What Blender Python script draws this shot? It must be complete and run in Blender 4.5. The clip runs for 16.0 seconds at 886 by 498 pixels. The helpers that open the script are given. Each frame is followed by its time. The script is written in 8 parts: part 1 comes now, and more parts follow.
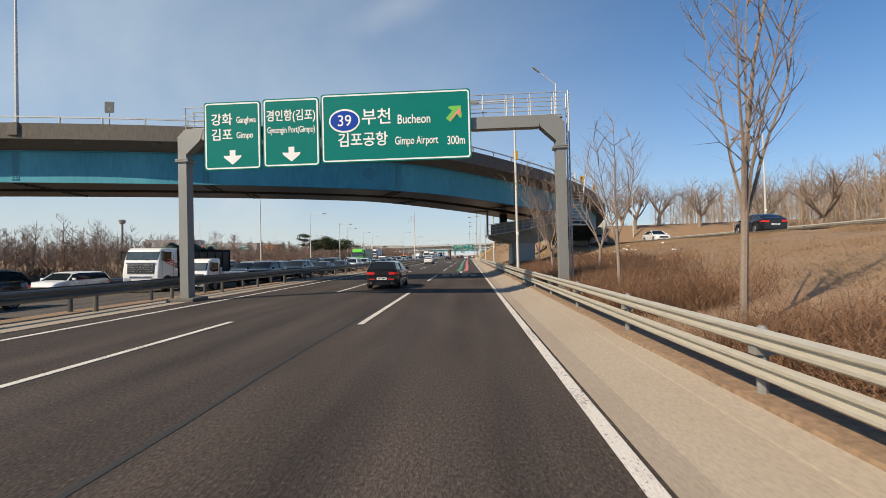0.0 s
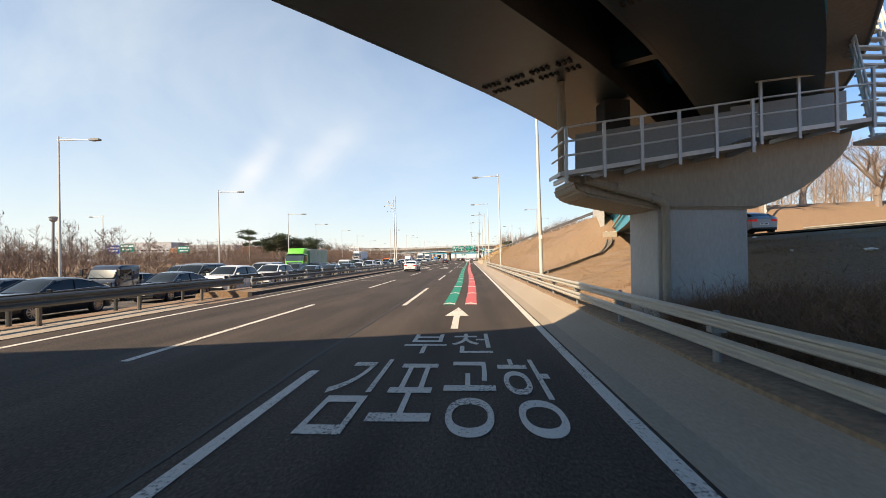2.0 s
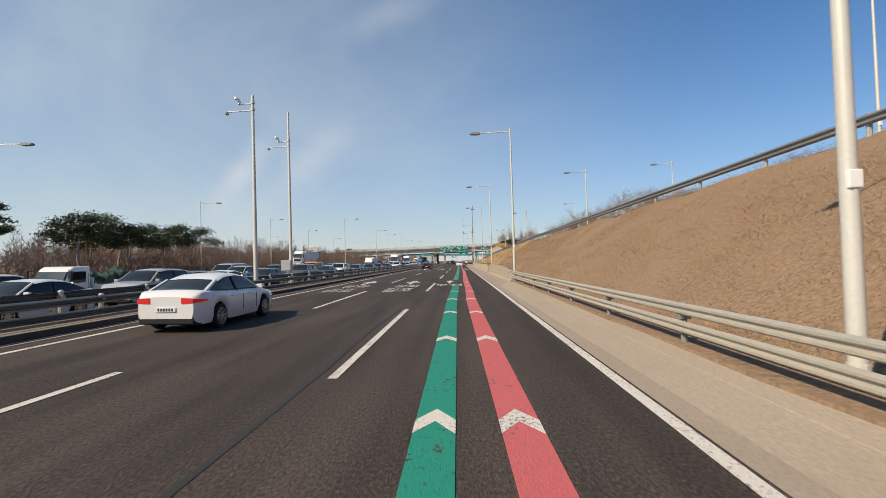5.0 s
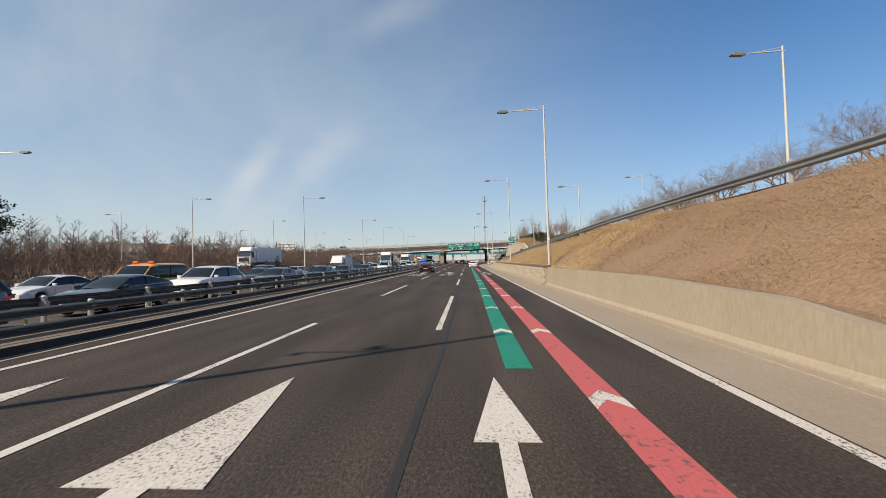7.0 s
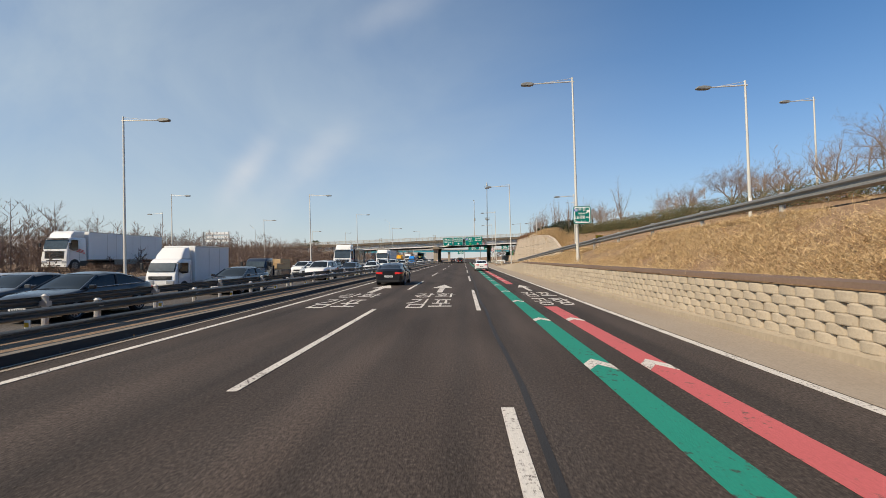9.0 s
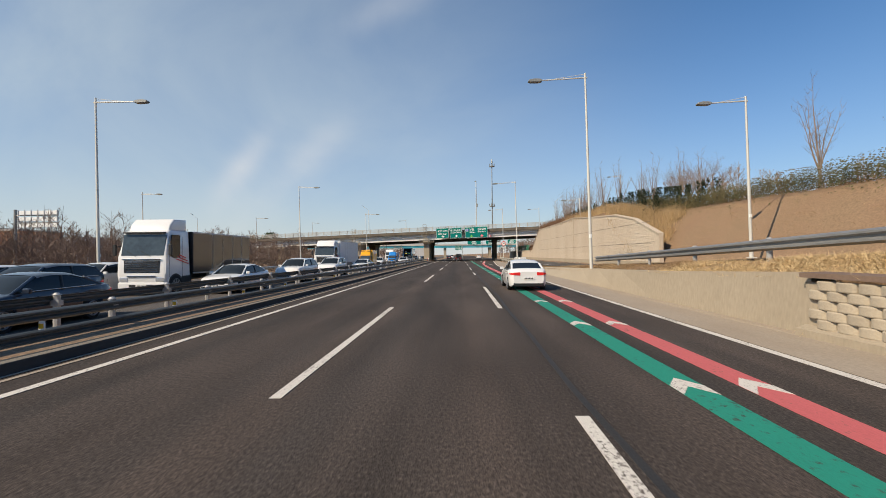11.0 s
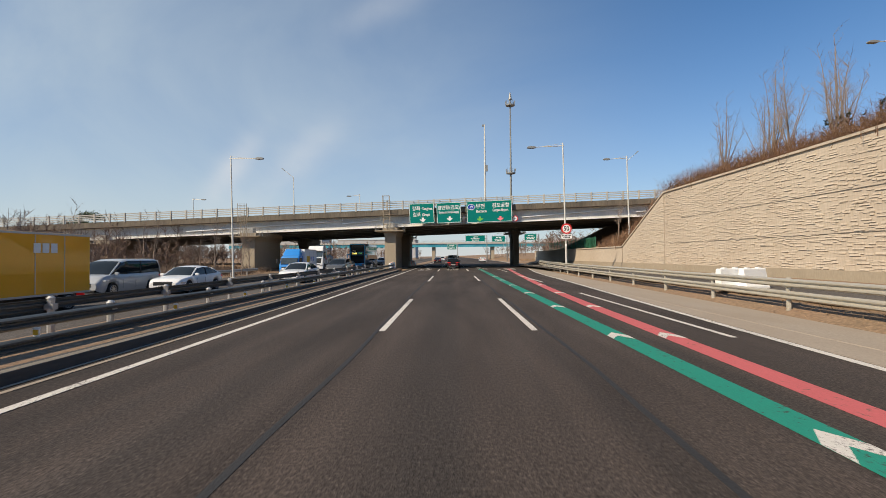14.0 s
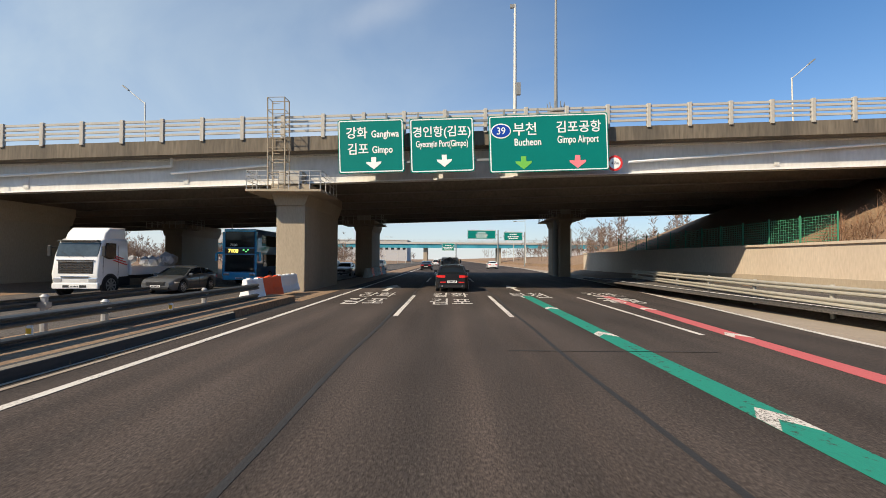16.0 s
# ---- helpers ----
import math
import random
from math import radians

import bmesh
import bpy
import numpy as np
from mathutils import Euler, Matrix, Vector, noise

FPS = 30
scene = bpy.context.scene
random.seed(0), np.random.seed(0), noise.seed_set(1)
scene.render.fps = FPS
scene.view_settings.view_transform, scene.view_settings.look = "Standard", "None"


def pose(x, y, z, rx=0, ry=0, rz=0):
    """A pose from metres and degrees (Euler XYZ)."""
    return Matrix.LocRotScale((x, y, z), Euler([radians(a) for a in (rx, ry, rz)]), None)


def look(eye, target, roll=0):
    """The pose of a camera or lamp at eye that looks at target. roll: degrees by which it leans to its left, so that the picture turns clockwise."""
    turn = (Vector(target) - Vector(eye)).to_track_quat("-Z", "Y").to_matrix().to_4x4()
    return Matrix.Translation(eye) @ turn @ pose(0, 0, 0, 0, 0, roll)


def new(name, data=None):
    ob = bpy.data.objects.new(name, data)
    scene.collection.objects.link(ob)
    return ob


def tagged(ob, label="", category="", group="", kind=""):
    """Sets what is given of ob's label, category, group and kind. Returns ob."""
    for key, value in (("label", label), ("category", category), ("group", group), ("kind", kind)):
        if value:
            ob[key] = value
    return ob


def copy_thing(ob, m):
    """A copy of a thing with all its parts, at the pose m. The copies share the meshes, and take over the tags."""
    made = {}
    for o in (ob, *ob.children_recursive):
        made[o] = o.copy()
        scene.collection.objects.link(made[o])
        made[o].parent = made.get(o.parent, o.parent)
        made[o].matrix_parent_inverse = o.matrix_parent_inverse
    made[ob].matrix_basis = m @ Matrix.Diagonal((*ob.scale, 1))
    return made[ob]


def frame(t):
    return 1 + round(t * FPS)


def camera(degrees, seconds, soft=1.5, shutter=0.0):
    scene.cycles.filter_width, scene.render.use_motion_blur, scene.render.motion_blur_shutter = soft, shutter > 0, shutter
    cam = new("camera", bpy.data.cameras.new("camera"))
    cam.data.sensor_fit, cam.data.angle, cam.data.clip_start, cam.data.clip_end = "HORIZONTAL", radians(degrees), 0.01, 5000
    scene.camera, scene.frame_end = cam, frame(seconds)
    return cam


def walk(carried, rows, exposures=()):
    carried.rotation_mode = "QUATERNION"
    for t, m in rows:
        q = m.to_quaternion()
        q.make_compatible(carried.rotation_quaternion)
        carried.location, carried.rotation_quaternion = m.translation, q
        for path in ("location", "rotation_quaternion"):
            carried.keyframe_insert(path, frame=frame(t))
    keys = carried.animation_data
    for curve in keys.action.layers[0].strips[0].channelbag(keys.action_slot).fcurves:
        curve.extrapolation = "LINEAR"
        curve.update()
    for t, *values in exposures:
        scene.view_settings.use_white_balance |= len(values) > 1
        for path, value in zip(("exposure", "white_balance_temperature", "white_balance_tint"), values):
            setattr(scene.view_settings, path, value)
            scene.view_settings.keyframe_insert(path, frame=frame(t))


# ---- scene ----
cam = camera(87.39, 16.0, soft=0.8, shutter=0.04)
PATH = [
    (0.0, pose(2.767, 7.367, 1.759, 90.793, 0.351, 3.066)),
    (0.5, pose(2.634, 16.037, 1.759, 90.741, 0.210, 3.326)),
    (1.0, pose(2.535, 24.544, 1.759, 90.934, 0.474, 3.663)),
    (1.5, pose(2.450, 33.162, 1.759, 90.964, 0.836, 3.455)),
    (2.0, pose(2.444, 41.831, 1.759, 91.138, 0.528, 3.206)),
    (2.5, pose(2.374, 50.112, 1.759, 91.076, 0.408, 3.082)),
    (3.0, pose(2.379, 58.194, 1.759, 90.877, 0.641, 2.874)),
    (3.5, pose(2.262, 66.256, 1.759, 90.868, 0.470, 2.464)),
    (3.7, pose(2.233, 69.522, 1.759, 91.053, 0.576, 2.097)),
    (6.0, pose(1.697, 109.468, 1.759, 91.493, 0.599, 2.022)),
    (6.5, pose(1.482, 117.680, 1.759, 91.281, 1.167, 2.854)),
    (7.0, pose(0.758, 126.464, 1.759, 91.387, 0.759, 3.033)),
    (7.5, pose(0.346, 135.230, 1.759, 91.196, 0.890, 3.679)),
    (8.0, pose(-0.048, 144.491, 1.759, 91.162, 0.621, 3.594)),
    (8.5, pose(-0.282, 154.054, 1.759, 91.194, 0.627, 3.031)),
    (9.0, pose(-0.501, 163.563, 1.759, 91.134, 0.410, 2.515)),
    (9.5, pose(-0.718, 173.256, 1.759, 90.783, 0.444, 2.238)),
    (10.0, pose(-0.990, 183.181, 1.759, 90.643, 0.429, 2.203)),
    (12.5, pose(-1.745, 237.057, 1.759, 90.877, 0.696, 1.882)),
    (13.0, pose(-1.956, 248.203, 1.759, 90.876, 0.286, 1.346)),
    (13.5, pose(-1.851, 258.572, 1.759, 90.868, 0.638, 1.346)),
    (14.0, pose(-1.932, 268.492, 1.759, 90.892, 0.420, 1.110)),
    (14.5, pose(-1.874, 278.253, 1.759, 91.044, 0.605, 1.255)),
    (15.0, pose(-1.963, 288.142, 1.759, 91.035, 0.236, 1.414)),
    (15.5, pose(-1.936, 298.411, 1.759, 91.273, 0.003, 1.309)),
    (16.0, pose(-1.979, 308.521, 1.759, 91.277, -0.334, 0.625)),
]
walk(cam, PATH, [(0.0, 0.22, 6650, 9), (0.5, 0.32, 6700, 9), (1.0, 0.4, 6950, 11), (1.5, 0.58, 7200, 12), (2.0, 0.75, 7250, 12), (2.5, 0.72, 7350, 13), (3.0, 0.38, 6900, 11), (3.5, 0.18, 6650, 9), (6.0, 0.13, 6650, 9), (14.8, 0.13, 6650, 9), (15.5, 0.25, 6650, 9), (16.0, 0.40, 6650, 9)])

# ---- light ----
SUN_AZ, SUN_EL = 51.0, 39.0   # the light runs towards +x, +y
sun = new("sun", bpy.data.lights.new("sun", "SUN"))
sun.data.energy, sun.data.angle, sun.data.color = 5.0, radians(0.6), (1.0, 0.85, 0.65)
sun.matrix_world = look((-100, -81.0, 104.2), (0, 0, 0))
world = bpy.data.worlds.new("world")
scene.world = world
world.use_nodes = True
wn, wl = world.node_tree.nodes, world.node_tree.links
sky = wn.new("ShaderNodeTexSky")
sky.sky_type, sky.sun_disc = "NISHITA", False
sky.sun_elevation, sky.sun_rotation = radians(SUN_EL), radians(180 + SUN_AZ)
sky.air_density, sky.dust_density, sky.ozone_density = 1.0, 0.3, 3.0
background = wn["Background"]
background.inputs["Strength"].default_value = 0.137


def wmath(op, a, b=None, clamp=False):
    n = wn.new("ShaderNodeMath")
    n.operation, n.use_clamp = op, clamp
    for k, v in enumerate((a, b)):
        if v is None:
            continue
        if isinstance(v, (int, float)):
            n.inputs[k].default_value = v
        else:
            wl.new(v, n.inputs[k])
    return n.outputs[0]


def wdot(vec):
    n = wn.new("ShaderNodeVectorMath")
    n.operation = "DOT_PRODUCT"
    wl.new(tc.outputs["Generated"], n.inputs[0])
    n.inputs[1].default_value = vec
    return n.outputs["Value"]


def wmix(fac, a, col):
    n = wn.new("ShaderNodeMixRGB")
    wl.new(fac, n.inputs["Fac"])
    wl.new(a, n.inputs["Color1"])
    n.inputs["Color2"].default_value = (*col, 1)
    return n.outputs["Color"]


tc = wn.new("ShaderNodeTexCoord")
deep = wn.new("ShaderNodeMixRGB")
deep.blend_type = "MULTIPLY"
deep.inputs["Fac"].default_value = 1
deep.inputs["Color2"].default_value = (0.25, 0.585, 0.81, 1)
wl.new(sky.outputs["Color"], deep.inputs["Color1"])
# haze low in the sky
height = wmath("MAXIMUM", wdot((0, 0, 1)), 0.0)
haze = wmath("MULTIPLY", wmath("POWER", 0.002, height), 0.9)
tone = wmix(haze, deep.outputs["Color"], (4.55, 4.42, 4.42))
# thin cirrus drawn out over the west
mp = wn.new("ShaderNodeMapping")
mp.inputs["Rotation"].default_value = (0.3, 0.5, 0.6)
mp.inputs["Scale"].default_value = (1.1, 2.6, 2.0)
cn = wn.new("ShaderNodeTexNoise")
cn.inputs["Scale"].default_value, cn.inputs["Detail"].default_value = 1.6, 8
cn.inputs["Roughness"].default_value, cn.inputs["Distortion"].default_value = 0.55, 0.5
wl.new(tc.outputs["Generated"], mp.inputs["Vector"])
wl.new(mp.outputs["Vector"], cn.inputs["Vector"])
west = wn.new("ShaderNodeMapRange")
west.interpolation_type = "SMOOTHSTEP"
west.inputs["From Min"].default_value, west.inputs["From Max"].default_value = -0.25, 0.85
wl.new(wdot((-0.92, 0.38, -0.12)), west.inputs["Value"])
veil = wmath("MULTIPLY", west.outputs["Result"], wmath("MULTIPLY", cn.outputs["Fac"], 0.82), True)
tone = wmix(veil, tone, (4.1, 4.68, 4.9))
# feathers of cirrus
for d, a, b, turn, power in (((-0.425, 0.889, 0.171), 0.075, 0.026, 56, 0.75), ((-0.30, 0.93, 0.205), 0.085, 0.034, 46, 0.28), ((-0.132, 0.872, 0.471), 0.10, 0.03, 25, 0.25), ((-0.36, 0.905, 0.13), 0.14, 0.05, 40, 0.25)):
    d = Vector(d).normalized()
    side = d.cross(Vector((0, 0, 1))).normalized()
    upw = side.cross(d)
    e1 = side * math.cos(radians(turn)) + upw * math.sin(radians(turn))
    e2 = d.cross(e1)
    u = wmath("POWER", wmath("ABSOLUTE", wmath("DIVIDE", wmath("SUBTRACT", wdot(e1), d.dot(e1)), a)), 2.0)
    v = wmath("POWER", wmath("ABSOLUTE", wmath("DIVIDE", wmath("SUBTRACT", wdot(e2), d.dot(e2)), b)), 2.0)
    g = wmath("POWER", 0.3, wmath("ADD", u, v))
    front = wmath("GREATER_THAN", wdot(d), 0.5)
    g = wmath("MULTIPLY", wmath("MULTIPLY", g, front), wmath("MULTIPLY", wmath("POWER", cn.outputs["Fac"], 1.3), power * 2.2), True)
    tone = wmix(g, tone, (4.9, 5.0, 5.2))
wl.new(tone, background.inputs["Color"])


# ---- materials ----
def mat(name, col, rough=0.7, metal=0.0, var=0.16, big=0.35, fine=14.0, bump=0.12, stretch=(1, 1, 1), col2=None, mix=0.5, own=False, island=0.0):
    m = bpy.data.materials.new(name)
    m.use_nodes = True
    n, l = m.node_tree.nodes, m.node_tree.links
    p = n["Principled BSDF"]
    src = n.new("ShaderNodeTexCoord").outputs["Object"] if own else n.new("ShaderNodeNewGeometry").outputs["Position"]
    mapping = n.new("ShaderNodeMapping")
    mapping.inputs["Scale"].default_value = stretch
    l.new(src, mapping.inputs["Vector"])
    a, b = n.new("ShaderNodeTexNoise"), n.new("ShaderNodeTexNoise")
    a.inputs["Scale"].default_value, a.inputs["Detail"].default_value = big, 5
    b.inputs["Scale"].default_value, b.inputs["Detail"].default_value = fine, 4
    for t in (a, b):
        l.new(mapping.outputs["Vector"], t.inputs["Vector"])
    add = n.new("ShaderNodeMath")
    add.operation = "ADD"
    l.new(a.outputs["Fac"], add.inputs[0])
    l.new(b.outputs["Fac"], add.inputs[1])
    rng = n.new("ShaderNodeMapRange")
    rng.inputs["From Min"].default_value, rng.inputs["From Max"].default_value = 0.6, 1.4
    rng.inputs["To Min"].default_value, rng.inputs["To Max"].default_value = 1 - var, 1 + var
    l.new(add.outputs[0], rng.inputs["Value"])
    base = n.new("ShaderNodeMixRGB")
    base.inputs["Color1"].default_value = (*col, 1)
    base.inputs["Color2"].default_value = (*(col2 or col), 1)
    ramp = n.new("ShaderNodeMapRange")
    ramp.inputs["From Min"].default_value, ramp.inputs["From Max"].default_value = 0.5 - 0.25 * mix, 0.75
    l.new(a.outputs["Fac"], ramp.inputs["Value"])
    l.new(ramp.outputs["Result"], base.inputs["Fac"])
    mul = n.new("ShaderNodeMixRGB")
    mul.blend_type = "MULTIPLY"
    mul.inputs["Fac"].default_value = 1
    l.new(base.outputs["Color"], mul.inputs["Color1"])
    l.new(rng.outputs["Result"], mul.inputs["Color2"])
    out = mul.outputs["Color"]
    if island:
        rnd = n.new("ShaderNodeNewGeometry").outputs["Random Per Island"] if island > 0 else n.new("ShaderNodeObjectInfo").outputs["Random"]
        rr = n.new("ShaderNodeMapRange")
        rr.inputs["To Min"].default_value, rr.inputs["To Max"].default_value = 1 - abs(island), 1 + abs(island)
        l.new(rnd, rr.inputs["Value"])
        m2 = n.new("ShaderNodeMixRGB")
        m2.blend_type = "MULTIPLY"
        m2.inputs["Fac"].default_value = 1
        l.new(out, m2.inputs["Color1"])
        l.new(rr.outputs["Result"], m2.inputs["Color2"])
        out = m2.outputs["Color"]
    l.new(out, p.inputs["Base Color"])
    p.inputs["Roughness"].default_value, p.inputs["Metallic"].default_value = rough, metal
    if bump:
        bp = n.new("ShaderNodeBump")
        bp.inputs["Strength"].default_value, bp.inputs["Distance"].default_value = bump, 0.02
        l.new(b.outputs["Fac"], bp.inputs["Height"])
        l.new(bp.outputs["Normal"], p.inputs["Normal"])
    return m


def paint(name, col, rough=0.35, coat=1.0):
    m = mat(name, col, rough, 0.0, 0.05, 0.8, 30, 0.0, own=True)
    m.node_tree.nodes["Principled BSDF"].inputs["Coat Weight"].default_value = coat
    m.node_tree.nodes["Principled BSDF"].inputs["Specular IOR Level"].default_value = 0.15
    m.node_tree.nodes["Principled BSDF"].inputs["Coat Roughness"].default_value = 0.03
    return m


def glow(name, col, power):
    m = bpy.data.materials.new(name)
    m.use_nodes = True
    p = m.node_tree.nodes["Principled BSDF"]
    p.inputs["Base Color"].default_value = (*col, 1)
    p.inputs["Emission Color"].default_value = (*col, 1)
    p.inputs["Emission Strength"].default_value = power
    return m


def asphalt(name, col, dark, speck, tracks=True):
    """Coarse worn asphalt: stone grain, polished wheel tracks, blotches."""
    m = bpy.data.materials.new(name)
    m.use_nodes = True
    n, l = m.node_tree.nodes, m.node_tree.links
    p = n["Principled BSDF"]
    pos = n.new("ShaderNodeNewGeometry").outputs["Position"]

    def tex(kind, scale, stretch, detail=4):
        mp_ = n.new("ShaderNodeMapping")
        mp_.inputs["Scale"].default_value = stretch
        l.new(pos, mp_.inputs["Vector"])
        t = n.new(kind)
        t.inputs["Scale"].default_value = scale
        t.inputs["Detail"].default_value = detail
        l.new(mp_.outputs["Vector"], t.inputs["Vector"])
        return t.outputs[0]

    def rng(v, a, b, c, d):
        r = n.new("ShaderNodeMapRange")
        for key, val in zip(("From Min", "From Max", "To Min", "To Max"), (a, b, c, d)):
            r.inputs[key].default_value = val
        l.new(v, r.inputs["Value"])
        return r.outputs["Result"]

    def mixc(fac, a, b, blend="MIX"):
        x = n.new("ShaderNodeMixRGB")
        x.blend_type = blend
        for key, val in (("Fac", fac), ("Color1", a), ("Color2", b)):
            if isinstance(val, (int, float)):
                x.inputs[key].default_value = val
            elif isinstance(val, tuple):
                x.inputs[key].default_value = (*val, 1)
            else:
                l.new(val, x.inputs[key])
        return x.outputs["Color"]

    blotch = tex("ShaderNodeTexNoise", 0.9, (1, 0.16, 1), 6)
    lanes = tex("ShaderNodeTexNoise", 1.1, (1, 0.006, 1), 3)
    lumps = tex("ShaderNodeTexNoise", 30, (1, 0.6, 1), 6)
    grain = tex("ShaderNodeTexNoise", 62, (1, 0.7, 1), 4)
    c = mixc(rng(lanes, 0.35, 0.65, 0, 1), col, dark)
    c = mixc(1.0, c, rng(blotch, 0.3, 0.7, 0.72, 1.28), "MULTIPLY")
    c = mixc(1.0, c, rng(lumps, 0.34, 0.66, 0.62, 1.38), "MULTIPLY")
    c = mixc(1.0, c, rng(grain, 0.3, 0.7, 0.55, 1.5), "MULTIPLY")
    c = mixc(rng(lumps, 0.64, 0.76, 0, 0.55), c, speck)
    l.new(c, p.inputs["Base Color"])
    p.inputs["Roughness"].default_value = 0.9
    p.inputs["Specular IOR Level"].default_value = 0.22
    add = n.new("ShaderNodeMath")
    add.operation = "ADD"
    l.new(lumps, add.inputs[0])
    l.new(grain, add.inputs[1])
    bp = n.new("ShaderNodeBump")
    bp.inputs["Strength"].default_value, bp.inputs["Distance"].default_value = 0.7, 0.012
    l.new(add.outputs[0], bp.inputs["Height"])
    l.new(bp.outputs["Normal"], p.inputs["Normal"])
    return m


def worn(name, col, under, keep=0.5, scale=16.0):
    """Road paint rubbed through to the stone in places."""
    m = mat(name, col, 0.85, 0, 0.16, 1.6, 60, 0.35, (1, 0.4, 1), tuple(c * 0.82 for c in col), 0.5)
    n, l = m.node_tree.nodes, m.node_tree.links
    p = n["Principled BSDF"]
    src = p.inputs["Base Color"].links[0].from_socket
    pos = n.new("ShaderNodeNewGeometry").outputs["Position"]
    t, t2 = n.new("ShaderNodeTexNoise"), n.new("ShaderNodeTexNoise")
    t.inputs["Scale"].default_value, t.inputs["Detail"].default_value, t.inputs["Roughness"].default_value = scale, 7, 0.7
    t2.inputs["Scale"].default_value, t2.inputs["Detail"].default_value = 0.7, 3
    l.new(pos, t.inputs["Vector"])
    l.new(pos, t2.inputs["Vector"])
    a = n.new("ShaderNodeMath")
    a.operation = "MULTIPLY_ADD"
    a.inputs[1].default_value = 0.35
    l.new(t2.outputs[0], a.inputs[0])
    l.new(t.outputs[0], a.inputs[2])
    r = n.new("ShaderNodeMapRange")
    r.inputs["From Min"].default_value, r.inputs["From Max"].default_value = keep + 0.22, keep + 0.28
    l.new(a.outputs[0], r.inputs["Value"])
    x = n.new("ShaderNodeMixRGB")
    l.new(r.outputs["Result"], x.inputs["Fac"])
    l.new(src, x.inputs["Color1"])
    x.inputs["Color2"].default_value = (*under, 1)
    l.new(x.outputs["Color"], p.inputs["Base Color"])
    p.inputs["Specular IOR Level"].default_value = 0.25
    return m


ASPHALT = asphalt("asphalt", (0.068, 0.0525, 0.044), (0.045, 0.037, 0.0325), (0.17, 0.14, 0.118))
ASPHALT_NEW = mat("asphalt_patch", (0.022, 0.021, 0.021), 0.8, 0, 0.25, 0.6, 40, 0.4)
OPPOSITE = asphalt("asphalt_grey", (0.10, 0.088, 0.078), (0.085, 0.076, 0.068), (0.16, 0.14, 0.12))
SHOULDER = mat("shoulder_concrete", (0.35, 0.29, 0.225), 0.95, 0, 0.22, 0.9, 34, 0.25, (1, 0.35, 1), (0.25, 0.20, 0.15), 0.6)
CONCRETE = mat("concrete", (0.37, 0.31, 0.23), 0.9, 0, 0.2, 0.5, 16, 0.2, (1, 1, 0.3), (0.27, 0.225, 0.165))
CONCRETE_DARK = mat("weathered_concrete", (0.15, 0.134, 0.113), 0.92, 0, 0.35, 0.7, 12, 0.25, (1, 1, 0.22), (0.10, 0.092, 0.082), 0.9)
CONCRETE_PALE = mat("pale_concrete", (0.43, 0.41, 0.37), 0.9, 0, 0.14, 0.5, 16, 0.15, (1, 1, 0.4))
# near-black base for the kerb and other very dark parts
KERB = mat("near_black", (0.03, 0.029, 0.028), 0.9, 0, 0.3, 0.8, 20, 0.3, (1, 0.2, 1), (0.06, 0.055, 0.05))
BLOCK = mat("block_stone", (0.40, 0.34, 0.26), 0.92, 0, 0.16, 0.8, 26, 0.35, (1, 1, 1), (0.34, 0.29, 0.22), 0.6, False, -0.10)
BLOCK_STUFF = mat("block_stone_far", (0.40, 0.34, 0.26), 0.92, 0, 0.16, 0.8, 26, 0.35, (1, 1, 1), (0.34, 0.29, 0.22), 0.6, False, 0.10)
STAINED = mat("rain_stained_concrete", (0.23, 0.19, 0.14), 0.93, 0, 0.45, 0.55, 9, 0.25, (1, 1, 0.12), (0.06, 0.052, 0.042), 1.0)
COPING = mat("coping", (0.17, 0.115, 0.085), 0.9, 0, 0.2, 0.6, 20, 0.2)
PANEL = mat("ribbed_panel", (0.575, 0.487, 0.385), 0.95, 0, 0.2, 0.25, 10, 0.35, (1, 1, 0.25), (0.40, 0.325, 0.25), 0.85)
TEAL = mat("teal_steel", (0.035, 0.27, 0.36), 0.5, 0, 0.22, 0.3, 6, 0.03, (1, 1, 0.25), (0.06, 0.31, 0.385))
# darker copy of the white steel, with the shade under the deck painted in
SHADED_STEEL = mat("shaded_steel", (0.24, 0.215, 0.18), 0.6, 0, 0.3, 0.3, 6, 0.03, (1, 1, 1), (0.15, 0.135, 0.115))
TEAL_PATCH = mat("teal_steel_patch", (0.03, 0.20, 0.27), 0.5, 0, 0.18, 0.3, 6, 0.03)
# soot and the shade below the girders are both put into this colour
TEAL_SOOT_SHADE = mat("teal_steel_underside", (0.013, 0.036, 0.044), 0.42, 0, 0.4, 0.3, 6, 0.03, (1, 1, 1), (0.009, 0.012, 0.013))
WHITE_STEEL = mat("white_steel", (0.68, 0.66, 0.62), 0.5, 0, 0.14, 0.35, 7, 0.03, (1, 1, 0.3), (0.48, 0.46, 0.42))
GALV = mat("galvanised_steel", (0.46, 0.45, 0.43), 0.45, 0.45, 0.12, 1.0, 30, 0.04, (1, 0.3, 1))
RAIL_TAN = mat("dusty_rail_steel", (0.50, 0.46, 0.38), 0.5, 0.3, 0.14, 0.8, 20, 0.05, (1, 0.25, 1), (0.40, 0.37, 0.31))
# darker steel than the shoulder rail, for the median
RAIL_DARK = mat("dark_rail_steel", (0.115, 0.122, 0.12), 0.45, 0.35, 0.35, 0.7, 14, 0.05, (1, 0.25, 1), (0.05, 0.055, 0.055))
POLE = mat("pole_paint", (0.58, 0.565, 0.515), 0.5, 0.1, 0.08, 0.6, 20, 0.02)
STRAW_GRASS = mat("straw_grass", (0.72, 0.54, 0.30), 0.9, 0, 0.2, 0.2, 3, 0, (1, 1, 1), (0.46, 0.315, 0.165), 0.8, False, 0.3)
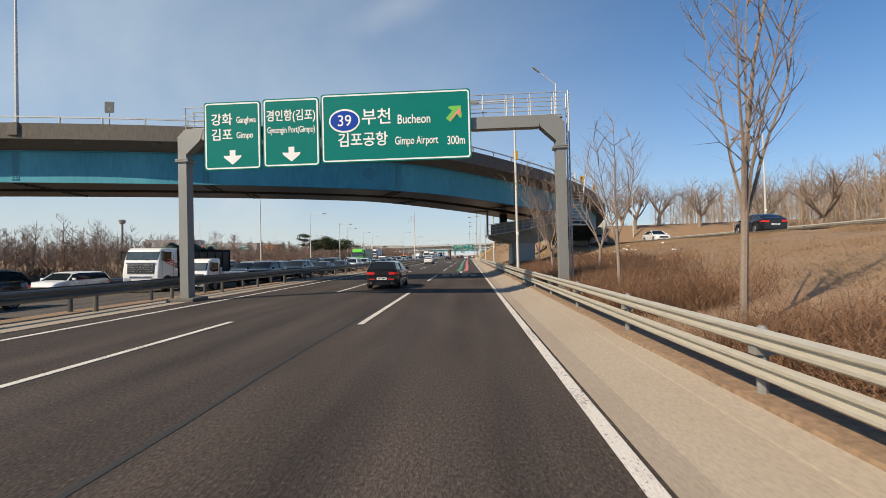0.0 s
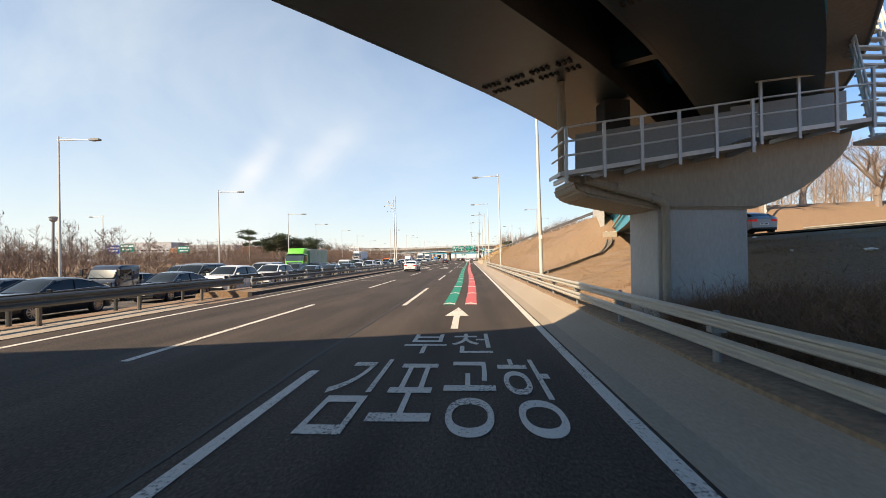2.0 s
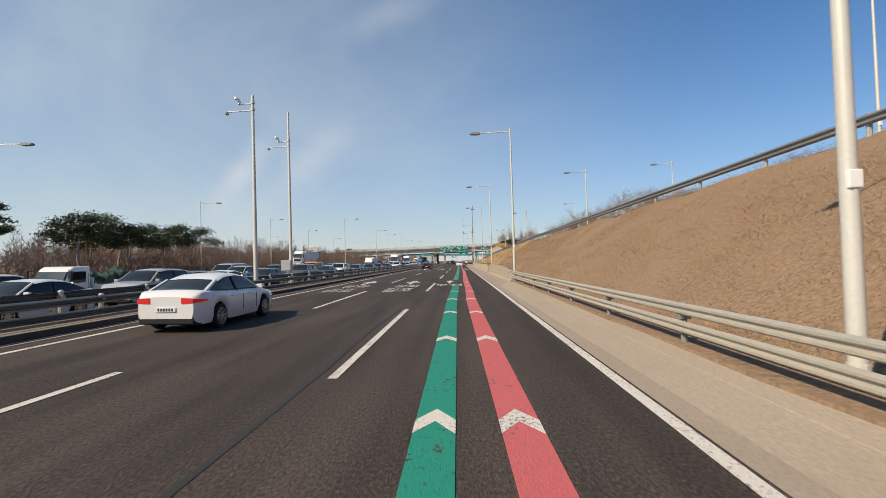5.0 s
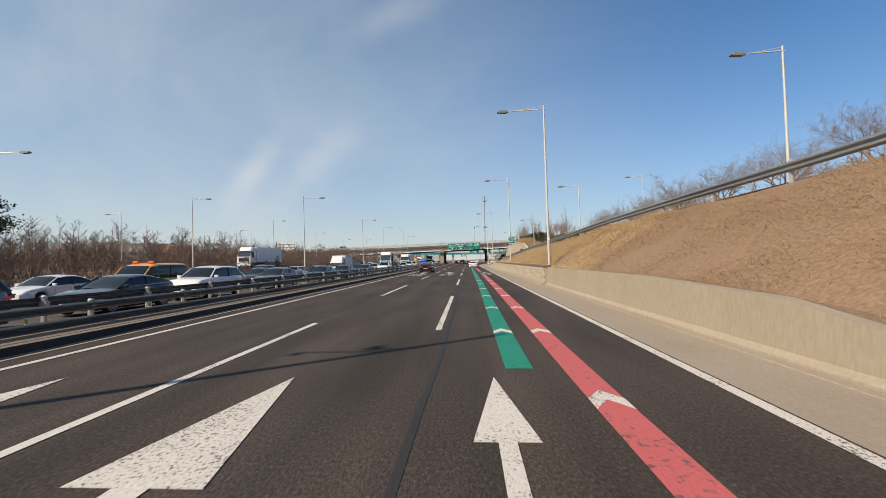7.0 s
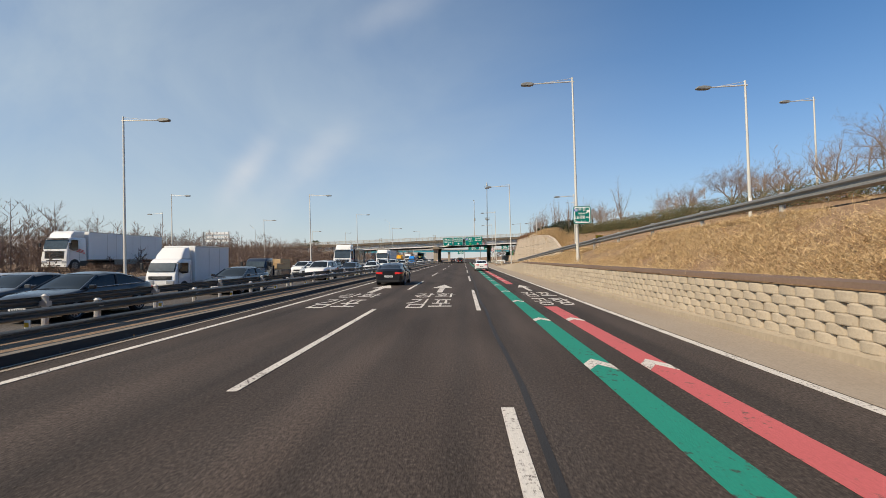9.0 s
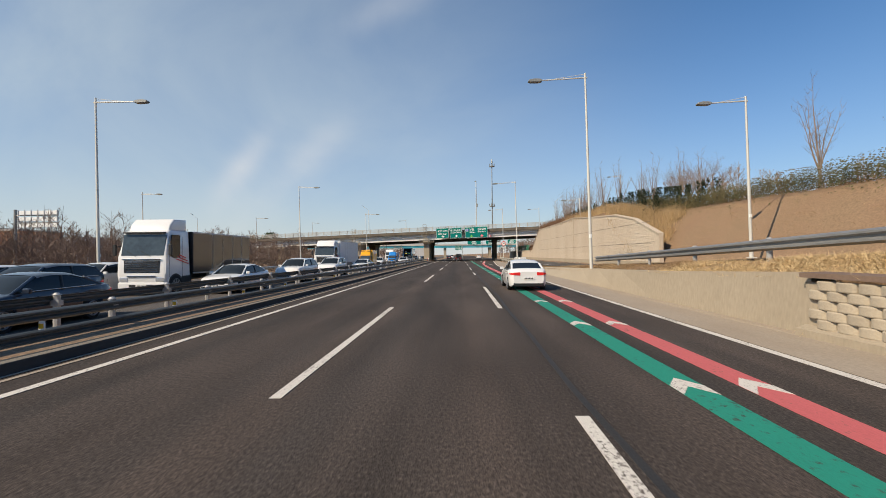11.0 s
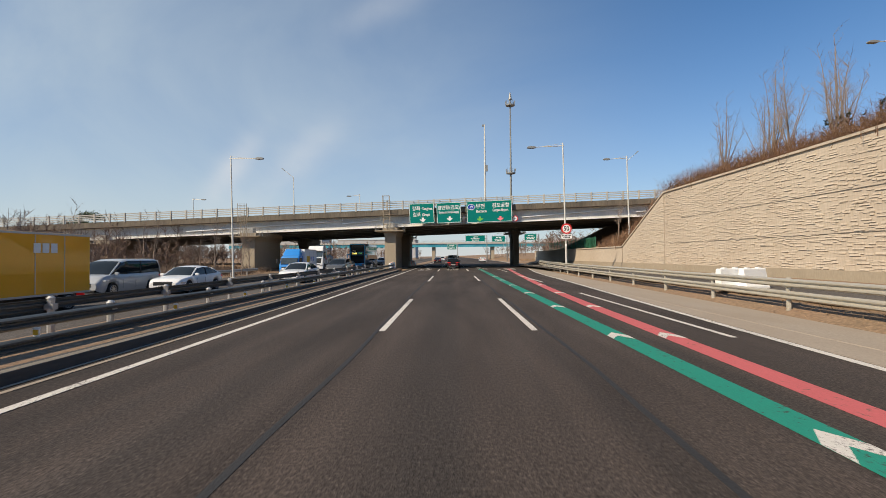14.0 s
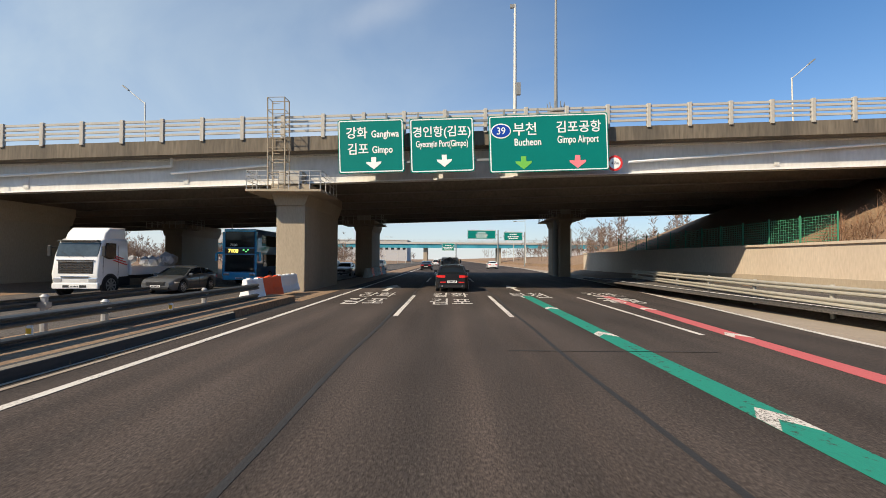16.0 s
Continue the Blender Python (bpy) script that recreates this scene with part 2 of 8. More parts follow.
RAMP_STEEL = mat("ramp_rail_steel", (0.30, 0.30, 0.295), 0.5, 0.4, 0.25, 0.7, 14, 0.05, (1, 0.2, 1), (0.17, 0.17, 0.165), 0.7)
GREY_STEEL = mat("grey_steel", (0.25, 0.25, 0.235), 0.5, 0.25, 0.12, 0.6, 16, 0.03)
WHITE_MARK = worn("road_paint", (0.64, 0.60, 0.545), (0.12, 0.10, 0.09), 0.515, 26.0)
GREEN_MARK = worn("green_lane_paint", (0.018, 0.24, 0.172), (0.05, 0.06, 0.05), 0.55, 9.0)
RED_MARK = worn("red_lane_paint", (0.53, 0.125, 0.128), (0.16, 0.09, 0.08), 0.56, 9.0)
SOIL = mat("dry_ground", (0.305, 0.205, 0.122), 0.95, 0, 0.55, 0.33, 11, 1.0, (1, 1, 1), (0.16, 0.098, 0.06), 0.95)
DRY_GRASS = mat("dry_grass", (0.43, 0.30, 0.16), 0.9, 0, 0.25, 0.2, 3, 0, (1, 1, 1), (0.20, 0.122, 0.066), 0.9, False, 0.35)
REED = mat("dry_reed", (0.42, 0.29, 0.15), 0.9, 0, 0.2, 0.3, 3, 0, (1, 1, 1), None, 0.5, False, 0.25)
SHRUB = mat("dry_shrub", (0.235, 0.125, 0.07), 0.9, 0, 0.25, 0.3, 4, 0, (1, 1, 1), (0.14, 0.08, 0.045), 0.8, False, 0.3)
SHRUB_DARK = mat("dark_scrub", (0.13, 0.088, 0.062), 0.9, 0, 0.25, 0.3, 4, 0, (1, 1, 1), (0.085, 0.06, 0.045), 0.8, False, 0.3)
BARK = mat("bark", (0.25, 0.195, 0.155), 0.95, 0, 0.25, 1, 20, 0.3)
TWIG = mat("twigs", (0.24, 0.185, 0.15), 0.95, 0, 0.2, 1, 20, 0)
FAR_WOOD = mat("far_wood", (0.36, 0.275, 0.205), 0.95, 0, 0.25, 0.1, 2, 0, (1, 1, 1), (0.21, 0.15, 0.105), 0.7, False, 0.3)
BROWN_WOOD = mat("brown_wood", (0.215, 0.155, 0.125), 0.95, 0, 0.25, 0.1, 2, 0, (1, 1, 1), (0.16, 0.11, 0.082), 0.7, False, 0.3)
NEEDLE = mat("pine_needles", (0.036, 0.055, 0.024), 0.9, 0, 0.3, 0.5, 6, 0, (1, 1, 1), (0.06, 0.075, 0.03), 0.6, False, 0.3)
HEDGE = mat("hedge_leaves", (0.065, 0.075, 0.024), 0.85, 0, 0.3, 0.5, 6, 0, (1, 1, 1), (0.14, 0.10, 0.042), 0.7, False, 0.35)
SIGN_GREEN = mat("sign_green", (0.001, 0.178, 0.152), 0.55, 0, 0.05, 0.5, 10, 0)
SIGN_WHITE = mat("sign_white", (0.82, 0.82, 0.80), 0.6, 0, 0.03, 0.5, 10, 0)
SIGN_BLUE = mat("sign_blue", (0.012, 0.06, 0.36), 0.5, 0, 0.04, 0.5, 10, 0)
SIGN_RED = mat("sign_red", (0.66, 0.05, 0.05), 0.5, 0, 0.04, 0.5, 10, 0)
SIGN_PINK = mat("sign_pink", (0.85, 0.22, 0.25), 0.5, 0, 0.04, 0.5, 10, 0)
SIGN_LIME = mat("sign_lime", (0.16, 0.50, 0.07), 0.5, 0, 0.04, 0.5, 10, 0)
SIGN_BACK = mat("sign_back", (0.42, 0.42, 0.41), 0.5, 0.4, 0.08, 0.5, 10, 0)
for m_ in (SIGN_GREEN, SIGN_BLUE, SIGN_RED):
    m_.node_tree.nodes["Principled BSDF"].inputs["Specular IOR Level"].default_value = 0.12
YELLOW = mat("yellow_paint", (0.75, 0.42, 0.02), 0.5, 0, 0.06, 0.5, 10, 0)
ORANGE = mat("orange_plastic", (0.72, 0.10, 0.03), 0.5, 0, 0.1, 0.8, 10, 0)
BLACK = mat("black_plastic", (0.015, 0.015, 0.016), 0.5, 0, 0.1, 2, 20, 0)
TYRE = mat("tyre_rubber", (0.014, 0.014, 0.014), 0.85, 0, 0.15, 4, 40, 0.1)
RIM = mat("alloy_rim", (0.42, 0.42, 0.43), 0.3, 0.9, 0.05, 4, 40, 0)
GLASS = mat("car_glass", (0.012, 0.016, 0.019), 0.04, 0, 0.02, 1, 10, 0)
GLASS.node_tree.nodes["Principled BSDF"].inputs["Specular IOR Level"].default_value = 0.32
# lighter than the car glass: a reflected sky put into the base colour
WINDSCREEN = mat("windscreen_glass", (0.05, 0.065, 0.075), 0.06, 0, 0.3, 1.2, 5, 0, own=True)
CHROME = mat("chrome", (0.62, 0.62, 0.62), 0.15, 1.0, 0.02, 1, 10, 0)
LAMP_CLEAR = mat("headlamp", (0.66, 0.68, 0.70), 0.08, 0.6, 0.1, 20, 60, 0)
LAMP_RED = glow("tail_lamp", (0.50, 0.012, 0.010), 0.25)
PLATE_WHITE = mat("plate_white", (0.72, 0.72, 0.70), 0.5, 0, 0.02, 1, 10, 0)
CURTAIN = mat("truck_box", (0.74, 0.74, 0.73), 0.5, 0, 0.05, 0.4, 8, 0, own=True)
GREEN_FENCE = mat("green_mesh", (0.03, 0.20, 0.11), 0.7, 0, 0.1, 1, 10, 0)
HAZE_WALL = mat("far_building", (0.42, 0.42, 0.43), 0.9, 0, 0.06, 0.05, 1, 0)
BRICK_WALL = mat("far_orange_wall", (0.44, 0.20, 0.10), 0.9, 0, 0.06, 0.05, 1, 0)


# ---- mesh helpers ----
def box(bm, x, y, z, sx, sy, sz, m=None, bevel=0.0):
    r = bmesh.ops.create_cube(bm, size=1, matrix=(m or Matrix()) @ Matrix.Translation((x, y, z)) @ Matrix.Diagonal((sx, sy, sz, 1)))
    if bevel:
        es = list({e for v in r["verts"] for e in v.link_edges})
        bmesh.ops.bevel(bm, geom=es, offset=bevel, segments=2, affect="EDGES", profile=0.6)


def rod(bm, a, b, ra, rb=None, seg=8, caps=True):
    a, b = Vector(a), Vector(b)
    d = b - a
    if d.length < 1e-6:
        return
    q = d.to_track_quat("Z", "Y").to_matrix().to_4x4()
    bmesh.ops.create_cone(bm, cap_ends=caps, segments=seg, radius1=ra, radius2=ra if rb is None else rb, depth=d.length,
                          matrix=Matrix.Translation((a + b) / 2) @ q)


def tube(bm, pts, r, seg=6):
    for a, b in zip(pts, pts[1:]):
        rod(bm, a, b, r, r, seg)


def prism(bm, poly, axis_from, axis_to, m=None):
    """poly: (a, b) corners in the plane across the axis; axis 'x' here: a is y and b is z."""
    m = m or Matrix()
    lo = [bm.verts.new(m @ Vector((axis_from, a, b))) for a, b in poly]
    hi = [bm.verts.new(m @ Vector((axis_to, a, b))) for a, b in poly]
    n = len(poly)
    for i in range(n):
        bm.faces.new((lo[i], lo[(i + 1) % n], hi[(i + 1) % n], hi[i]))
    bm.faces.new(lo[::-1])
    bm.faces.new(hi)


def sweep(bm, path, poly, closed=True, up=None):
    """Sweep a cross-section of (to the right, up) corners along path points."""
    rings = []
    k = len(path)
    for i, p in enumerate(path):
        p = Vector(p)
        d = Vector(path[min(i + 1, k - 1)]) - Vector(path[max(i - 1, 0)])
        d.z = 0
        d.normalize()
        r = Vector((d.y, -d.x, 0))
        rings.append([bm.verts.new(p + r * u + Vector((0, 0, v))) for u, v in poly])
    n = len(poly)
    for a, b in zip(rings, rings[1:]):
        for j in range(n if closed else n - 1):
            bm.faces.new((a[j], b[j], b[(j + 1) % n], a[(j + 1) % n]))
    if closed:
        bm.faces.new(rings[0])
        bm.faces.new(rings[-1][::-1])


def mesh_of(bm, name, material, smooth=False):
    bmesh.ops.recalc_face_normals(bm, faces=bm.faces)
    me = bpy.data.meshes.new(name)
    bm.to_mesh(me)
    bm.free()
    for m in material if isinstance(material, (list, tuple)) else (material,):
        me.materials.append(m)
    if smooth:
        me.polygons.foreach_set("use_smooth", [True] * len(me.polygons))
        me.set_sharp_from_angle(angle=radians(35))
    return me


def part(name, bm, material, parent, label="", m=None, smooth=False):
    me = bm if isinstance(bm, bpy.types.Mesh) else mesh_of(bm, name, material, smooth)
    ob = new(name, me)
    ob.parent = parent
    if m is not None:
        ob.matrix_basis = m
    return tagged(ob, label)


def thing(name, m, label, category, group="", kind=""):
    ob = new(name)
    ob.empty_display_size = 0.3
    ob.matrix_basis = m
    return tagged(ob, label, category, group, kind)


def solid(name, bm, material, label, category, kind="", group="", m=None, smooth=False):
    ob = new(name, mesh_of(bm, name, material, smooth))
    if m is not None:
        ob.matrix_basis = m
    return tagged(ob, label, category, group, kind)


def quad_mesh(name, verts, faces, material):
    me = bpy.data.meshes.new(name)
    me.from_pydata(verts, [], faces)
    me.materials.append(material)
    return me


def words(text, size, material, parent, m, name="lettering", bold=0.0, width=1.0, height=1.0):
    """Flat lettering in the built-in font, its middle at the origin of m."""
    c = bpy.data.curves.new(name, "FONT")
    c.body, c.size, c.align_x, c.align_y, c.extrude, c.offset = text, size, "CENTER", "CENTER", 0.004, bold
    tmp = bpy.data.objects.new(name, c)
    scene.collection.objects.link(tmp)
    bpy.context.view_layer.update()
    me = bpy.data.meshes.new_from_object(tmp)
    bpy.data.objects.remove(tmp)
    bpy.data.curves.remove(c)
    me.transform(Matrix.Diagonal((width, height, 1, 1)))
    me.materials.clear()
    me.materials.append(material)
    ob = new(name, me)
    ob.parent = parent
    ob.matrix_basis = m
    return ob


def spline(points, step=1.5):
    """A smooth line through the points (Catmull-Rom)."""
    p = [Vector(q) for q in points]
    p = [2 * p[0] - p[1]] + p + [2 * p[-1] - p[-2]]
    out = []
    for a, b, c, d in zip(p, p[1:], p[2:], p[3:]):
        n = max(2, int((c - b).length / step))
        for i in range(n):
            t = i / n
            out.append(0.5 * ((2 * b) + (c - a) * t + (2 * a - 5 * b + 4 * c - d) * t * t + (3 * b - a - 3 * c + d) * t ** 3))
    out.append(p[-2])
    return out


def shift(path, right, up=0.0):
    out = []
    k = len(path)
    for i, p in enumerate(path):
        d = path[min(i + 1, k - 1)] - path[max(i - 1, 0)]
        d = Vector((d.x, d.y, 0)).normalized()
        out.append(Vector((p.x + d.y * right, p.y - d.x * right, p.z + up)))
    return out


def every(path, gap, start=0.0):
    """Points and headings at even gaps along a path."""
    need, out = start, []
    for a, b in zip(path, path[1:]):
        L = (b - a).length
        while need <= L:
            out.append((a.lerp(b, need / L), math.atan2(b.y - a.y, b.x - a.x)))
            need += gap
        need -= L
    return out


def lerp(y, ys, vs):
    return float(np.interp(y, ys, vs))


# ---- the lie of the land ----
LEAN = 1.1   # the carriageway falls to the side, so level things lean by this against it


def rail_x(y):
    return lerp(y, [60, 94, 115, 137, 170, 190, 205, 225, 245], [17.5, 16.4, 14.3, 12.2, 9.7, 8.7, 8.0, 7.9, 7.9])


def exit_x(y):
    return lerp(y, [262, 290, 310, 325, 345, 372], [7.75, 8.0, 8.4, 9.5, 12.0, 14.8])


def crest_z(y):
    return lerp(y, [94, 115, 137, 142, 151, 160, 169, 178, 187, 196, 206, 225, 250, 262], [6.3, 5.45, 4.6, 4.42, 4.18, 3.88, 3.42, 3.1, 2.8, 2.42, 2.0, 1.3, 0.5, 0.35])


def land(x, y):
    if x < -10.9:
        z = 0.1 + lerp(y, [85, 140], [0.03, 0.015]) * max(x, -26)
        if x < -26:
            z += min(1.0, (-26 - x) * 0.12) + 0.25 * noise.noise((x * 0.08, y * 0.08, 0))
        return z
    if x < 6.6:
        return 0.0
    u = x - 6.6
    # slope below the upper carriageway, before the abutment
    low = lerp(u, [0, 0.6, 3, 9, 13.5, 15, 24, 40, 90], [0.25, 0.32, 0.8, 2.3, 3.0, 3.1, 3.2, 4.4, 6.5])
    # embankment of the ramp
    rx, cz = rail_x(y), crest_z(y)
    fz = lerp(y, [110, 122, 130, 134.8, 141, 208, 222, 240, 255], [0.3, 0.36, 0.45, 1.02, 1.22, 1.4, 1.1, 0.6, 0.3])
    far = lerp(y, [94, 120, 240, 262, 300], [5.0, 6.0, 6.6, 7.2, 7.3])
    top = max(cz + 0.6, lerp(y, [120, 160, 197, 225, 262], [4.6, 4.8, 5.0, 5.4, 6.3]))
    bank = lerp(x, [6.6, 6.95, rx, rx + 8.2, rx + 9, rx + 12.4, rx + 24, rx + 90], [fz if y > 128 else 0.25, fz, cz, cz, cz + 0.3, top, max(top + 0.3, far), max(top + 0.3, far) + 2])
    w = lerp(y, [86, 91], [0, 1])
    if y < 92 and 60 < y:
        cone = lerp(y, [74, 91], [0, 1]) * lerp(x, [8.5, 13.5, 15.6, 26, 30], [0, 2.6, 4.1, 4.1, 3.0])
        low = max(low, cone)
    z = low * (1 - w) + bank * w
    if y > 252:
        q = lerp(y, [252, 262], [0, 1])
        ex = exit_x(y)
        level = lerp(x, [ex - 0.5, ex + 0.4, max(15.9, ex + 1)], [-0.05, 0.33, 0.5])
        if x < 16.9:
            z = z * (1 - q) + level * q
        else:
            up = lerp(y, [252, 309, 320, 333, 356, 380], [6.9, 6.9, 2.4, 2.4, 2.4, 1.0])
            up += lerp(x, [16.9, 19, 30, 80], [0, 0.3, 3.2, 5.0]) * lerp(y, [252, 306, 322, 360, 420], [0.3, 0.4, 1.9, 1.9, 0.6])
            z = z * (1 - q) + up * q
    return z


def opp(x, y=200.0):
    return 0.1 + lerp(y, [85, 140], [0.03, 0.015]) * x

# ---- ground ----
def axis(lo, hi, dense_lo, dense_hi, step):
    mid = list(np.arange(dense_lo, dense_hi + 1e-6, step))
    out_l, d, v = [], step, dense_lo
    while v > lo:
        d *= 1.35
        v = max(lo, v - d)
        out_l.append(v)
    out_r, d, v = [], step, dense_hi
    while v < hi:
        d *= 1.35
        v = min(hi, v + d)
        out_r.append(v)
    return out_l[::-1] + mid + out_r


gx = axis(-2500, 2500, -34, -11, 1.5)
gx = [v for v in gx if v < -11] + [-10.95, -10.9, -10.6, 6.3, 6.6, 6.95] + list(np.arange(7.3, 32, 0.8)) + [16.88, 16.92] + axis(-1, 2500, 0, 1, 1)[4:]
gx = sorted({round(float(v), 2) for v in gx if v <= 32} | {34, 37, 41, 46, 52, 60, 70, 85, 105, 140, 200, 320, 550, 1000, 1700, 2500})
gy = sorted({round(float(v), 2) for v in axis(-1500, 3500, -40, 400, 2.0)})
gv = [(x, y, land(x, y) - 0.06 + (0.10 * noise.noise((x * 0.5, y * 0.5, 3)) if x > 7.2 and land(x, y) > 0.2 else 0)) for y in gy for x in gx]
nx = len(gx)
gf = [(j * nx + i, j * nx + i + 1, (j + 1) * nx + i + 1, (j + 1) * nx + i) for j in range(len(gy) - 1) for i in range(nx - 1)]
ground = new("ground", quad_mesh("ground", gv, gf, SOIL))
tagged(ground, "dry brown winter soil and grass beside the road", "ground", kind="structure")

# ---- roads ----
bm = bmesh.new()


def edge_x(y):
    return lerp(y, [-60, 30, 60, 120, 150, 180, 240, 262, 277, 288, 298, 310, 319, 326, 345, 400, 700], [4.12, 4.14, 4.19, 4.22, 4.2, 4.15, 4.15, 4.2, 4.6, 5.2, 5.8, 6.3, 7.0, 7.8, 10.0, 13, 14])


rows = []
for y in list(range(-60, 256, 12)) + list(range(260, 420, 4)) + list(range(420, 1000, 40)):
    e = edge_x(y) + 0.14
    rows.append([bm.verts.new(v) for v in ((-8.02, y, -0.2), (-8.02, y, 0), (-3, y, 0), (e, y, 0), (e, y, -0.2))])
for r, s in zip(rows, rows[1:]):
    for j in range(4):
        bm.faces.new((r[j], r[j + 1], s[j + 1], s[j]))
road = solid("road", bm, ASPHALT, "worn dark asphalt motorway carriageway with pale lane lines", "road", "structure")
bm = bmesh.new()
edge = [Vector((0, y, 0)) for y in range(-60, 1000, 5)]


def shoulder_out(y):
    return lerp(y, [0, 110, 132, 160, 240, 262, 290, 310, 325, 345, 370], [6.35, 6.4, 6.25, 6.05, 6.0, 6.6, 7.7, 8.15, 9.2, 11.7, 14])


rows = []
for y in range(-60, 700, 4):
    a = edge_x(y) + 0.14
    out = max(shoulder_out(y), a + 0.6)
    k = lerp(y, [124, 131], [1, 0])   # how far the shoulder rises towards the guard rail
    j = max(5.72 - 0.44 * k, a + 0.3)
    rise = 0.17 * k
    rows.append([bm.verts.new(v) for v in ((a, y, -0.1), (a, y, 0.006), (a + 0.34, y, 0.010), (j, y, 0.012 + rise), (j + 0.02, y, rise), (j + 0.04, y, 0.016 + rise), (max(j + 0.38, a + 0.7) if k else max(out, j + 0.3), y, 0.03 + 0.265 * k), (max(out, j + 0.4), y, 0.03 + 0.29 * k), (max(out, j + 0.4), y, -0.1))])
for r, s in zip(rows, rows[1:]):
    for j in range(8):
        bm.faces.new((r[j], r[j + 1], s[j + 1], s[j]))
shoulder = solid("shoulder", bm, SHOULDER, "dusty beige concrete hard shoulder with a joint along it", "shoulder", "structure")
bm = bmesh.new()
rows = []
for y in range(-60, 127, 2):
    u = 5.56 + 0.05 * noise.noise((y * 0.35, 2, 1)) + 0.03 * noise.noise((y * 1.3, 5, 1))
    rows.append([bm.verts.new(v) for v in ((u, y, 0.2), (u + 0.03, y, 0.315), (5.9, y, 0.345), (6.7, y, 0.34), (6.7, y, 0.1))])
for r, s in zip(rows, rows[1:]):
    for j in range(4):
        bm.faces.new((r[j], r[j + 1], s[j + 1], s[j]))
solid("verge", bm, SOIL, "strip of brown soil and debris under the guard rail", "verge", "structure")
bm = bmesh.new()
rows = []
for y in list(range(-60, 80, 20)) + list(range(80, 150, 5)) + list(range(160, 1000, 20)):
    rows.append([bm.verts.new(v) for v in ((-25.4, y, opp(-25.4, y)), (-18, y, opp(-18, y)), (-11.3, y, opp(-11.3, y)), (-11.3, y, -0.6), (-25.4, y, -1.0))])
for r, s in zip(rows, rows[1:]):
    for j in range(4):
        bm.faces.new((r[j], r[j + 1], s[j + 1], s[j]))
road_opposite = solid("road_opposite", bm, OPPOSITE, "grey asphalt carriageway full of queueing traffic", "road", "structure")


def strip(bm, x0, x1, y0, y1, z=0.005, h=0.004, skew=0.0):
    prism(bm, [(x0, z), (x1, z), (x1, z + h), (x0, z + h)], y0, y1, Matrix(((0, 1, 0, 0), (1, 0, 0, 0), (0, 0, 1, 0), (0, 0, 0, 1))))


def edge_line(name, pts, w, parent, label="", material=WHITE_MARK, z=0.006):
    b = bmesh.new()
    sweep(b, [(x, y, z) for x, y in pts], [(-w / 2, 0), (-w / 2, 0.004), (w / 2, 0.004), (w / 2, 0)])
    return part(name, b, material, parent, label)


edge_line("edge_line", [(-7.15, y) for y in range(-60, 1000, 20)], 0.16, road, "solid white line beside the median")
edge_line("edge_line", [(edge_x(y), y) for y in list(range(-60, 256, 12)) + list(range(260, 420, 4))], 0.17, road, "solid white edge line")
bm = bmesh.new()
box(bm, 0, 0, 0.007, 0.15, 9.9, 0.006)
dash_mesh = mesh_of(bm, "lane_dash", WHITE_MARK)
for x, ys in ((0.0, [24.1 + 20 * k for k in range(-4, 11)]), (-3.6, [14.6 + 20 * k for k in range(-4, 11)] + [239.4])):
    for y in ys:
        part("lane_dash", dash_mesh, None, road, m=pose(x, y - (0.5 if 140 < y < 150 else 0), 0) @ Matrix.Diagonal((1, 1.1 if 140 < y < 150 else 1, 1, 1)))
    if x == 0:
        part("lane_dash", dash_mesh, None, road, m=pose(x, 246.6, 0) @ Matrix.Diagonal((1, 0.53, 1, 1)))
    for k in range(12):
        part("lane_dash", dash_mesh, None, road, m=pose(x, 261.8 + 21.7 * k, 0) @ Matrix.Diagonal((1, 1.03 if k == 0 else 0.82, 1, 1)))
edge_line("lane_dash", [(4.0, 278.4), (4.0, 290.2)], 0.13, road, "thin white line where a lane opens")
edge_line("lane_dash", [(4.02, 299), (4.02, 310)], 0.13, road)
edge_line("lane_dash", [(4.05, 319.6), (4.1, 330.4)], 0.13, road)
for x0, ys in ((-0.28, ((-10, 112),)), (0.22, ((128, 345),)), (-3.75, ((255, 345),))):
    for y0, y1 in ys:
        b = bmesh.new()
        sweep(b, [(x0 + 0.04 * math.sin(y * 0.23) + 0.03 * math.sin(y * 0.71), y, 0.003) for y in range(y0, y1 + 1, 2)], [(-0.045, 0), (-0.045, 0.002), (0.045, 0.002), (0.045, 0)])
        part("tar_seam", b, ASPHALT_NEW, road, "dark tar-filled seam along the lane joint")

# coloured guide bands with white arrowheads
bm = bmesh.new()
for s in (1, -1):
    pts = [(0, -0.05), (0.26 * s, -0.42), (0.26 * s, -0.02), (0, 0.36)]
    lo = [bm.verts.new((a, b, 0.0)) for a, b in pts]
    hi = [bm.verts.new((a, b, 0.004)) for a, b in pts]
    for i in range(4):
        bm.faces.new((lo[i], lo[(i + 1) % 4], hi[(i + 1) % 4], hi[i]))
    bm.faces.new(hi)
chevron_mesh = mesh_of(bm, "band_arrowhead", WHITE_MARK)


def band_x(which, y):
    if which == "green":
        return lerp(y, [60, 66, 75, 90, 113, 121, 134, 160, 250, 300, 320, 345], [1.68, 1.74, 1.77, 1.68, 1.58, 1.65, 1.56, 1.68, 1.66, 1.65, 1.72, 1.9])
    return lerp(y, [60, 66, 75, 90, 113, 121, 132, 160, 181, 250, 270, 284, 292, 300.5, 312, 324, 331, 345], [2.5, 2.59, 2.63, 2.62, 2.43, 2.5, 2.46, 2.6, 2.6, 2.5, 2.56, 2.85, 3.13, 3.58, 4.3, 5.1, 5.65, 6.7])


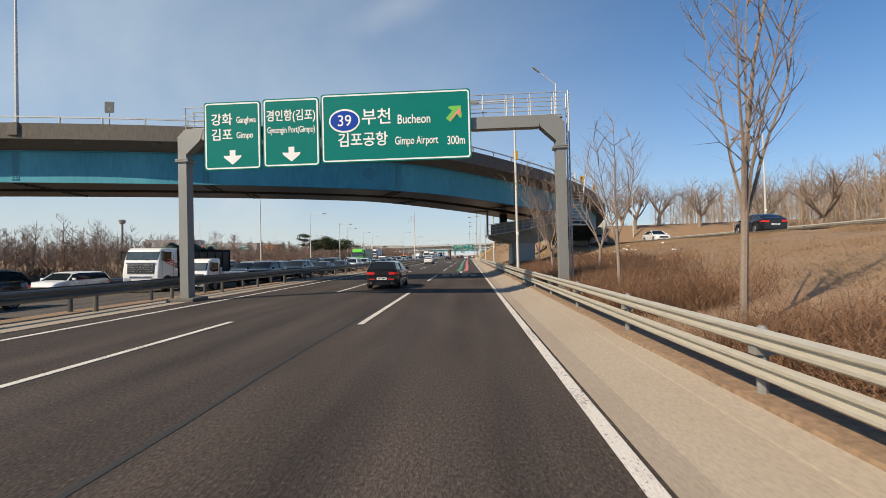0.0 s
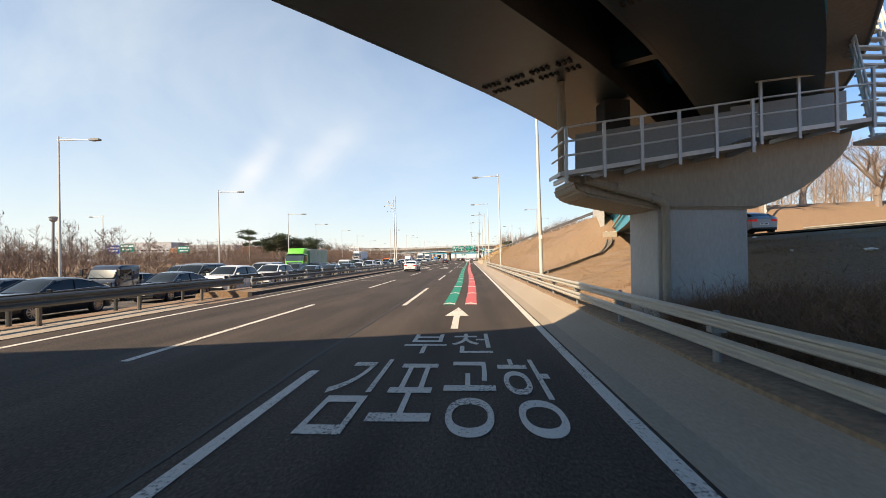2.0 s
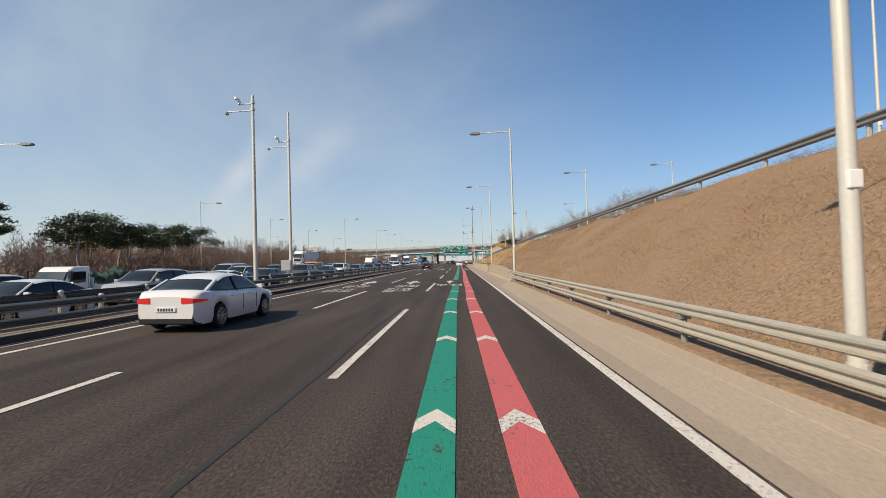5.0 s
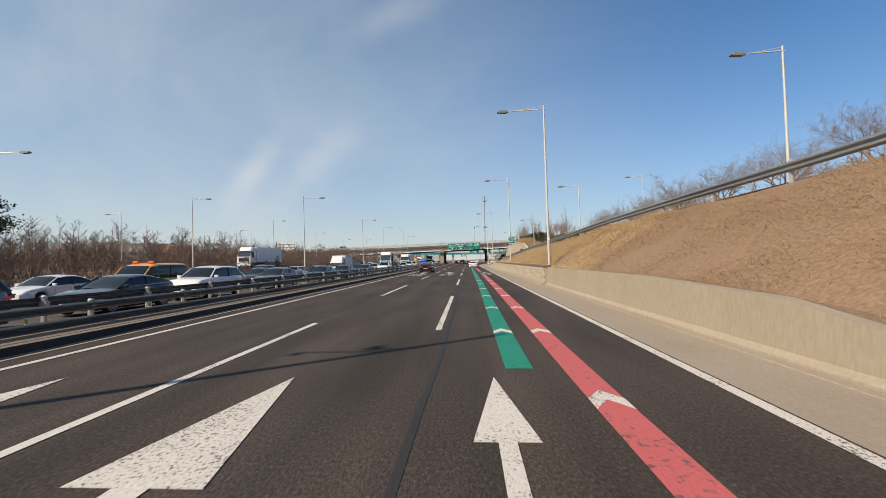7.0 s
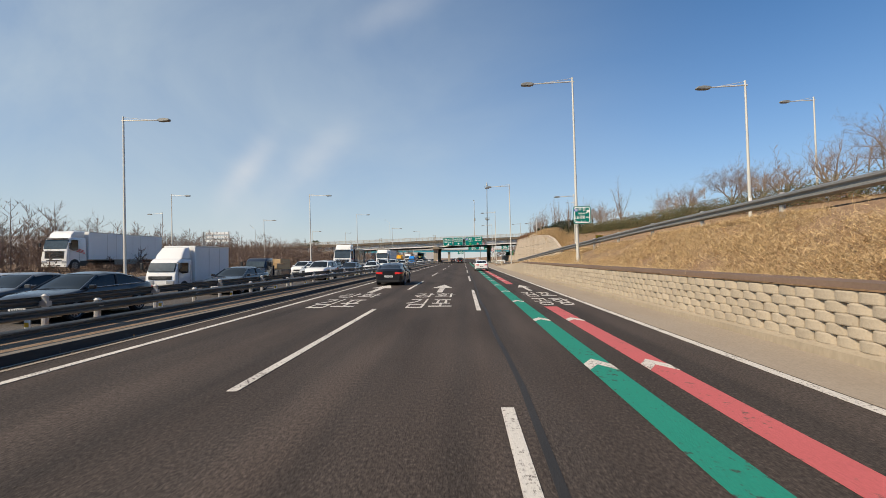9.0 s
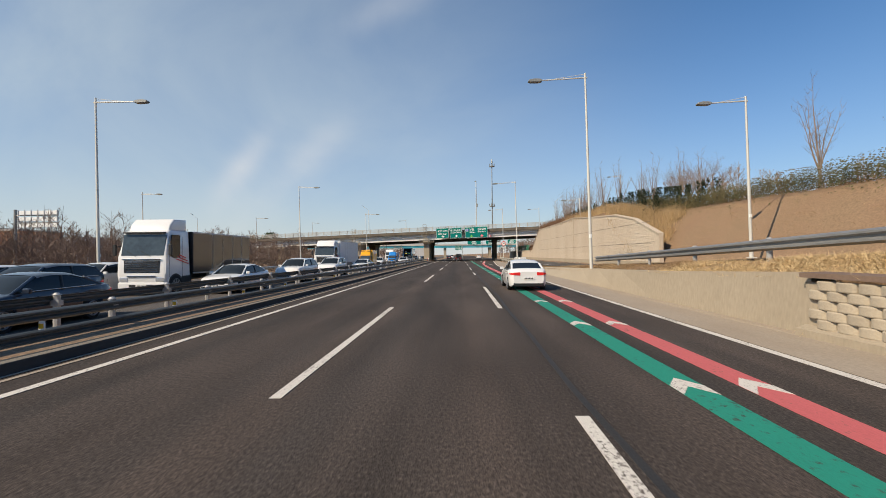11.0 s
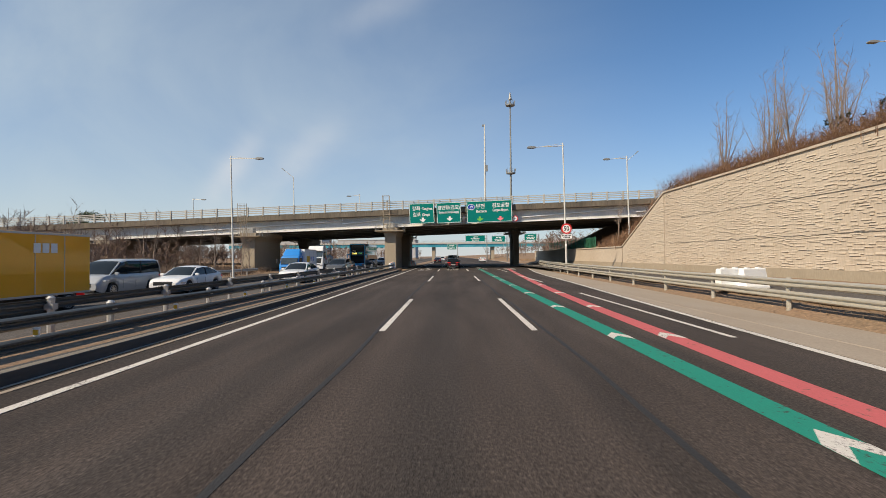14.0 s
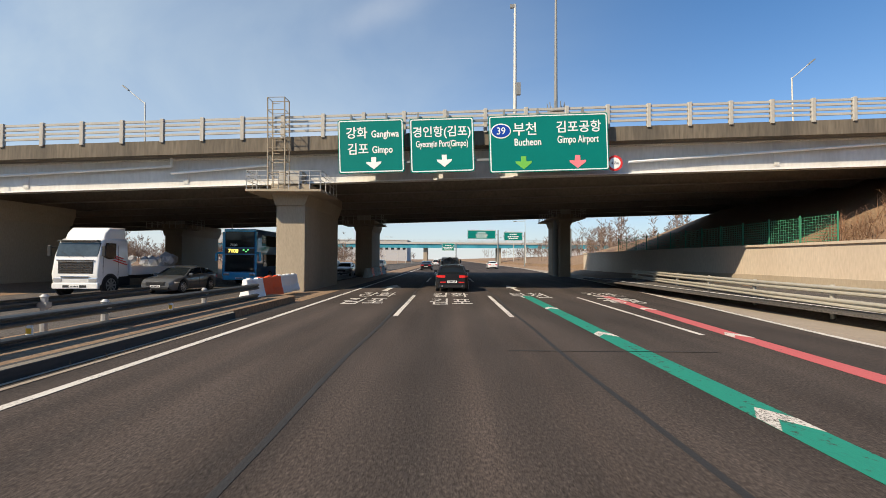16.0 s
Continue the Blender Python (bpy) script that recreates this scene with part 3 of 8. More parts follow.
for which, material, spans in (("green", GREEN_MARK, ((59.4, 124.4), (134.0, 331.0))), ("red", RED_MARK, ((59.4, 180.3), (194.5, 331.5)))):
    for y0, y1 in spans:
        b = bmesh.new()
        n = int((y1 - y0) / 2)
        sweep(b, [(band_x(which, y0 + (y1 - y0) * i / n), y0 + (y1 - y0) * i / n, 0.005) for i in range(n + 1)], [(-0.22, 0), (-0.22, 0.004), (0.22, 0.004), (0.22, 0)])
        part(which + "_band", b, material, road, which + " painted guide band, a little worn")
        for y in [59.75 + 5.37 * k for k in range(14)] + [243.6 + (5.85 if k > 0 else 5.56) * k for k in range(-20, 15)]:
            if y0 + 0.2 < y < y1 - 1:
                part("band_arrowhead", chevron_mesh, None, road, m=pose(band_x(which, y), y, 0.0095) @ Matrix.Diagonal((0.85, 1, 1, 1)))


def road_words(text, x, y0, y1, w):
    ob = words(text, 1.0, WHITE_MARK, road, Matrix(), "road_lettering", 0.0)
    d = ob.data
    co = np.array([v.co[:] for v in d.vertices])
    lo, hi = co.min(0), co.max(0)
    d.transform(Matrix.Translation((x, (y0 + y1) / 2, 0.006)) @ Matrix.Diagonal((w / (hi[0] - lo[0]), (y1 - y0) / (hi[1] - lo[1]), 0.5, 1)) @ Matrix.Translation((-(lo[0] + hi[0]) / 2, -(lo[1] + hi[1]) / 2, -lo[2])))


def road_arrow(x, y0, y1, head=0.58, shaft=0.15, hl=0.48):
    b = bmesh.new()
    ym = y1 - (y1 - y0) * hl
    for pts in ([(-shaft, y0), (shaft, y0), (shaft, ym), (-shaft, ym)], [(-head, ym), (head, ym), (0, y1)]):
        lo = [b.verts.new((x + a, c, 0.003)) for a, c in pts]
        hi = [b.verts.new((x + a, c, 0.010)) for a, c in pts]
        n = len(pts)
        for i in range(n):
            b.faces.new((lo[i], lo[(i + 1) % n], hi[(i + 1) % n], hi[i]))
        b.faces.new(hi)
        b.faces.new(lo[::-1])
    part("road_arrow", b, WHITE_MARK, road, "white straight-ahead arrow painted on the lane")


road_words("김포공항", 2.05, 46.4, 49.9, 3.1)
road_words("부천", 2.0, 50.4, 52.6, 1.75)
road_arrow(2.06, 53.4, 58.35, 0.35, 0.09, 0.48)
for x in (-5.45, -1.85):
    road_words("김포", x, 119.0, 122.3, 1.75)
    road_words("강화", x + 0.1, 123.3, 126.2, 1.75)
    road_arrow(x - 0.05, 127.3, 133.45, hl=0.56)
    road_words("김포", x, 180.0, 183.6, 1.8)
    road_words("강화", x, 184.4, 186.7, 1.9)
    road_arrow(x + 0.1, 187.4, 194.2)
    road_words("김포", x, 326.6, 329.3, 1.75)
    road_words("강화", x, 330.2, 332.8, 1.75)
    road_arrow(x, 334.0, 340.0)
road_words("부천", 1.12, 124.7, 127.1, 1.95)
road_arrow(1.12, 128.2, 133.45, 0.33, 0.09, 0.47)
road_words("공항", 3.05, 180.9, 183.9, 1.45)
road_words("김포", 3.05, 184.7, 187.4, 1.45)
road_arrow(3.05, 188.4, 193.6, 0.34, 0.09, 0.47)
road_words("부천", 2.0, 330.0, 333.0, 1.75)
road_arrow(2.0, 334.5, 340.0, 0.36, 0.1)
road_words("공항", 5.6, 327.6, 330.2, 1.6)
road_words("김포", 5.9, 331.0, 333.6, 1.6)
# crosswise joints and short marks
for x0, x1, y in ((-6.6, -4.2, 79.5), (-6.4, -4.4, 86), (-0.8, 3.2, 317.5), (-3.4, 0.1, 300.2)):
    b = bmesh.new()
    strip(b, x0, x1, y, y + 0.05)
    part("road_joint", b, WHITE_MARK if y < 100 else ASPHALT_NEW, road, "thin mark across the lane")

# ---- median ----
bm = bmesh.new()
sweep(bm, [(0, y, 0) for y in range(64, 328, 6)], [(-8.40, -0.1), (-8.38, 0.20), (-8.24, 0.20), (-8.18, 0.17), (-8.14, -0.1)])
kerb = solid("median_kerb", bm, KERB, "near-black concrete kerb along the median", "kerb", "structure")
edge_line("gutter_strip", [(-7.86, y) for y in range(64, 326, 6)], 0.10, road, "pale dusty strip beside the kerb", SHOULDER)
edge_line("gutter_strip", [(-8.08, y) for y in range(64, 326, 6)], 0.08, road, "pale dusty strip beside the kerb", SHOULDER)
bm = bmesh.new()
sweep(bm, [(0, y, 0) for y in range(64, 328, 6)], [(-8.25, 0.200), (-8.25, 0.206), (-8.19, 0.180), (-8.19, 0.170)])
part("kerb_edge", bm, CONCRETE, kerb, "pale strip along the top edge")
bm = bmesh.new()
sweep(bm, [(0, y, 0) for y in range(64, 332, 6)], [(-11.1, -0.3), (-11.0, 0.12), (-9.8, 0.25), (-8.9, 0.24), (-8.40, 0.19), (-8.40, -0.3)])
median = solid("median_strip", bm, SOIL, "narrow strip of dry soil and grass between the rails", "median", "structure")
bm = bmesh.new()
sweep(bm, [(0, y, 0) for y in range(-60, 66, 6)], [(-11.28, -0.3), (-11.28, -0.12), (-8.04, 0.02), (-8.04, -0.3)])
solid("median_paving", bm, SHOULDER, "bare dusty paving under the median rail", "median", "structure")


# ---- guard rails ----
W_BEAM = [(0, 0.155), (0.035, 0.135), (0.075, 0.105), (0.075, 0.06), (0.02, 0.02), (0.02, -0.02), (0.075, -0.06), (0.075, -0.105), (0.035, -0.135), (0, -0.155),
          (-0.008, -0.15), (0.025, -0.13), (0.062, -0.10), (0.062, -0.065), (0.008, -0.022), (0.008, 0.022), (0.062, 0.065), (0.062, 0.10), (0.025, 0.13), (-0.008, 0.15)]


def guard_rail(path, side, beams, material, label, gap=2.0, post_top=0.85, group="guard rails", cap=False, depth=1.0, tall=1.0, post_r=0.07, post_mat=None, foot=-0.25):
    """side: +1 when the beam's ribs face right of the path, -1 left."""
    t = thing("guard_rail", Matrix.Translation(path[0]), label, "guard rail", group)
    o = Vector(path[0])
    loc = [Vector(p) - o for p in path]
    for z in beams:
        b = bmesh.new()
        sweep(b, [p + Vector((0, 0, z)) for p in loc], [(side * (u * depth + 0.07), v * tall) for u, v in W_BEAM])
        part("beam", b, material, t)
    b = bmesh.new()
    rod(b, (0, 0, foot), (0, 0, post_top), post_r, post_r, 8)
    if cap:
        rod(b, (0, 0, post_top), (0, 0, post_top + 0.05), post_r * 1.25, post_r * 0.6, 8)
        box(b, 0, 0, post_top - 0.18, 0.2, 0.14, 0.12)
    pm = mesh_of(b, "post", post_mat or material, True)
    for p, h in every(loc, gap, 0.3):
        part("post", pm, None, t, m=Matrix.Translation(p))
    return t


right_rail = [Vector((lerp(y, [-40, 100, 129], [5.78, 5.76, 5.76]), y, 0.0)) for y in range(-40, 130, 3)]
# posts in darker grey, painting the shade behind the beams
guard_rail(right_rail, -1, (0.905, 0.60), RAIL_TAN, "double corrugated steel guard rail, dusty beige, along the shoulder", 4.0, 0.97, cap=True, tall=0.66, depth=0.8, post_r=0.055, post_mat=GREY_STEEL, foot=0.2)
guard_rail([Vector((-9.25, y, 0.0)) for y in range(66, 328, 4)], 1, (0.69, 0.32), RAIL_DARK, "double dark steel guard rail on the median", 4.0, 0.82, tall=0.72, post_mat=GALV, cap=True)
guard_rail([Vector((-10.55, y, 0.0)) for y in range(66, 326, 4)], -1, (0.80,), RAIL_DARK, "dark steel guard rail facing the oncoming side", 4.0, 0.92, tall=0.72, post_mat=GALV, cap=True)
guard_rail([Vector((-9.7, y, 0.0)) for y in range(-50, 67, 4)], 1, (0.66,), RAIL_DARK, "single dark steel median guard rail on stubby posts", 4.0, 0.62, tall=1.2, post_mat=CONCRETE_DARK)
guard_rail([Vector((-10.6, y, 0.0)) for y in range(-50, 67, 4)], -1, (0.66,), RAIL_DARK, "dark median guard rail facing the oncoming side", 4.0, 0.62, tall=1.0)
ramp_rail = [Vector((rail_x(y) + 0.2, y, crest_z(y) - 0.03)) for y in range(94, 238, 2)]
guard_rail(ramp_rail, -1, (0.46,), RAMP_STEEL, "grey corrugated guard rail along the ramp's edge", 4.45, 0.64, cap=True, tall=1.15, depth=1.7, post_r=0.085, post_mat=GALV)
exit_rail = [Vector((exit_x(y), y, lerp(y, [262, 300, 345], [0.2, 0.22, 0.25]))) for y in range(262, 346, 3)]
guard_rail(exit_rail, -1, (0.70, 0.34), RAIL_TAN, "double steel guard rail between carriageway and exit ramp", 4.0, 0.80, cap=True, tall=0.8)
upper_rail = [Vector((29.0, y, land(29.0, y))) for y in range(-40, 82, 4)]
guard_rail(upper_rail, -1, (0.62, 0.25), RAIL_TAN, "steel guard rail along the upper road", 4.0, 0.75)
guard_rail([Vector((-25.9, y, opp(-25.4, y))) for y in range(-50, 330, 5)], 1, (0.6,), GALV, "steel guard rail on the far side of the oncoming lanes", 4.0, 0.75)
# small reflectors on the median posts
bm = bmesh.new()
box(bm, 0, 0, 0, 0.11, 0.03, 0.16, bevel=0.01)
reflector_mesh = mesh_of(bm, "reflector", [SIGN_WHITE])
bm = bmesh.new()
box(bm, 0, -0.018, -0.01, 0.09, 0.008, 0.09)
reflector_lens = mesh_of(bm, "lens", [YELLOW])
for i, y in enumerate(range(68, 322, 4)):
    t = thing("post_reflector", pose(-9.04, y + 0.3, 0.52), "white and yellow reflector on the median rail post", "reflector", "median reflectors")
    part("plate", reflector_mesh, None, t)
    part("lens", reflector_lens, None, t)

# ---- walls on the exit side ----
bm = bmesh.new()
pr = []
for y in [129.4, 131.5, 133.2, 134.8, 137, 141, 145, 150, 154, 157.9]:
    h = lerp(y, [129.4, 131.5, 134.8, 141], [0.34, 0.60, 1.04, 1.2])
    pr.append([bm.verts.new(v) for v in ((5.94, y, -0.2), (5.96, y, 0.06), (6.06, y, 0.16), (6.10, y, h), (6.38, y, h), (6.40, y, -0.2))])
for r, s in zip(pr, pr[1:]):
    for j in range(5):
        bm.faces.new((r[j], r[j + 1], s[j + 1], s[j]))
bm.faces.new(pr[0]), bm.faces.new(pr[-1][::-1])
solid("retaining_wall", bm, CONCRETE, "low cast concrete retaining wall below the grass bank", "wall", "structure")
bm = bmesh.new()
sweep(bm, [(0, y, 0) for y in (157.9, 175, 195, 214)], [(5.72, -0.1), (5.72, 0.16), (5.95, 0.24), (5.95, 1.12), (6.3, 1.12), (6.3, -0.1)])
block_wall = solid("block_wall", bm, CONCRETE, "low retaining wall of rounded beige concrete blocks", "wall", "structure")
bm = bmesh.new()
sweep(bm, [(0, y, 0) for y in (157.9, 175, 195, 214)], [(5.82, 1.22), (5.82, 1.32), (6.36, 1.34), (6.36, 1.22)])
part("coping", bm, COPING, block_wall, "brown coping course")
bm = bmesh.new()
lw = []
for y in range(214, 265, 4):
    h = lerp(y, [214, 222, 240, 252, 262], [1.32, 1.06, 0.70, 0.42, 0.12])
    lw.append([bm.verts.new(v) for v in ((5.98, y, -0.1), (5.98, y, 0.04), (lerp(y, [222, 244], [6.08, 6.75]), y, h), (6.98, y, h), (7.0, y, -0.1))])
for r, q in zip(lw, lw[1:]):
    for j in range(5):
        bm.faces.new((r[j], r[(j + 1) % 5], q[(j + 1) % 5], q[j]))
bm.faces.new(lw[0]), bm.faces.new(lw[-1][::-1])
solid("low_wall", bm, CONCRETE, "low smooth concrete wall beside the shoulder", "wall", "structure")

# the tall panelled wall beside the exit ramp
bm = bmesh.new()
prof = [(246, 3.4), (252, 5.2), (258, 6.1), (268, 6.6), (277, 7.25), (290, 7.1), (309, 7.1), (319, 2.6), (345, 2.6), (372, 2.6)]
vs = []
for y, h in prof:
    vs.append([bm.verts.new(v) for v in ((16.5, y, 0.0), (16.5, y, h), (16.85, y, h), (16.85, y, 0.0))])
for r, s in zip(vs, vs[1:]):
    for j in range(4):
        bm.faces.new((r[j], r[(j + 1) % 4], s[(j + 1) % 4], s[j]))
bm.faces.new(vs[0]), bm.faces.new(vs[-1][::-1])
panel_wall = solid("panel_wall", bm, PANEL, "tall beige concrete retaining wall with a rough split-stone pattern", "wall", "structure")
bm = bmesh.new()
for (y0, h0), (y1, h1) in zip(prof, prof[1:]):
    sweep(bm, [(0, y0, h0), (0, y1, h1)], [(16.40, 0.0), (16.40, 0.13), (16.9, 0.13), (16.9, 0.0)])
part("coping", bm, PANEL, panel_wall, "plain concrete coping")
bm = bmesh.new()
sweep(bm, [(0, y, 0) for y in (246, 300, 345)], [(16.40, 0.2), (16.40, 0.95), (16.52, 0.95), (16.52, 0.2)])
part("plinth", bm, CONCRETE, panel_wall, "plain concrete plinth")
bm = bmesh.new()
for y in (277, 309, 319):
    box(bm, 16.485, y, lerp(y, [p[0] for p in prof], [p[1] for p in prof]) / 2, 0.05, 0.05, lerp(y, [p[0] for p in prof], [p[1] for p in prof]))
part("movement_joint", bm, CONCRETE, panel_wall, "dark vertical movement joint")
rs = random.Random(5)
vv, ff = [], []
for row in range(52):
    z = 0.98 + row * 0.12
    y = 247 + rs.random()
    while y < 318:
        w = rs.uniform(0.2, 0.65)
        top = lerp(y + w, [p[0] for p in prof], [p[1] for p in prof]) - 0.12
        if z + 0.16 < top and rs.random() < 0.72:
            d = rs.uniform(0.015, 0.05)
            k = len(vv)
            j = rs.uniform(-0.05, 0.05)
            h = rs.uniform(0.04, 0.12)
            vv += [(16.5, y, z + j), (16.5, y + w, z + j), (16.5 - d, y + w, z + j + 0.006), (16.5 - d, y, z + j), (16.5 - d * 0.2, y, z + j + h), (16.5 - d * 0.2, y + w, z + j + h)]
            ff += [(k, k + 1, k + 2, k + 3), (k + 3, k + 2, k + 5, k + 4), (k, k + 3, k + 4), (k + 1, k + 5, k + 2)]
        y += w + rs.uniform(0, 0.22)
ob = part("stone_relief", quad_mesh("stone_relief", vv, ff, PANEL), None, panel_wall)
tagged(ob, kind="stuff")
bm = bmesh.new()
for z0 in (2.7, 4.7):
    prism(bm, [(16.47, z0), (16.47, z0 + 0.025), (16.5, z0 + 0.025), (16.5, z0)], 248, 308 if z0 < 3 else 306, Matrix(((0, 1, 0, 0), (1, 0, 0, 0), (0, 0, 1, 0), (0, 0, 0, 1))))
part("joint", bm, CONCRETE_DARK, panel_wall, "dark joint between the panel lifts")

# exit ramp surface and upper roads
bm = bmesh.new()
ramp_path = [Vector((rail_x(y) + 4.3 + lerp(y, [245, 262, 300, 345], [0, 0.3, 0.2, -0.3]), y, crest_z(y) + 0.0)) for y in range(92, 346, 3)]
sweep(bm, ramp_path, [(-3.6, -0.02), (-3.6, 0.05), (3.6, 0.05), (3.6, -0.02)])
ramp_road = solid("ramp_road", bm, OPPOSITE, "grey asphalt exit ramp", "road", "structure")
for off in (-3.1, 3.1):
    edge_line("edge_line", [(p.x + off, p.y) for p in ramp_path if p.y > 246], 0.13, ramp_road, "", z=0.45)
bm = bmesh.new()
sweep(bm, [Vector((24.8, y, land(24.8, y))) for y in range(-60, 90, 5)], [(-3.6, -0.05), (-3.6, 0.05), (3.6, 0.05), (3.6, -0.05)])
solid("upper_road", bm, OPPOSITE, "grey asphalt side road above the bank", "road", "structure")

# ---- curved teal overpass ----
deck_line = spline([(-75, 32.95, 9.0), (-50, 34.75, 9.0), (-34, 36.35, 9.0), (-25, 37.45, 9.0), (-16, 38.65, 8.95), (-8.3, 40.7, 8.95), (-2.25, 43.4, 8.9), (4.2, 50.3, 8.75), (8.1, 55.4, 8.6),
                    (11.8, 61.1, 8.35), (14.7, 67.4, 8.05), (17.1, 73.5, 7.7), (18.65, 80.2, 7.12), (19.85, 87.0, 6.75), (20.3, 90.4, 6.6)], 1.4)
overpass = thing("overpass", Matrix(), "curved road overpass with teal steel box girders and stained concrete parapets", "bridge")
overpass["kind"] = "structure"
bm = bmesh.new()
sweep(bm, deck_line, [(-4.0, -0.28), (-4.0, 0.0), (4.75, 0.0), (4.75, -0.28), (3.55, -0.72), (-3.2, -0.72)])
# stained slab; the shade below it is also put into the colour
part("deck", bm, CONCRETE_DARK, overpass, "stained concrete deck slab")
for s, nm in ((1, "outer"), (-1, "inner")):
    bm = bmesh.new()
    w_ = 4.81 if s > 0 else 4.05
    mid_, half_ = (2.15, 1.35) if s > 0 else (1.85, 1.35)
    sweep(bm, deck_line, [(s * (w_ - 0.06), -0.34), (s * w_, -0.3), (s * w_, 0.62), (s * (w_ - 0.24), 0.66), (s * (w_ - 0.46), 0.05), (s * (w_ - 0.46), -0.1)])
    # both sides are streaked; the sunlit inner one is also coloured lighter
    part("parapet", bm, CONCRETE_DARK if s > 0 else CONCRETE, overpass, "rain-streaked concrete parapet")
    bm = bmesh.new()
    sweep(bm, shift(deck_line, s * mid_, -0.72), [(-half_, 0), (half_, 0), (half_, -1.95), (-half_, -1.95)])
    girder = part("girder", bm, TEAL, overpass, "teal painted steel box girder")
    bm = bmesh.new()
    for e in (-1, 1):
        sweep(bm, shift(deck_line, s * mid_ + e * half_, -0.73), [(-0.14, 0), (0.14, 0), (0.14, -0.05), (-0.14, -0.05)])
    part("flange", bm, TEAL, girder)
    # bottom flange and soffit: soot plus painted shade
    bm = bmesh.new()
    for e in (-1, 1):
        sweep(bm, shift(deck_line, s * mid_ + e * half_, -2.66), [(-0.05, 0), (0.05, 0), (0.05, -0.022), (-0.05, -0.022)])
    part("bottom_flange", bm, TEAL_SOOT_SHADE, girder, "sooty bottom flange with shade painted in")
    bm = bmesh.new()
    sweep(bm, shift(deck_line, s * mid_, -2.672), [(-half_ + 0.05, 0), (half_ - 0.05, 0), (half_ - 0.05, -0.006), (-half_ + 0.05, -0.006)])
    part("soffit_plate", bm, TEAL_SOOT_SHADE, girder, "sooty underside plate with shade painted in")
    # near-black sheet over the web, painting the shade between the girders
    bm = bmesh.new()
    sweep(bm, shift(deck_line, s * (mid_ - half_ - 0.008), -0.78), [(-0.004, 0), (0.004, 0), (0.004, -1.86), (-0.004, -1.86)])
    part("inner_web_shade", bm, KERB, girder, "near-black sheet on the inner web, soot and painted shade")
    # bolted splices
    web = shift(deck_line, s * (mid_ + half_), 0)
    ends = [min(range(1, len(web) - 1), key=lambda i: abs(web[i].x - v)) for v in ((-37, -25, -13.2, -1.8, 6.9, 13.2) if s > 0 else (-37, -25, -13.2, -3.5, 2.6, 10.2, 14.95))]
    for p, h in [(web[i], math.atan2(web[i + 1].y - web[i - 1].y, web[i + 1].x - web[i - 1].x)) for i in ends]:
        bm = bmesh.new()
        m = pose(0, 0, 0, 0, 0, math.degrees(h))
        box(bm, 0, -s * 0.012, -1.68, 0.42, 0.024, 1.72)
        splice = part("splice_plate", bm, TEAL, girder, "bolted splice plate", Matrix.Translation(p) @ m)
        bm = bmesh.new()
        for c in (-0.15, -0.06, 0.06, 0.14):
            for k in range(13):
                box(bm, c, -s * 0.034, -2.46 + k * 0.13, 0.045, 0.028, 0.045)
        tagged(part("splice_bolts", bm, TEAL_SOOT_SHADE, overpass, "rows of dark splice bolts", Matrix.Translation(p) @ m), kind="stuff")
        bm = bmesh.new()
        for c in (-0.26, -0.17, 0.17, 0.26):
            for k in range(18):
                if k % 5 != 4:
                    box(bm, c, s * (0.2 + k * 0.135), -2.695, 0.06, 0.06, 0.05)
        part("soffit_bolts", bm, KERB, girder, "rows of dark splice bolts", Matrix.Translation(p) @ m)
    # rail on the parapet
    line = shift(deck_line, s * (w_ - 0.16), 0)
    rail = part("parapet_rail", (lambda b: (sweep(b, shift(deck_line, s * (w_ - 0.16), 1.02), [(-0.04, -0.035), (-0.04, 0.035), (0.04, 0.035), (0.04, -0.035)]), b)[1])(bmesh.new()), GALV, overpass, "galvanised rail")
    bm = bmesh.new()
    box(bm, 0, 0, 0.84, 0.07, 0.10, 0.42)
    pm = mesh_of(bm, "post", GALV)
    for p, h in every(line, 2.4, 1.0):
        part("post", pm, None, rail, m=Matrix.Translation(p) @ pose(0, 0, 0, 0, 0, math.degrees(h)))
# haunches under the deck edge
bm = bmesh.new()
box(bm, 0, 0.55, -0.40, 0.42, 0.7, 0.16, bevel=0.03)
hm = mesh_of(bm, "haunch", CONCRETE_DARK)
for p, h in every(shift(deck_line, 4.75, 0), 4.4, 2.0):
    part("haunch", hm, None, overpass, m=Matrix.Translation(p) @ pose(0, 0, 0, 0, 0, math.degrees(h)))
# round patch on the girder
bm = bmesh.new()
bmesh.ops.create_cone(bm, cap_ends=True, segments=32, radius1=0.42, radius2=0.42, depth=0.012)
k = min(range(len(deck_line)), key=lambda i: abs(shift(deck_line, 3.51)[i].x + 3.6))
p = shift(deck_line, 3.51, -1.6)[k]
d = deck_line[k + 1] - deck_line[k]
part("round_plate", bm, TEAL_PATCH, overpass, "darker round plate", Matrix.Translation(p) @ pose(0, 0, 0, 90, 0, math.degrees(math.atan2(d.y, d.x))))
# cross frames between the girders, in the teal with shade painted in
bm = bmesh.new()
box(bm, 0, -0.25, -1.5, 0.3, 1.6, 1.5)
cm_ = mesh_of(bm, "cross_frame", TEAL_SOOT_SHADE)
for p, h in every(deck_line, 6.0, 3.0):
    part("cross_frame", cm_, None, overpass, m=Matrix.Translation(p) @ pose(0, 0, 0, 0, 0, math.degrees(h)))
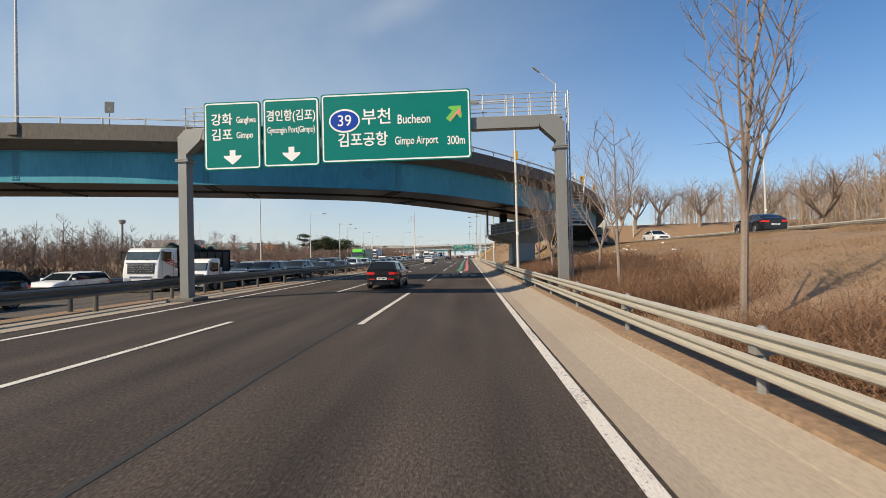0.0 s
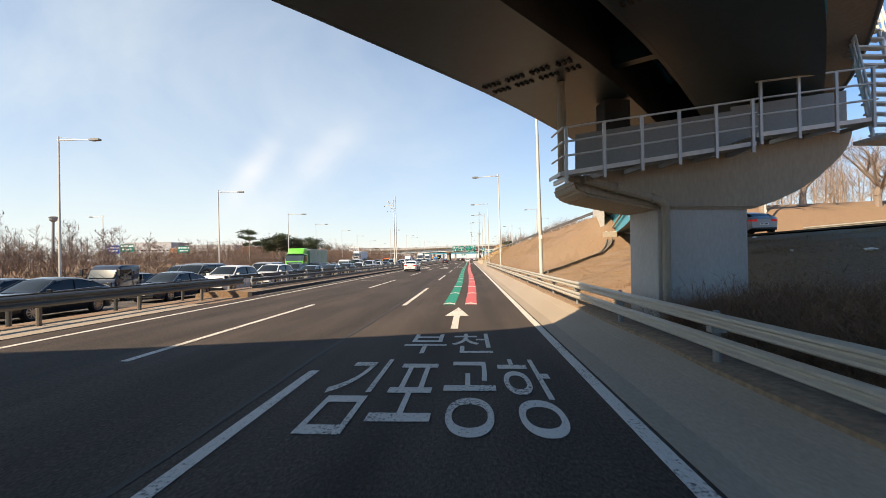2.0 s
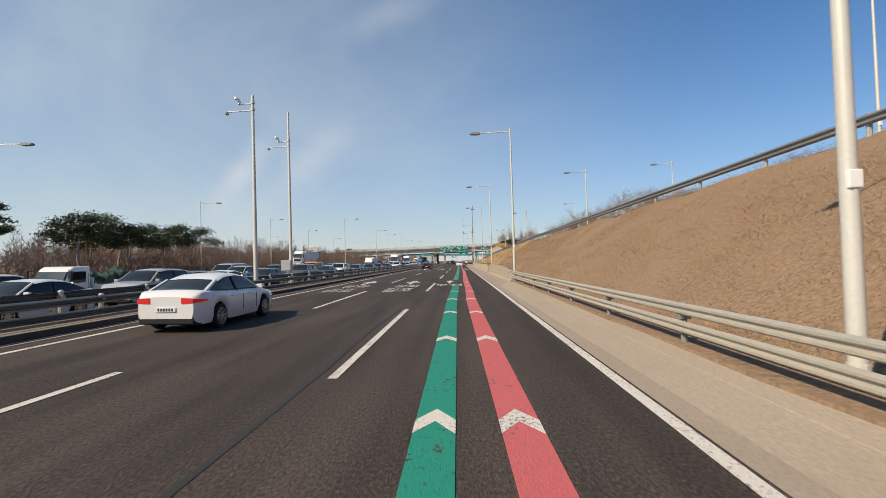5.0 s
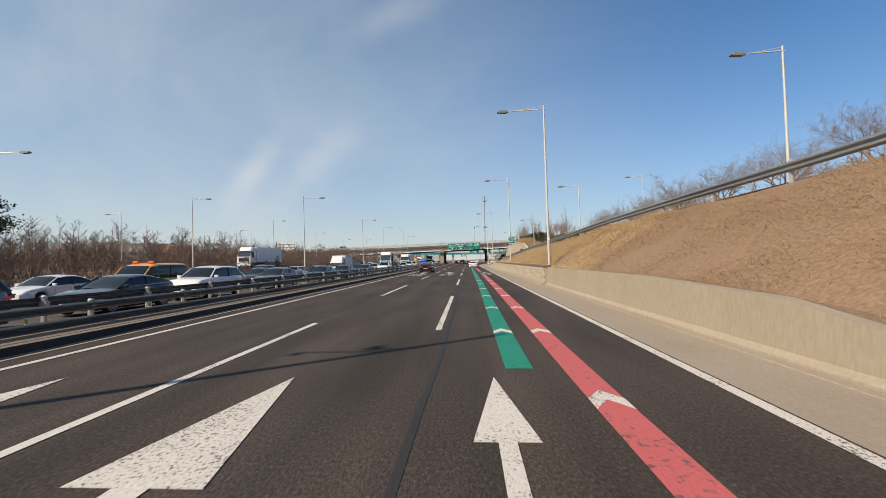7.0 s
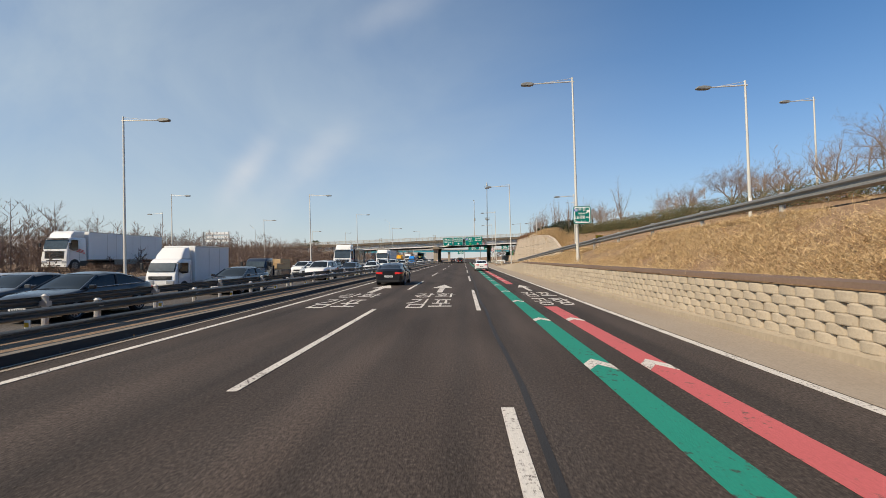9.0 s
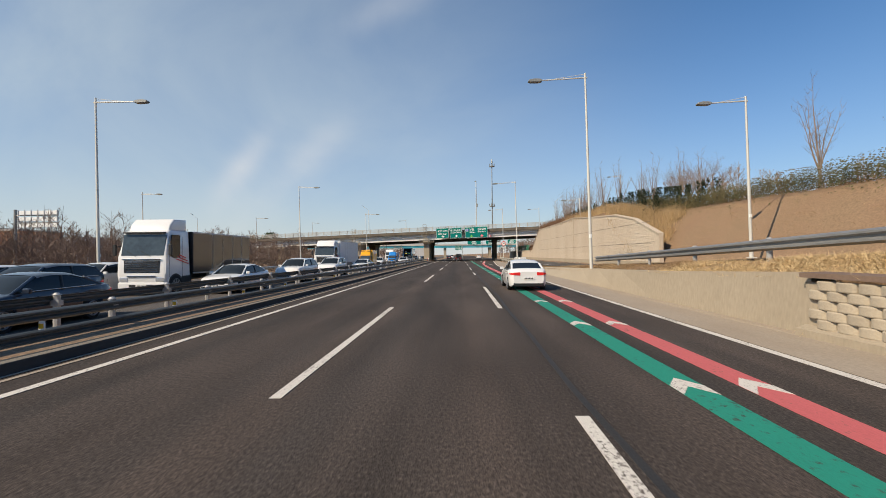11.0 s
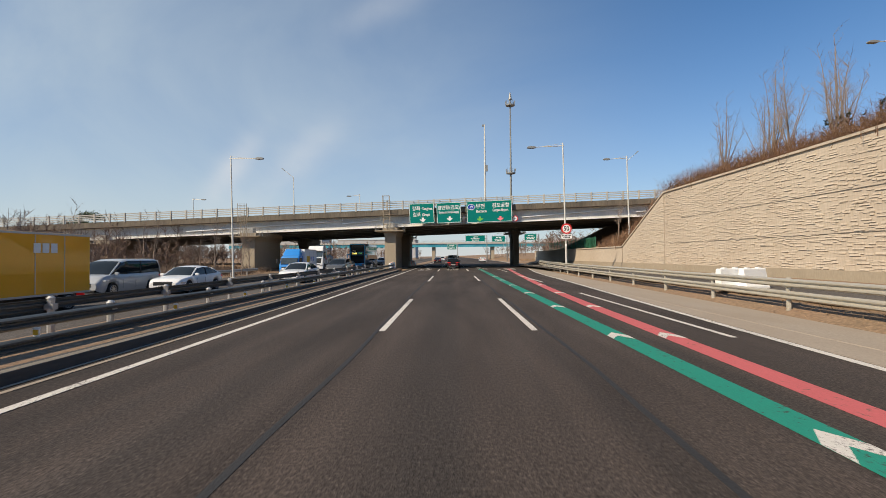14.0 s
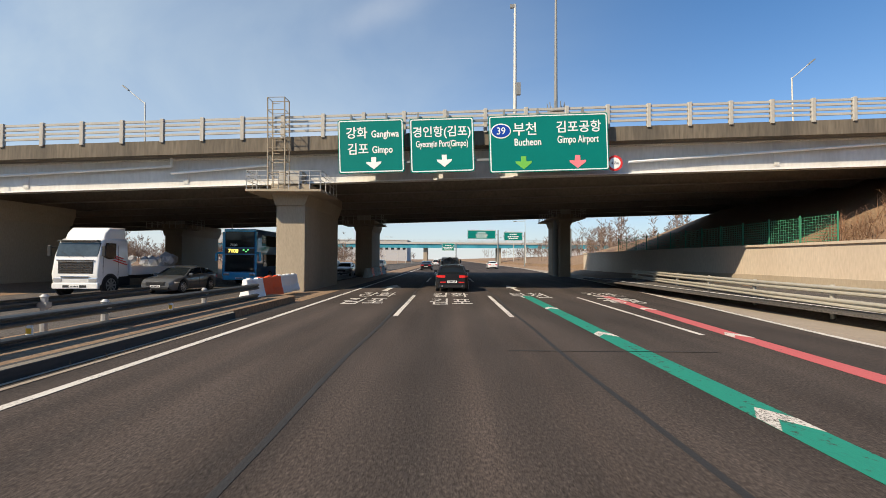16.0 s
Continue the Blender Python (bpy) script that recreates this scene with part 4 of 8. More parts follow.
# drain pipe along the inner girder near the abutment
bm = bmesh.new()
inner = shift(deck_line, -3.4, 0)
pp = [inner[-1] + Vector((0, -0.6, -2.2)), inner[-6] + Vector((0, 0, -1.55)), inner[-14] + Vector((0, 0, -0.9))]
tube(bm, pp, 0.10, 10)
rod(bm, pp[0], pp[0] + Vector((0, 0, -1.2)), 0.10, 0.10, 10)
rod(bm, inner[-1] + Vector((-0.5, 0.6, -0.6)), inner[-1] + Vector((-0.5, 0.4, -2.6)), 0.10, 0.10, 10)
part("drain_pipe", bm, CONCRETE, overpass, "drain pipe with a dusty finish")

# hammerhead pier
pier = thing("bridge_pier", pose(8.3, 54.5, 0, 0, 0, 7), "hammerhead concrete pier with a steel inspection walkway", "bridge pier")
pier["kind"] = "structure"
bm = bmesh.new()
box(bm, -0.1, 0, 1.45, 2.35, 1.5, 3.5, bevel=0.06)
part("column", bm, CONCRETE_PALE, pier, "smooth pale concrete column")
# cap beam: sloping top, rounded nose, swept soffit
def cap_top(x):
    return 3.72 + (x + 3.4) * 0.172


bm = bmesh.new()
low_side = [(-3.42, 3.62), (-3.40, 3.50), (-3.30, 3.36), (-3.05, 3.24), (-1.45, 2.92), (1.15, 2.92), (1.7, 3.10), (2.3, 3.36), (2.9, 3.72), (3.4, 4.10), (3.75, 4.48), (3.88, 4.80), (3.9, 4.96)]
prism(bm, low_side + [(3.5, cap_top(3.5)), (-3.3, cap_top(-3.3))], -0.85, 0.85, pose(0, 0, 0, 0, 0, -90))
bmesh.ops.bevel(bm, geom=[e for e in bm.edges], offset=0.06, segments=2, affect="EDGES")
part("cap_beam", bm, CONCRETE, pier, "concrete cap beam with a swept soffit and rounded nose")
# narrow bearings coloured near black, painting the shade under the girders
for x, w, top in ((-1.9, 0.7, 5.93), (2.3, 1.6, 5.3), (2.3, 0.9, 5.98)):
    bm = bmesh.new()
    box(bm, x, 0.3, (top + cap_top(x) - 0.15) / 2, w, 0.9 if w > 1.2 else 0.6, top - cap_top(x) + 0.15, bevel=0.04)
    part("bearing_plinth", bm, CONCRETE if w > 1.2 else KERB, pier, "concrete bearing plinth" if w > 1.2 else "near-black steel bearing with shade painted in")
# walkway in two stepped flights, grating on brackets
flights = ((-4.0, 0.6, 3.65, 4.37, 1.0), (0.6, 3.6, 4.56, 4.98, 1.2))
bm = bmesh.new()
for x0, x1, z0, z1, hh in flights:
    for y in (-1.62, -1.50, -1.38, -1.26, -1.14, -1.02):
        rod(bm, (x0, y, z0 - 0.02), (x1, y, z1 - 0.02), 0.022, 0.022, 4)
    n = int((x1 - x0) / 0.16)
    for i in range(n + 1):
        q = i / n
        box(bm, x0 + (x1 - x0) * q, -1.32, z0 + (z1 - z0) * q - 0.03, 0.03, 0.72, 0.035)
walk_way = part("walkway", bm, GALV, pier, "rusty steel grating walkway")
bm = bmesh.new()
for x0, x1, z0, z1, hh in flights:
    prism(bm, [(x0, z0 - 0.07), (x1, z1 - 0.07), (x1, z1 + 0.03), (x0, z0 + 0.03)], 1.68, 1.71, pose(0, 0, 0, 0, 0, -90))
prism(bm, [(-1.7, 3.59), (-0.85, 3.59), (-0.85, 3.67), (-1.7, 3.67)], -4.03, -4.0)
part("toe_board", bm, WHITE_STEEL, walk_way, "pale steel edge strip")
for x0, x1, z0, z1, hh in flights:
    n = max(2, round((x1 - x0) / 0.95))
    for i in range(n + 1):
        q = i / n
        x, z = x0 + 0.1 + (x1 - x0 - 0.2) * q, z0 + (z1 - z0) * q
        bm = bmesh.new()
        box(bm, x, -1.73, z + hh / 2 - 0.12, 0.07, 0.05, hh + 0.24)
        part("post", bm, GALV, walk_way)
        bm = bmesh.new()
        box(bm, x, -1.28, z - 0.12, 0.06, 0.85, 0.10)
        part("bracket", bm, GALV, walk_way)
    for k in (0.36, 0.68, 1.0):
        bm = bmesh.new()
        rod(bm, (x0, -1.73, z0 + hh * k), (x1, -1.73, z1 + hh * k), 0.025, 0.025, 6)
        part("handrail", bm, GALV, walk_way)
for k in (0.36, 0.68, 1.0):
    bm = bmesh.new()
    rod(bm, (-3.98, -1.73, 3.65 + k), (-3.98, -0.95, 3.65 + k), 0.025, 0.025, 6)
    part("handrail", bm, GALV, walk_way)
bm = bmesh.new()
prism(bm, [(-3.4, 3.78), (0.56, 4.38), (0.56, 5.34), (-3.4, 4.72)], 0.90, 0.95, pose(0, 0, 0, 0, 0, -90))
prism(bm, [(0.56, 4.54), (3.6, 4.96), (3.6, 5.9), (0.56, 5.44)], 0.90, 0.95, pose(0, 0, 0, 0, 0, -90))
part("fascia_plate", bm, GREY_STEEL, walk_way, "grey steel cladding panel")
bm = bmesh.new()
tube(bm, [(-3.72, -0.9, 6.0), (-3.72, -0.9, 3.72), (-3.3, -0.97, 3.63)], 0.10, 10)
tube(bm, [(-3.2, -0.98, 3.62), (-1.35, -0.98, 3.12), (-1.2, -0.98, 3.0), (-1.16, -0.93, 2.8), (-1.16, -0.93, 0.2)], 0.10, 10)
for x, z in ((-2.4, 3.405), (-1.5, 3.16)):
    rod(bm, (x - 0.04, -0.98, z + 0.01), (x + 0.04, -0.98, z - 0.01), 0.125, 0.125, 12)
part("drain_pipe", bm, CONCRETE, pier, "dusty downpipe along the cap and column")
# stair on the outer end
lo_, hi_ = Vector((5.3, -0.5, 4.75)), Vector((6.7, 1.75, 9.7))
stair = part("stair", (lambda b: ([rod(b, lo_ + Vector((dx, 0, 0)), hi_ + Vector((dx, 0, 0)), 0.05, 0.05, 6) for dx in (-0.5, 0.5)], [box(b, *(lo_.lerp(hi_, (i + 0.5) / 15)), 1.0, 0.26, 0.05) for i in range(15)], box(b, 5.3, -0.9, 4.72, 1.7, 1.3, 0.1), b)[3])(bmesh.new()), WHITE_STEEL, pier, "steep white steel access stair")
bm = bmesh.new()
for dx in (-0.55, 0.55):
    for up_ in (0.55, 1.05):
        rod(bm, lo_ + Vector((dx, 0, up_)), hi_ + Vector((dx, 0, up_)), 0.032, 0.032, 6)
    for i in range(7):
        q = lo_.lerp(hi_, i / 6)
        rod(bm, q + Vector((dx, 0, 0)), q + Vector((dx, 0, 1.05)), 0.03, 0.03, 6)
for i in range(3):
    rod(bm, (4.5, -1.5, 5.1 + i * 0.36), (6.15, -1.5, 5.1 + i * 0.36), 0.03, 0.03, 6)
    rod(bm, (6.15, -1.5, 5.1 + i * 0.36), (6.15, -0.3, 5.1 + i * 0.36), 0.03, 0.03, 6)
part("stair_rail", bm, WHITE_STEEL, stair)

# abutment
abut = thing("abutment", pose(19.2, 87.0, 0, 0, 0, -15), "pale concrete bridge abutment above the grass bank", "abutment")
abut["kind"] = "structure"
bm = bmesh.new()
box(bm, 0.9, 4.0, 4.4, 10.2, 1.4, 4.2)
part("breast_wall", bm, CONCRETE, abut)
bm = bmesh.new()
box(bm, 0.1, 1.7, 3.4, 7.4, 3.4, 1.7, bevel=0.04)
part("seat", bm, CONCRETE_PALE, abut, "pale concrete bearing seat")
for x0 in (15.95, 26.4):
    bm = bmesh.new()
    prism(bm, [(-1.2, 3.6), (-1.2, 7.35), (4.9, 7.15), (4.9, 6.3), (4.2, 6.0), (0.3, 4.2)], -0.2, 0.2, abut.matrix_basis.inverted() @ pose(x0, 90.1, 0, 0, 0, -8))
    part("wing_wall", bm, CONCRETE_PALE, abut, "concrete wing wall")
bm = bmesh.new()
rod(bm, (-1.2, 0, 7.75), (5.4, 0, 7.5), 0.045, 0.045, 8)
for k in range(4):
    rod(bm, (-1.0 + k * 1.9, 0, 7.0), (-1.0 + k * 1.9, 0, 7.72 - 0.07 * k), 0.05, 0.05, 8)
bmesh.ops.transform(bm, matrix=abut.matrix_basis.inverted() @ pose(15.95, 90.1, 0, 0, 0, 82), verts=bm.verts)
part("wing_rail", bm, GALV, abut, "galvanised rail")
# drainage chute down the bank
bm = bmesh.new()
chute = spline([(15.8, 86.6, 3.9), (15.0, 85.2, 3.25), (13.0, 83.2, 2.2), (10.6, 80.2, 1.05), (8.2, 77.4, 0.55)], 0.5)
chute = [Vector((p.x, p.y, land(p.x, p.y) + 0.02)) for p in chute]
sweep(bm, chute, [(-0.30, -0.2), (-0.30, 0.24), (-0.20, 0.24), (-0.17, -0.08), (0.17, -0.08), (0.20, 0.08), (0.30, 0.08), (0.30, -0.2)])
# the darker concrete paints the chute's shade into its colour
solid("drain_chute", bm, CONCRETE_DARK, "curved open concrete drain chute down the bank", "drain", "structure")
bm = bmesh.new()
box(bm, 0, 0, 0, 1.3, 1.0, 1.2, pose(16.1, 87.6, 3.55, 0, 0, -15), bevel=0.03)
solid("drain_catch_pit", bm, CONCRETE, "square concrete catch pit below the abutment", "drain", "structure")

# ---- signs ----


def rounded(w, h, r, n=6):
    pts = []
    for cx, cz, a0 in ((w / 2 - r, h / 2 - r, 0), (-w / 2 + r, h / 2 - r, 90), (-w / 2 + r, -h / 2 + r, 180), (w / 2 - r, -h / 2 + r, 270)):
        for i in range(n + 1):
            a = radians(a0 + 90 * i / n)
            pts.append((cx + r * math.cos(a), cz + r * math.sin(a)))
    return pts


def plate(pts, y0, y1):
    b = bmesh.new()
    lo = [b.verts.new((x, y0, z)) for x, z in pts]
    hi = [b.verts.new((x, y1, z)) for x, z in pts]
    n = len(pts)
    for i in range(n):
        b.faces.new((lo[i], lo[(i + 1) % n], hi[(i + 1) % n], hi[i]))
    b.faces.new(lo), b.faces.new(hi[::-1])
    return b


def ring(w, h, r, t, y0, y1):
    b = bmesh.new()
    o, i_ = rounded(w, h, r), rounded(w - 2 * t, h - 2 * t, max(r - t, 0.01))
    n = len(o)
    rows_ = [[b.verts.new((x, y, z)) for x, z in pts] for y, pts in ((y0, o), (y0, i_), (y1, i_), (y1, o))]
    for q in range(4):
        for i in range(n):
            b.faces.new((rows_[q][i], rows_[q][(i + 1) % n], rows_[(q + 1) % 4][(i + 1) % n], rows_[(q + 1) % 4][i]))
    return b


def arrow_pts(w, h, shaft, head):
    return [(-shaft / 2, h / 2), (shaft / 2, h / 2), (shaft / 2, -h / 2 + head), (w / 2, -h / 2 + head * 1.05), (w / 2 - 0.02, -h / 2 + head * 0.8), (0, -h / 2), (-w / 2 + 0.02, -h / 2 + head * 0.8), (-w / 2, -h / 2 + head * 1.05), (-shaft / 2, -h / 2 + head)]


def road_sign(m, w, h, label, items, group="", parent=None, name="road_sign"):
    """items: (text, x, z, height, bold, width) lettering and ('down'|'up'|'oval', x, z, size, material)."""
    if parent is None:
        t = thing(name, m, label, "road sign", group)
    else:
        t = part(name, plate(rounded(w - 0.3, h - 0.3, 0.1), 0.02, 0.06), SIGN_BACK, parent, label, m)
    part("panel", plate(rounded(w, h, 0.12), -0.03, 0.03), SIGN_GREEN, t)
    part("border", ring(w - 0.09, h - 0.09, 0.12, 0.055, -0.036, -0.03), SIGN_WHITE, t)
    for it in items:
        if it[0] == "down":
            part("arrow", plate([(it[1] + a, it[2] + c) for a, c in arrow_pts(0.62 * it[3], 0.5 * it[3], 0.2 * it[3], 0.3 * it[3])], -0.04, -0.03), it[4], t)
        elif it[0] == "up":
            q = Matrix.Rotation(radians(it[5]), 2)
            part("arrow", plate([tuple(Vector((it[1], it[2])) + q @ Vector((a, -c))) for a, c in arrow_pts(0.62 * it[3], 0.7 * it[3], 0.22 * it[3], 0.34 * it[3])], -0.04, -0.03), it[4], t)
            if len(it) > 6:
                part("arrow", plate([tuple(Vector((it[1], it[2])) + q @ Vector((a, -c))) for a, c in [(0.03 * it[3], 0.3 * it[3]), (0.08 * it[3], 0.3 * it[3]), (0.08 * it[3], -0.05 * it[3]), (0.24 * it[3], -0.06 * it[3]), (0.03 * it[3], -0.28 * it[3])]], -0.046, -0.04), it[6], t)
        elif it[0] == "oval":
            part("route_shield", plate([(it[1] + 1.06 * it[3] * math.cos(a) * 0.62, it[2] + 0.5 * it[3] * math.sin(a)) for a in np.linspace(0, 2 * math.pi, 33)[:-1]], -0.038, -0.03), SIGN_WHITE, t)
            part("route_shield", plate([(it[1] + 0.96 * it[3] * math.cos(a) * 0.62, it[2] + 0.42 * it[3] * math.sin(a)) for a in np.linspace(0, 2 * math.pi, 33)[:-1]], -0.044, -0.038), SIGN_BLUE, t)
            words("39", 0.66 * it[3], SIGN_WHITE, t, pose(it[1], -0.050, it[2] - 0.02 * it[3], 90, 0, 0), bold=0.002, width=0.95)
        else:
            words(it[0], it[3], SIGN_WHITE, t, pose(it[1], -0.036, it[2], 90, 0, 0), bold=it[4], width=it[5])
    return t


# first sign gantry
GY = 25.4
gantry = thing("sign_gantry", pose(0, GY, 0, 0, -LEAN, 0), "grey steel sign gantry across the carriageway with a railed walkway", "sign gantry")
bm = bmesh.new()
XL, XR, ZB = -8.45, 6.45, 6.75
prism(bm, [(XL - 0.17, -0.2), (XL - 0.17, ZB - 0.05), (XL + 0.15, ZB + 0.25), (XL + 0.9, ZB + 0.25), (XL + 0.75, ZB - 0.2), (XL + 0.17, ZB - 0.75), (XL + 0.17, -0.2)], -0.22, 0.22, pose(0, 0, 0, 0, 0, -90))
part("column", bm, GREY_STEEL, gantry, "square grey steel column")
bm = bmesh.new()
prism(bm, [(XR + 0.17, -0.2), (XR + 0.17, ZB - 0.05), (XR - 0.15, ZB + 0.25), (XR - 0.9, ZB + 0.25), (XR - 0.75, ZB - 0.2), (XR - 0.17, ZB - 0.75), (XR - 0.17, -0.2)], -0.22, 0.22, pose(0, 0, 0, 0, 0, -90))
part("column", bm, GREY_STEEL, gantry, "square grey steel column")
bm = bmesh.new()
box(bm, (XL + XR) / 2, 0, ZB + 0.03, XR - XL - 1.6, 0.42, 0.44)
part("beam", bm, GREY_STEEL, gantry, "horizontal box beam")
for x in (XL, XR):
    bm = bmesh.new()
    box(bm, x, 0, ZB - 0.95, 0.52, 0.56, 0.05)
    box(bm, x, 0, ZB - 1.02, 0.52, 0.56, 0.05)
    part("flange", bm, GREY_STEEL, gantry)
bm = bmesh.new()
box(bm, XL, 0, 0.05, 1.1, 1.1, 0.5, bevel=0.06)
part("footing", bm, CONCRETE_DARK, gantry, "concrete footing")
bm = bmesh.new()
box(bm, (XL + XR) / 2, 0.5, ZB + 0.3, XR - XL + 0.4, 0.62, 0.05)
deck = part("walkway", bm, GALV, gantry, "grating walkway")
bm = bmesh.new()
for x in np.arange(XL - 0.1, XR + 0.3, 0.93):
    for y in (0.22, 0.8):
        rod(bm, (x, y, ZB + 0.3), (x, y, ZB + 1.25), 0.022, 0.022, 6)
for y in (0.22, 0.8):
    for z in (0.55, 0.9, 1.25):
        rod(bm, (XL - 0.2, y, ZB + z), (XR + 0.3, y, ZB + z), 0.02, 0.02, 6)
part("handrail", bm, GALV, deck)
bm = bmesh.new()
for y in (0.25, 0.65):
    rod(bm, (XR + 0.42, y, 0.6), (XR + 0.42, y, ZB + 1.3), 0.03, 0.03, 6)
for i in range(19):
    rod(bm, (XR + 0.42, 0.25, 0.9 + i * 0.35), (XR + 0.42, 0.65, 0.9 + i * 0.35), 0.016, 0.016, 6)
part("ladder", bm, GALV, gantry, "steel ladder up the column")
road_sign(pose(-6.29, -0.36, 6.62), 2.28, 2.68, "green direction panel with a white arrow", [("강화", -0.42, 0.62, 0.50, 0.006, 0.95), ("Ganghwa", 0.56, 0.60, 0.34, 0.004, 0.62), ("김포", -0.42, 0.02, 0.50, 0.006, 0.95), ("Gimpo", 0.50, 0.0, 0.34, 0.004, 0.72), ("down", 0.0, -0.85, 1.15, SIGN_WHITE)], parent=gantry, name="sign_panel")
road_sign(pose(-3.94, -0.36, 6.66), 2.24, 2.68, "green direction panel with a white arrow", [("경인항(김포)", 0, 0.64, 0.47, 0.006, 0.80), ("Gyeongin Port(Gimpo)", 0, 0.10, 0.34, 0.003, 0.60), ("down", 0.0, -0.85, 1.15, SIGN_WHITE)], parent=gantry, name="sign_panel")
road_sign(pose(0.15, -0.36, 6.74), 5.80, 2.68, "wide green exit panel with a red and green arrow", [("oval", -1.98, 0.28, 0.92), ("부천", -0.72, 0.36, 0.66, 0.008, 0.98), ("Bucheon", 0.72, 0.24, 0.50, 0.004, 0.74), ("김포공항", -1.28, -0.50, 0.58, 0.008, 0.92), ("Gimpo Airport", 0.80, -0.58, 0.44, 0.004, 0.62), ("300m", 2.32, -0.64, 0.46, 0.004, 0.68), ("up", 2.28, 0.42, 1.05, SIGN_LIME, -42, SIGN_PINK)], parent=gantry, name="sign_panel")
bm = bmesh.new()
for x in (-6.9, -5.6, -4.5, -3.4, -2.2, -0.6, 0.9, 2.4):
    box(bm, x, -0.27, 6.7, 0.08, 0.12, 2.4)
part("sign_bracket", bm, GREY_STEEL, gantry)


# ---- lamp posts ----
def lamp_post(height, arm, label, name="street_lamp", head_down=8.0):
    """A pole with one arm along -x."""
    t = thing(name, Matrix(), label, "street lamp", "street lamps")
    b = bmesh.new()
    rod(b, (0, 0, 0), (0, 0, height), 0.10, 0.055, 12)
    part("pole", b, POLE, t, smooth=True)
    b = bmesh.new()
    rod(b, (0, 0, -0.3), (0, 0, 0.5), 0.12, 0.11, 12)
    box(b, 0, 0, 0.02, 0.42, 0.42, 0.05, bevel=0.01)
    part("base_plate", b, POLE, t)
    b = bmesh.new()
    rod(b, (0.12, 0, height - 0.28), (-arm, 0, height - 0.34), 0.045, 0.035, 8)
    rod(b, (0, 0, height - 0.06), (-arm * 0.75, 0, height - 0.31), 0.014, 0.014, 6)
    part("arm", b, POLE, t, smooth=True)
    b = bmesh.new()
    prof_ = [(-0.42, -0.02), (-0.36, 0.07), (-0.05, 0.12), (0.30, 0.09), (0.42, 0.03), (0.42, -0.05), (0.2, -0.1), (-0.3, -0.08)]
    prism(b, prof_, -0.16, 0.16, Matrix.Translation((-arm - 0.25, 0, height - 0.36)) @ pose(0, 0, 0, 0, 0, -90))
    bmesh.ops.bevel(b, geom=list(b.edges), offset=0.02, segments=1, affect="EDGES")
    part("luminaire", b, GREY_STEEL, t, "dark flat luminaire")
    b = bmesh.new()
    box(b, 0, -0.075, 2.5, 0.15, 0.06, 0.2, bevel=0.015)
    part("number_plate", b, SIGN_WHITE, t, "small white tag with unreadable writing")
    return t


def put_lamps(proto, spots):
    for i, (x, y, z, turn) in enumerate(spots):
        m = pose(x, y, z, 0, -LEAN, 0) @ pose(0, 0, 0, 0, 0, turn)
        if i == 0:
            proto.matrix_basis = m
        else:
            copy_thing(proto, m)


right_lamp = lamp_post(11.7, 2.5, "tall cream steel street lamp beside the guard rail")
put_lamps(right_lamp, [(6.12, 38.5, 0.7, 0), (6.05, 65.1, 0.25, 0), (6.25, 97.4, 0.1, 0), (6.2, 128.2, 0.35, 0)])
tall_lamp = lamp_post(12.3, 2.75, "tall cream steel street lamp on the verge by the ramp")
put_lamps(tall_lamp, [(6.7, 160.5, 0.7, 0), (7.08, 194.6, 1.45, 0), (6.55, 232.0, 0.3, 0), (7.32, 273.9, 0.5, 0), (8.95, 312.8, 0.2, 0)])
left_lamp = lamp_post(12.0, 2.6, "tall cream steel street lamp beyond the oncoming lanes")
put_lamps(left_lamp, [(x, y, z, 180) for x, y, z in ((-28, -6, -1), (-28, 33, -1), (-27.8, 74.6, -0.9), (-28, 97.0, -1.6), (-29, 121.5, -2.0), (-37.7, 162.2, -0.7), (-23.2, 193.8, -0.5), (-22.9, 231, -0.6), (-26.3, 276.0, 0.8), (-23.4, 313.6, -0.2))])
ramp_lamp = lamp_post(9.6, 2.2, "white street lamp on the ramp's far edge")
put_lamps(ramp_lamp, [(22.8, 115.7, 5.8, 0), (18.7, 153.1, 3.9, 0), (16.5, 191.7, 2.6, 0), (15.9, 232, 1.4, 0), (17.3, 275.7, 0.7, 0), (19.4, 324.6, 4.1, 0), (30.5, 52, 3.3, 0), (31, 88, 3.5, 0), (31.0, 155.7, 5.3, 0), (30.3, 205.1, 6.0, 0), (33.6, 305, 9.0, 0)])
far_lamp = lamp_post(11.0, 2.2, "street lamp on the distant side road")
put_lamps(far_lamp, [(-39.0, 191.8, 0.4, 180), (-43.2, 229.9, 0.5, 180), (-49, 311.5, 0, 180), (-46, 268, 0, 180), (-60, 205, 0, 0), (-58, 250, 0, 0), (-70, 130, 0, 0)] + [(-26, 360 + 42 * i, -0.5, 180) for i in range(7)] + [(14 + 3 * i, 380 + 42 * i, 0.5, 0) for i in range(7)])

# exit sign on a lamp post
road_sign(pose(7.3, 194.3, 4.53, 0, -LEAN, 0), 1.12, 1.14, "small green exit sign with an arrow on a lamp post", [("oval", -0.40, 0.32, 0.22), ("부 천", 0.0, 0.34, 0.24, 0.004, 0.95), ("Bucheon", -0.02, 0.10, 0.17, 0.002, 0.72), ("김포공항", -0.20, -0.17, 0.24, 0.004, 0.85), ("100m", 0.36, -0.17, 0.14, 0.002, 0.7), ("Gimpo Airport", -0.12, -0.42, 0.17, 0.002, 0.72), ("up", 0.36, 0.22, 0.42, SIGN_WHITE, -42)])
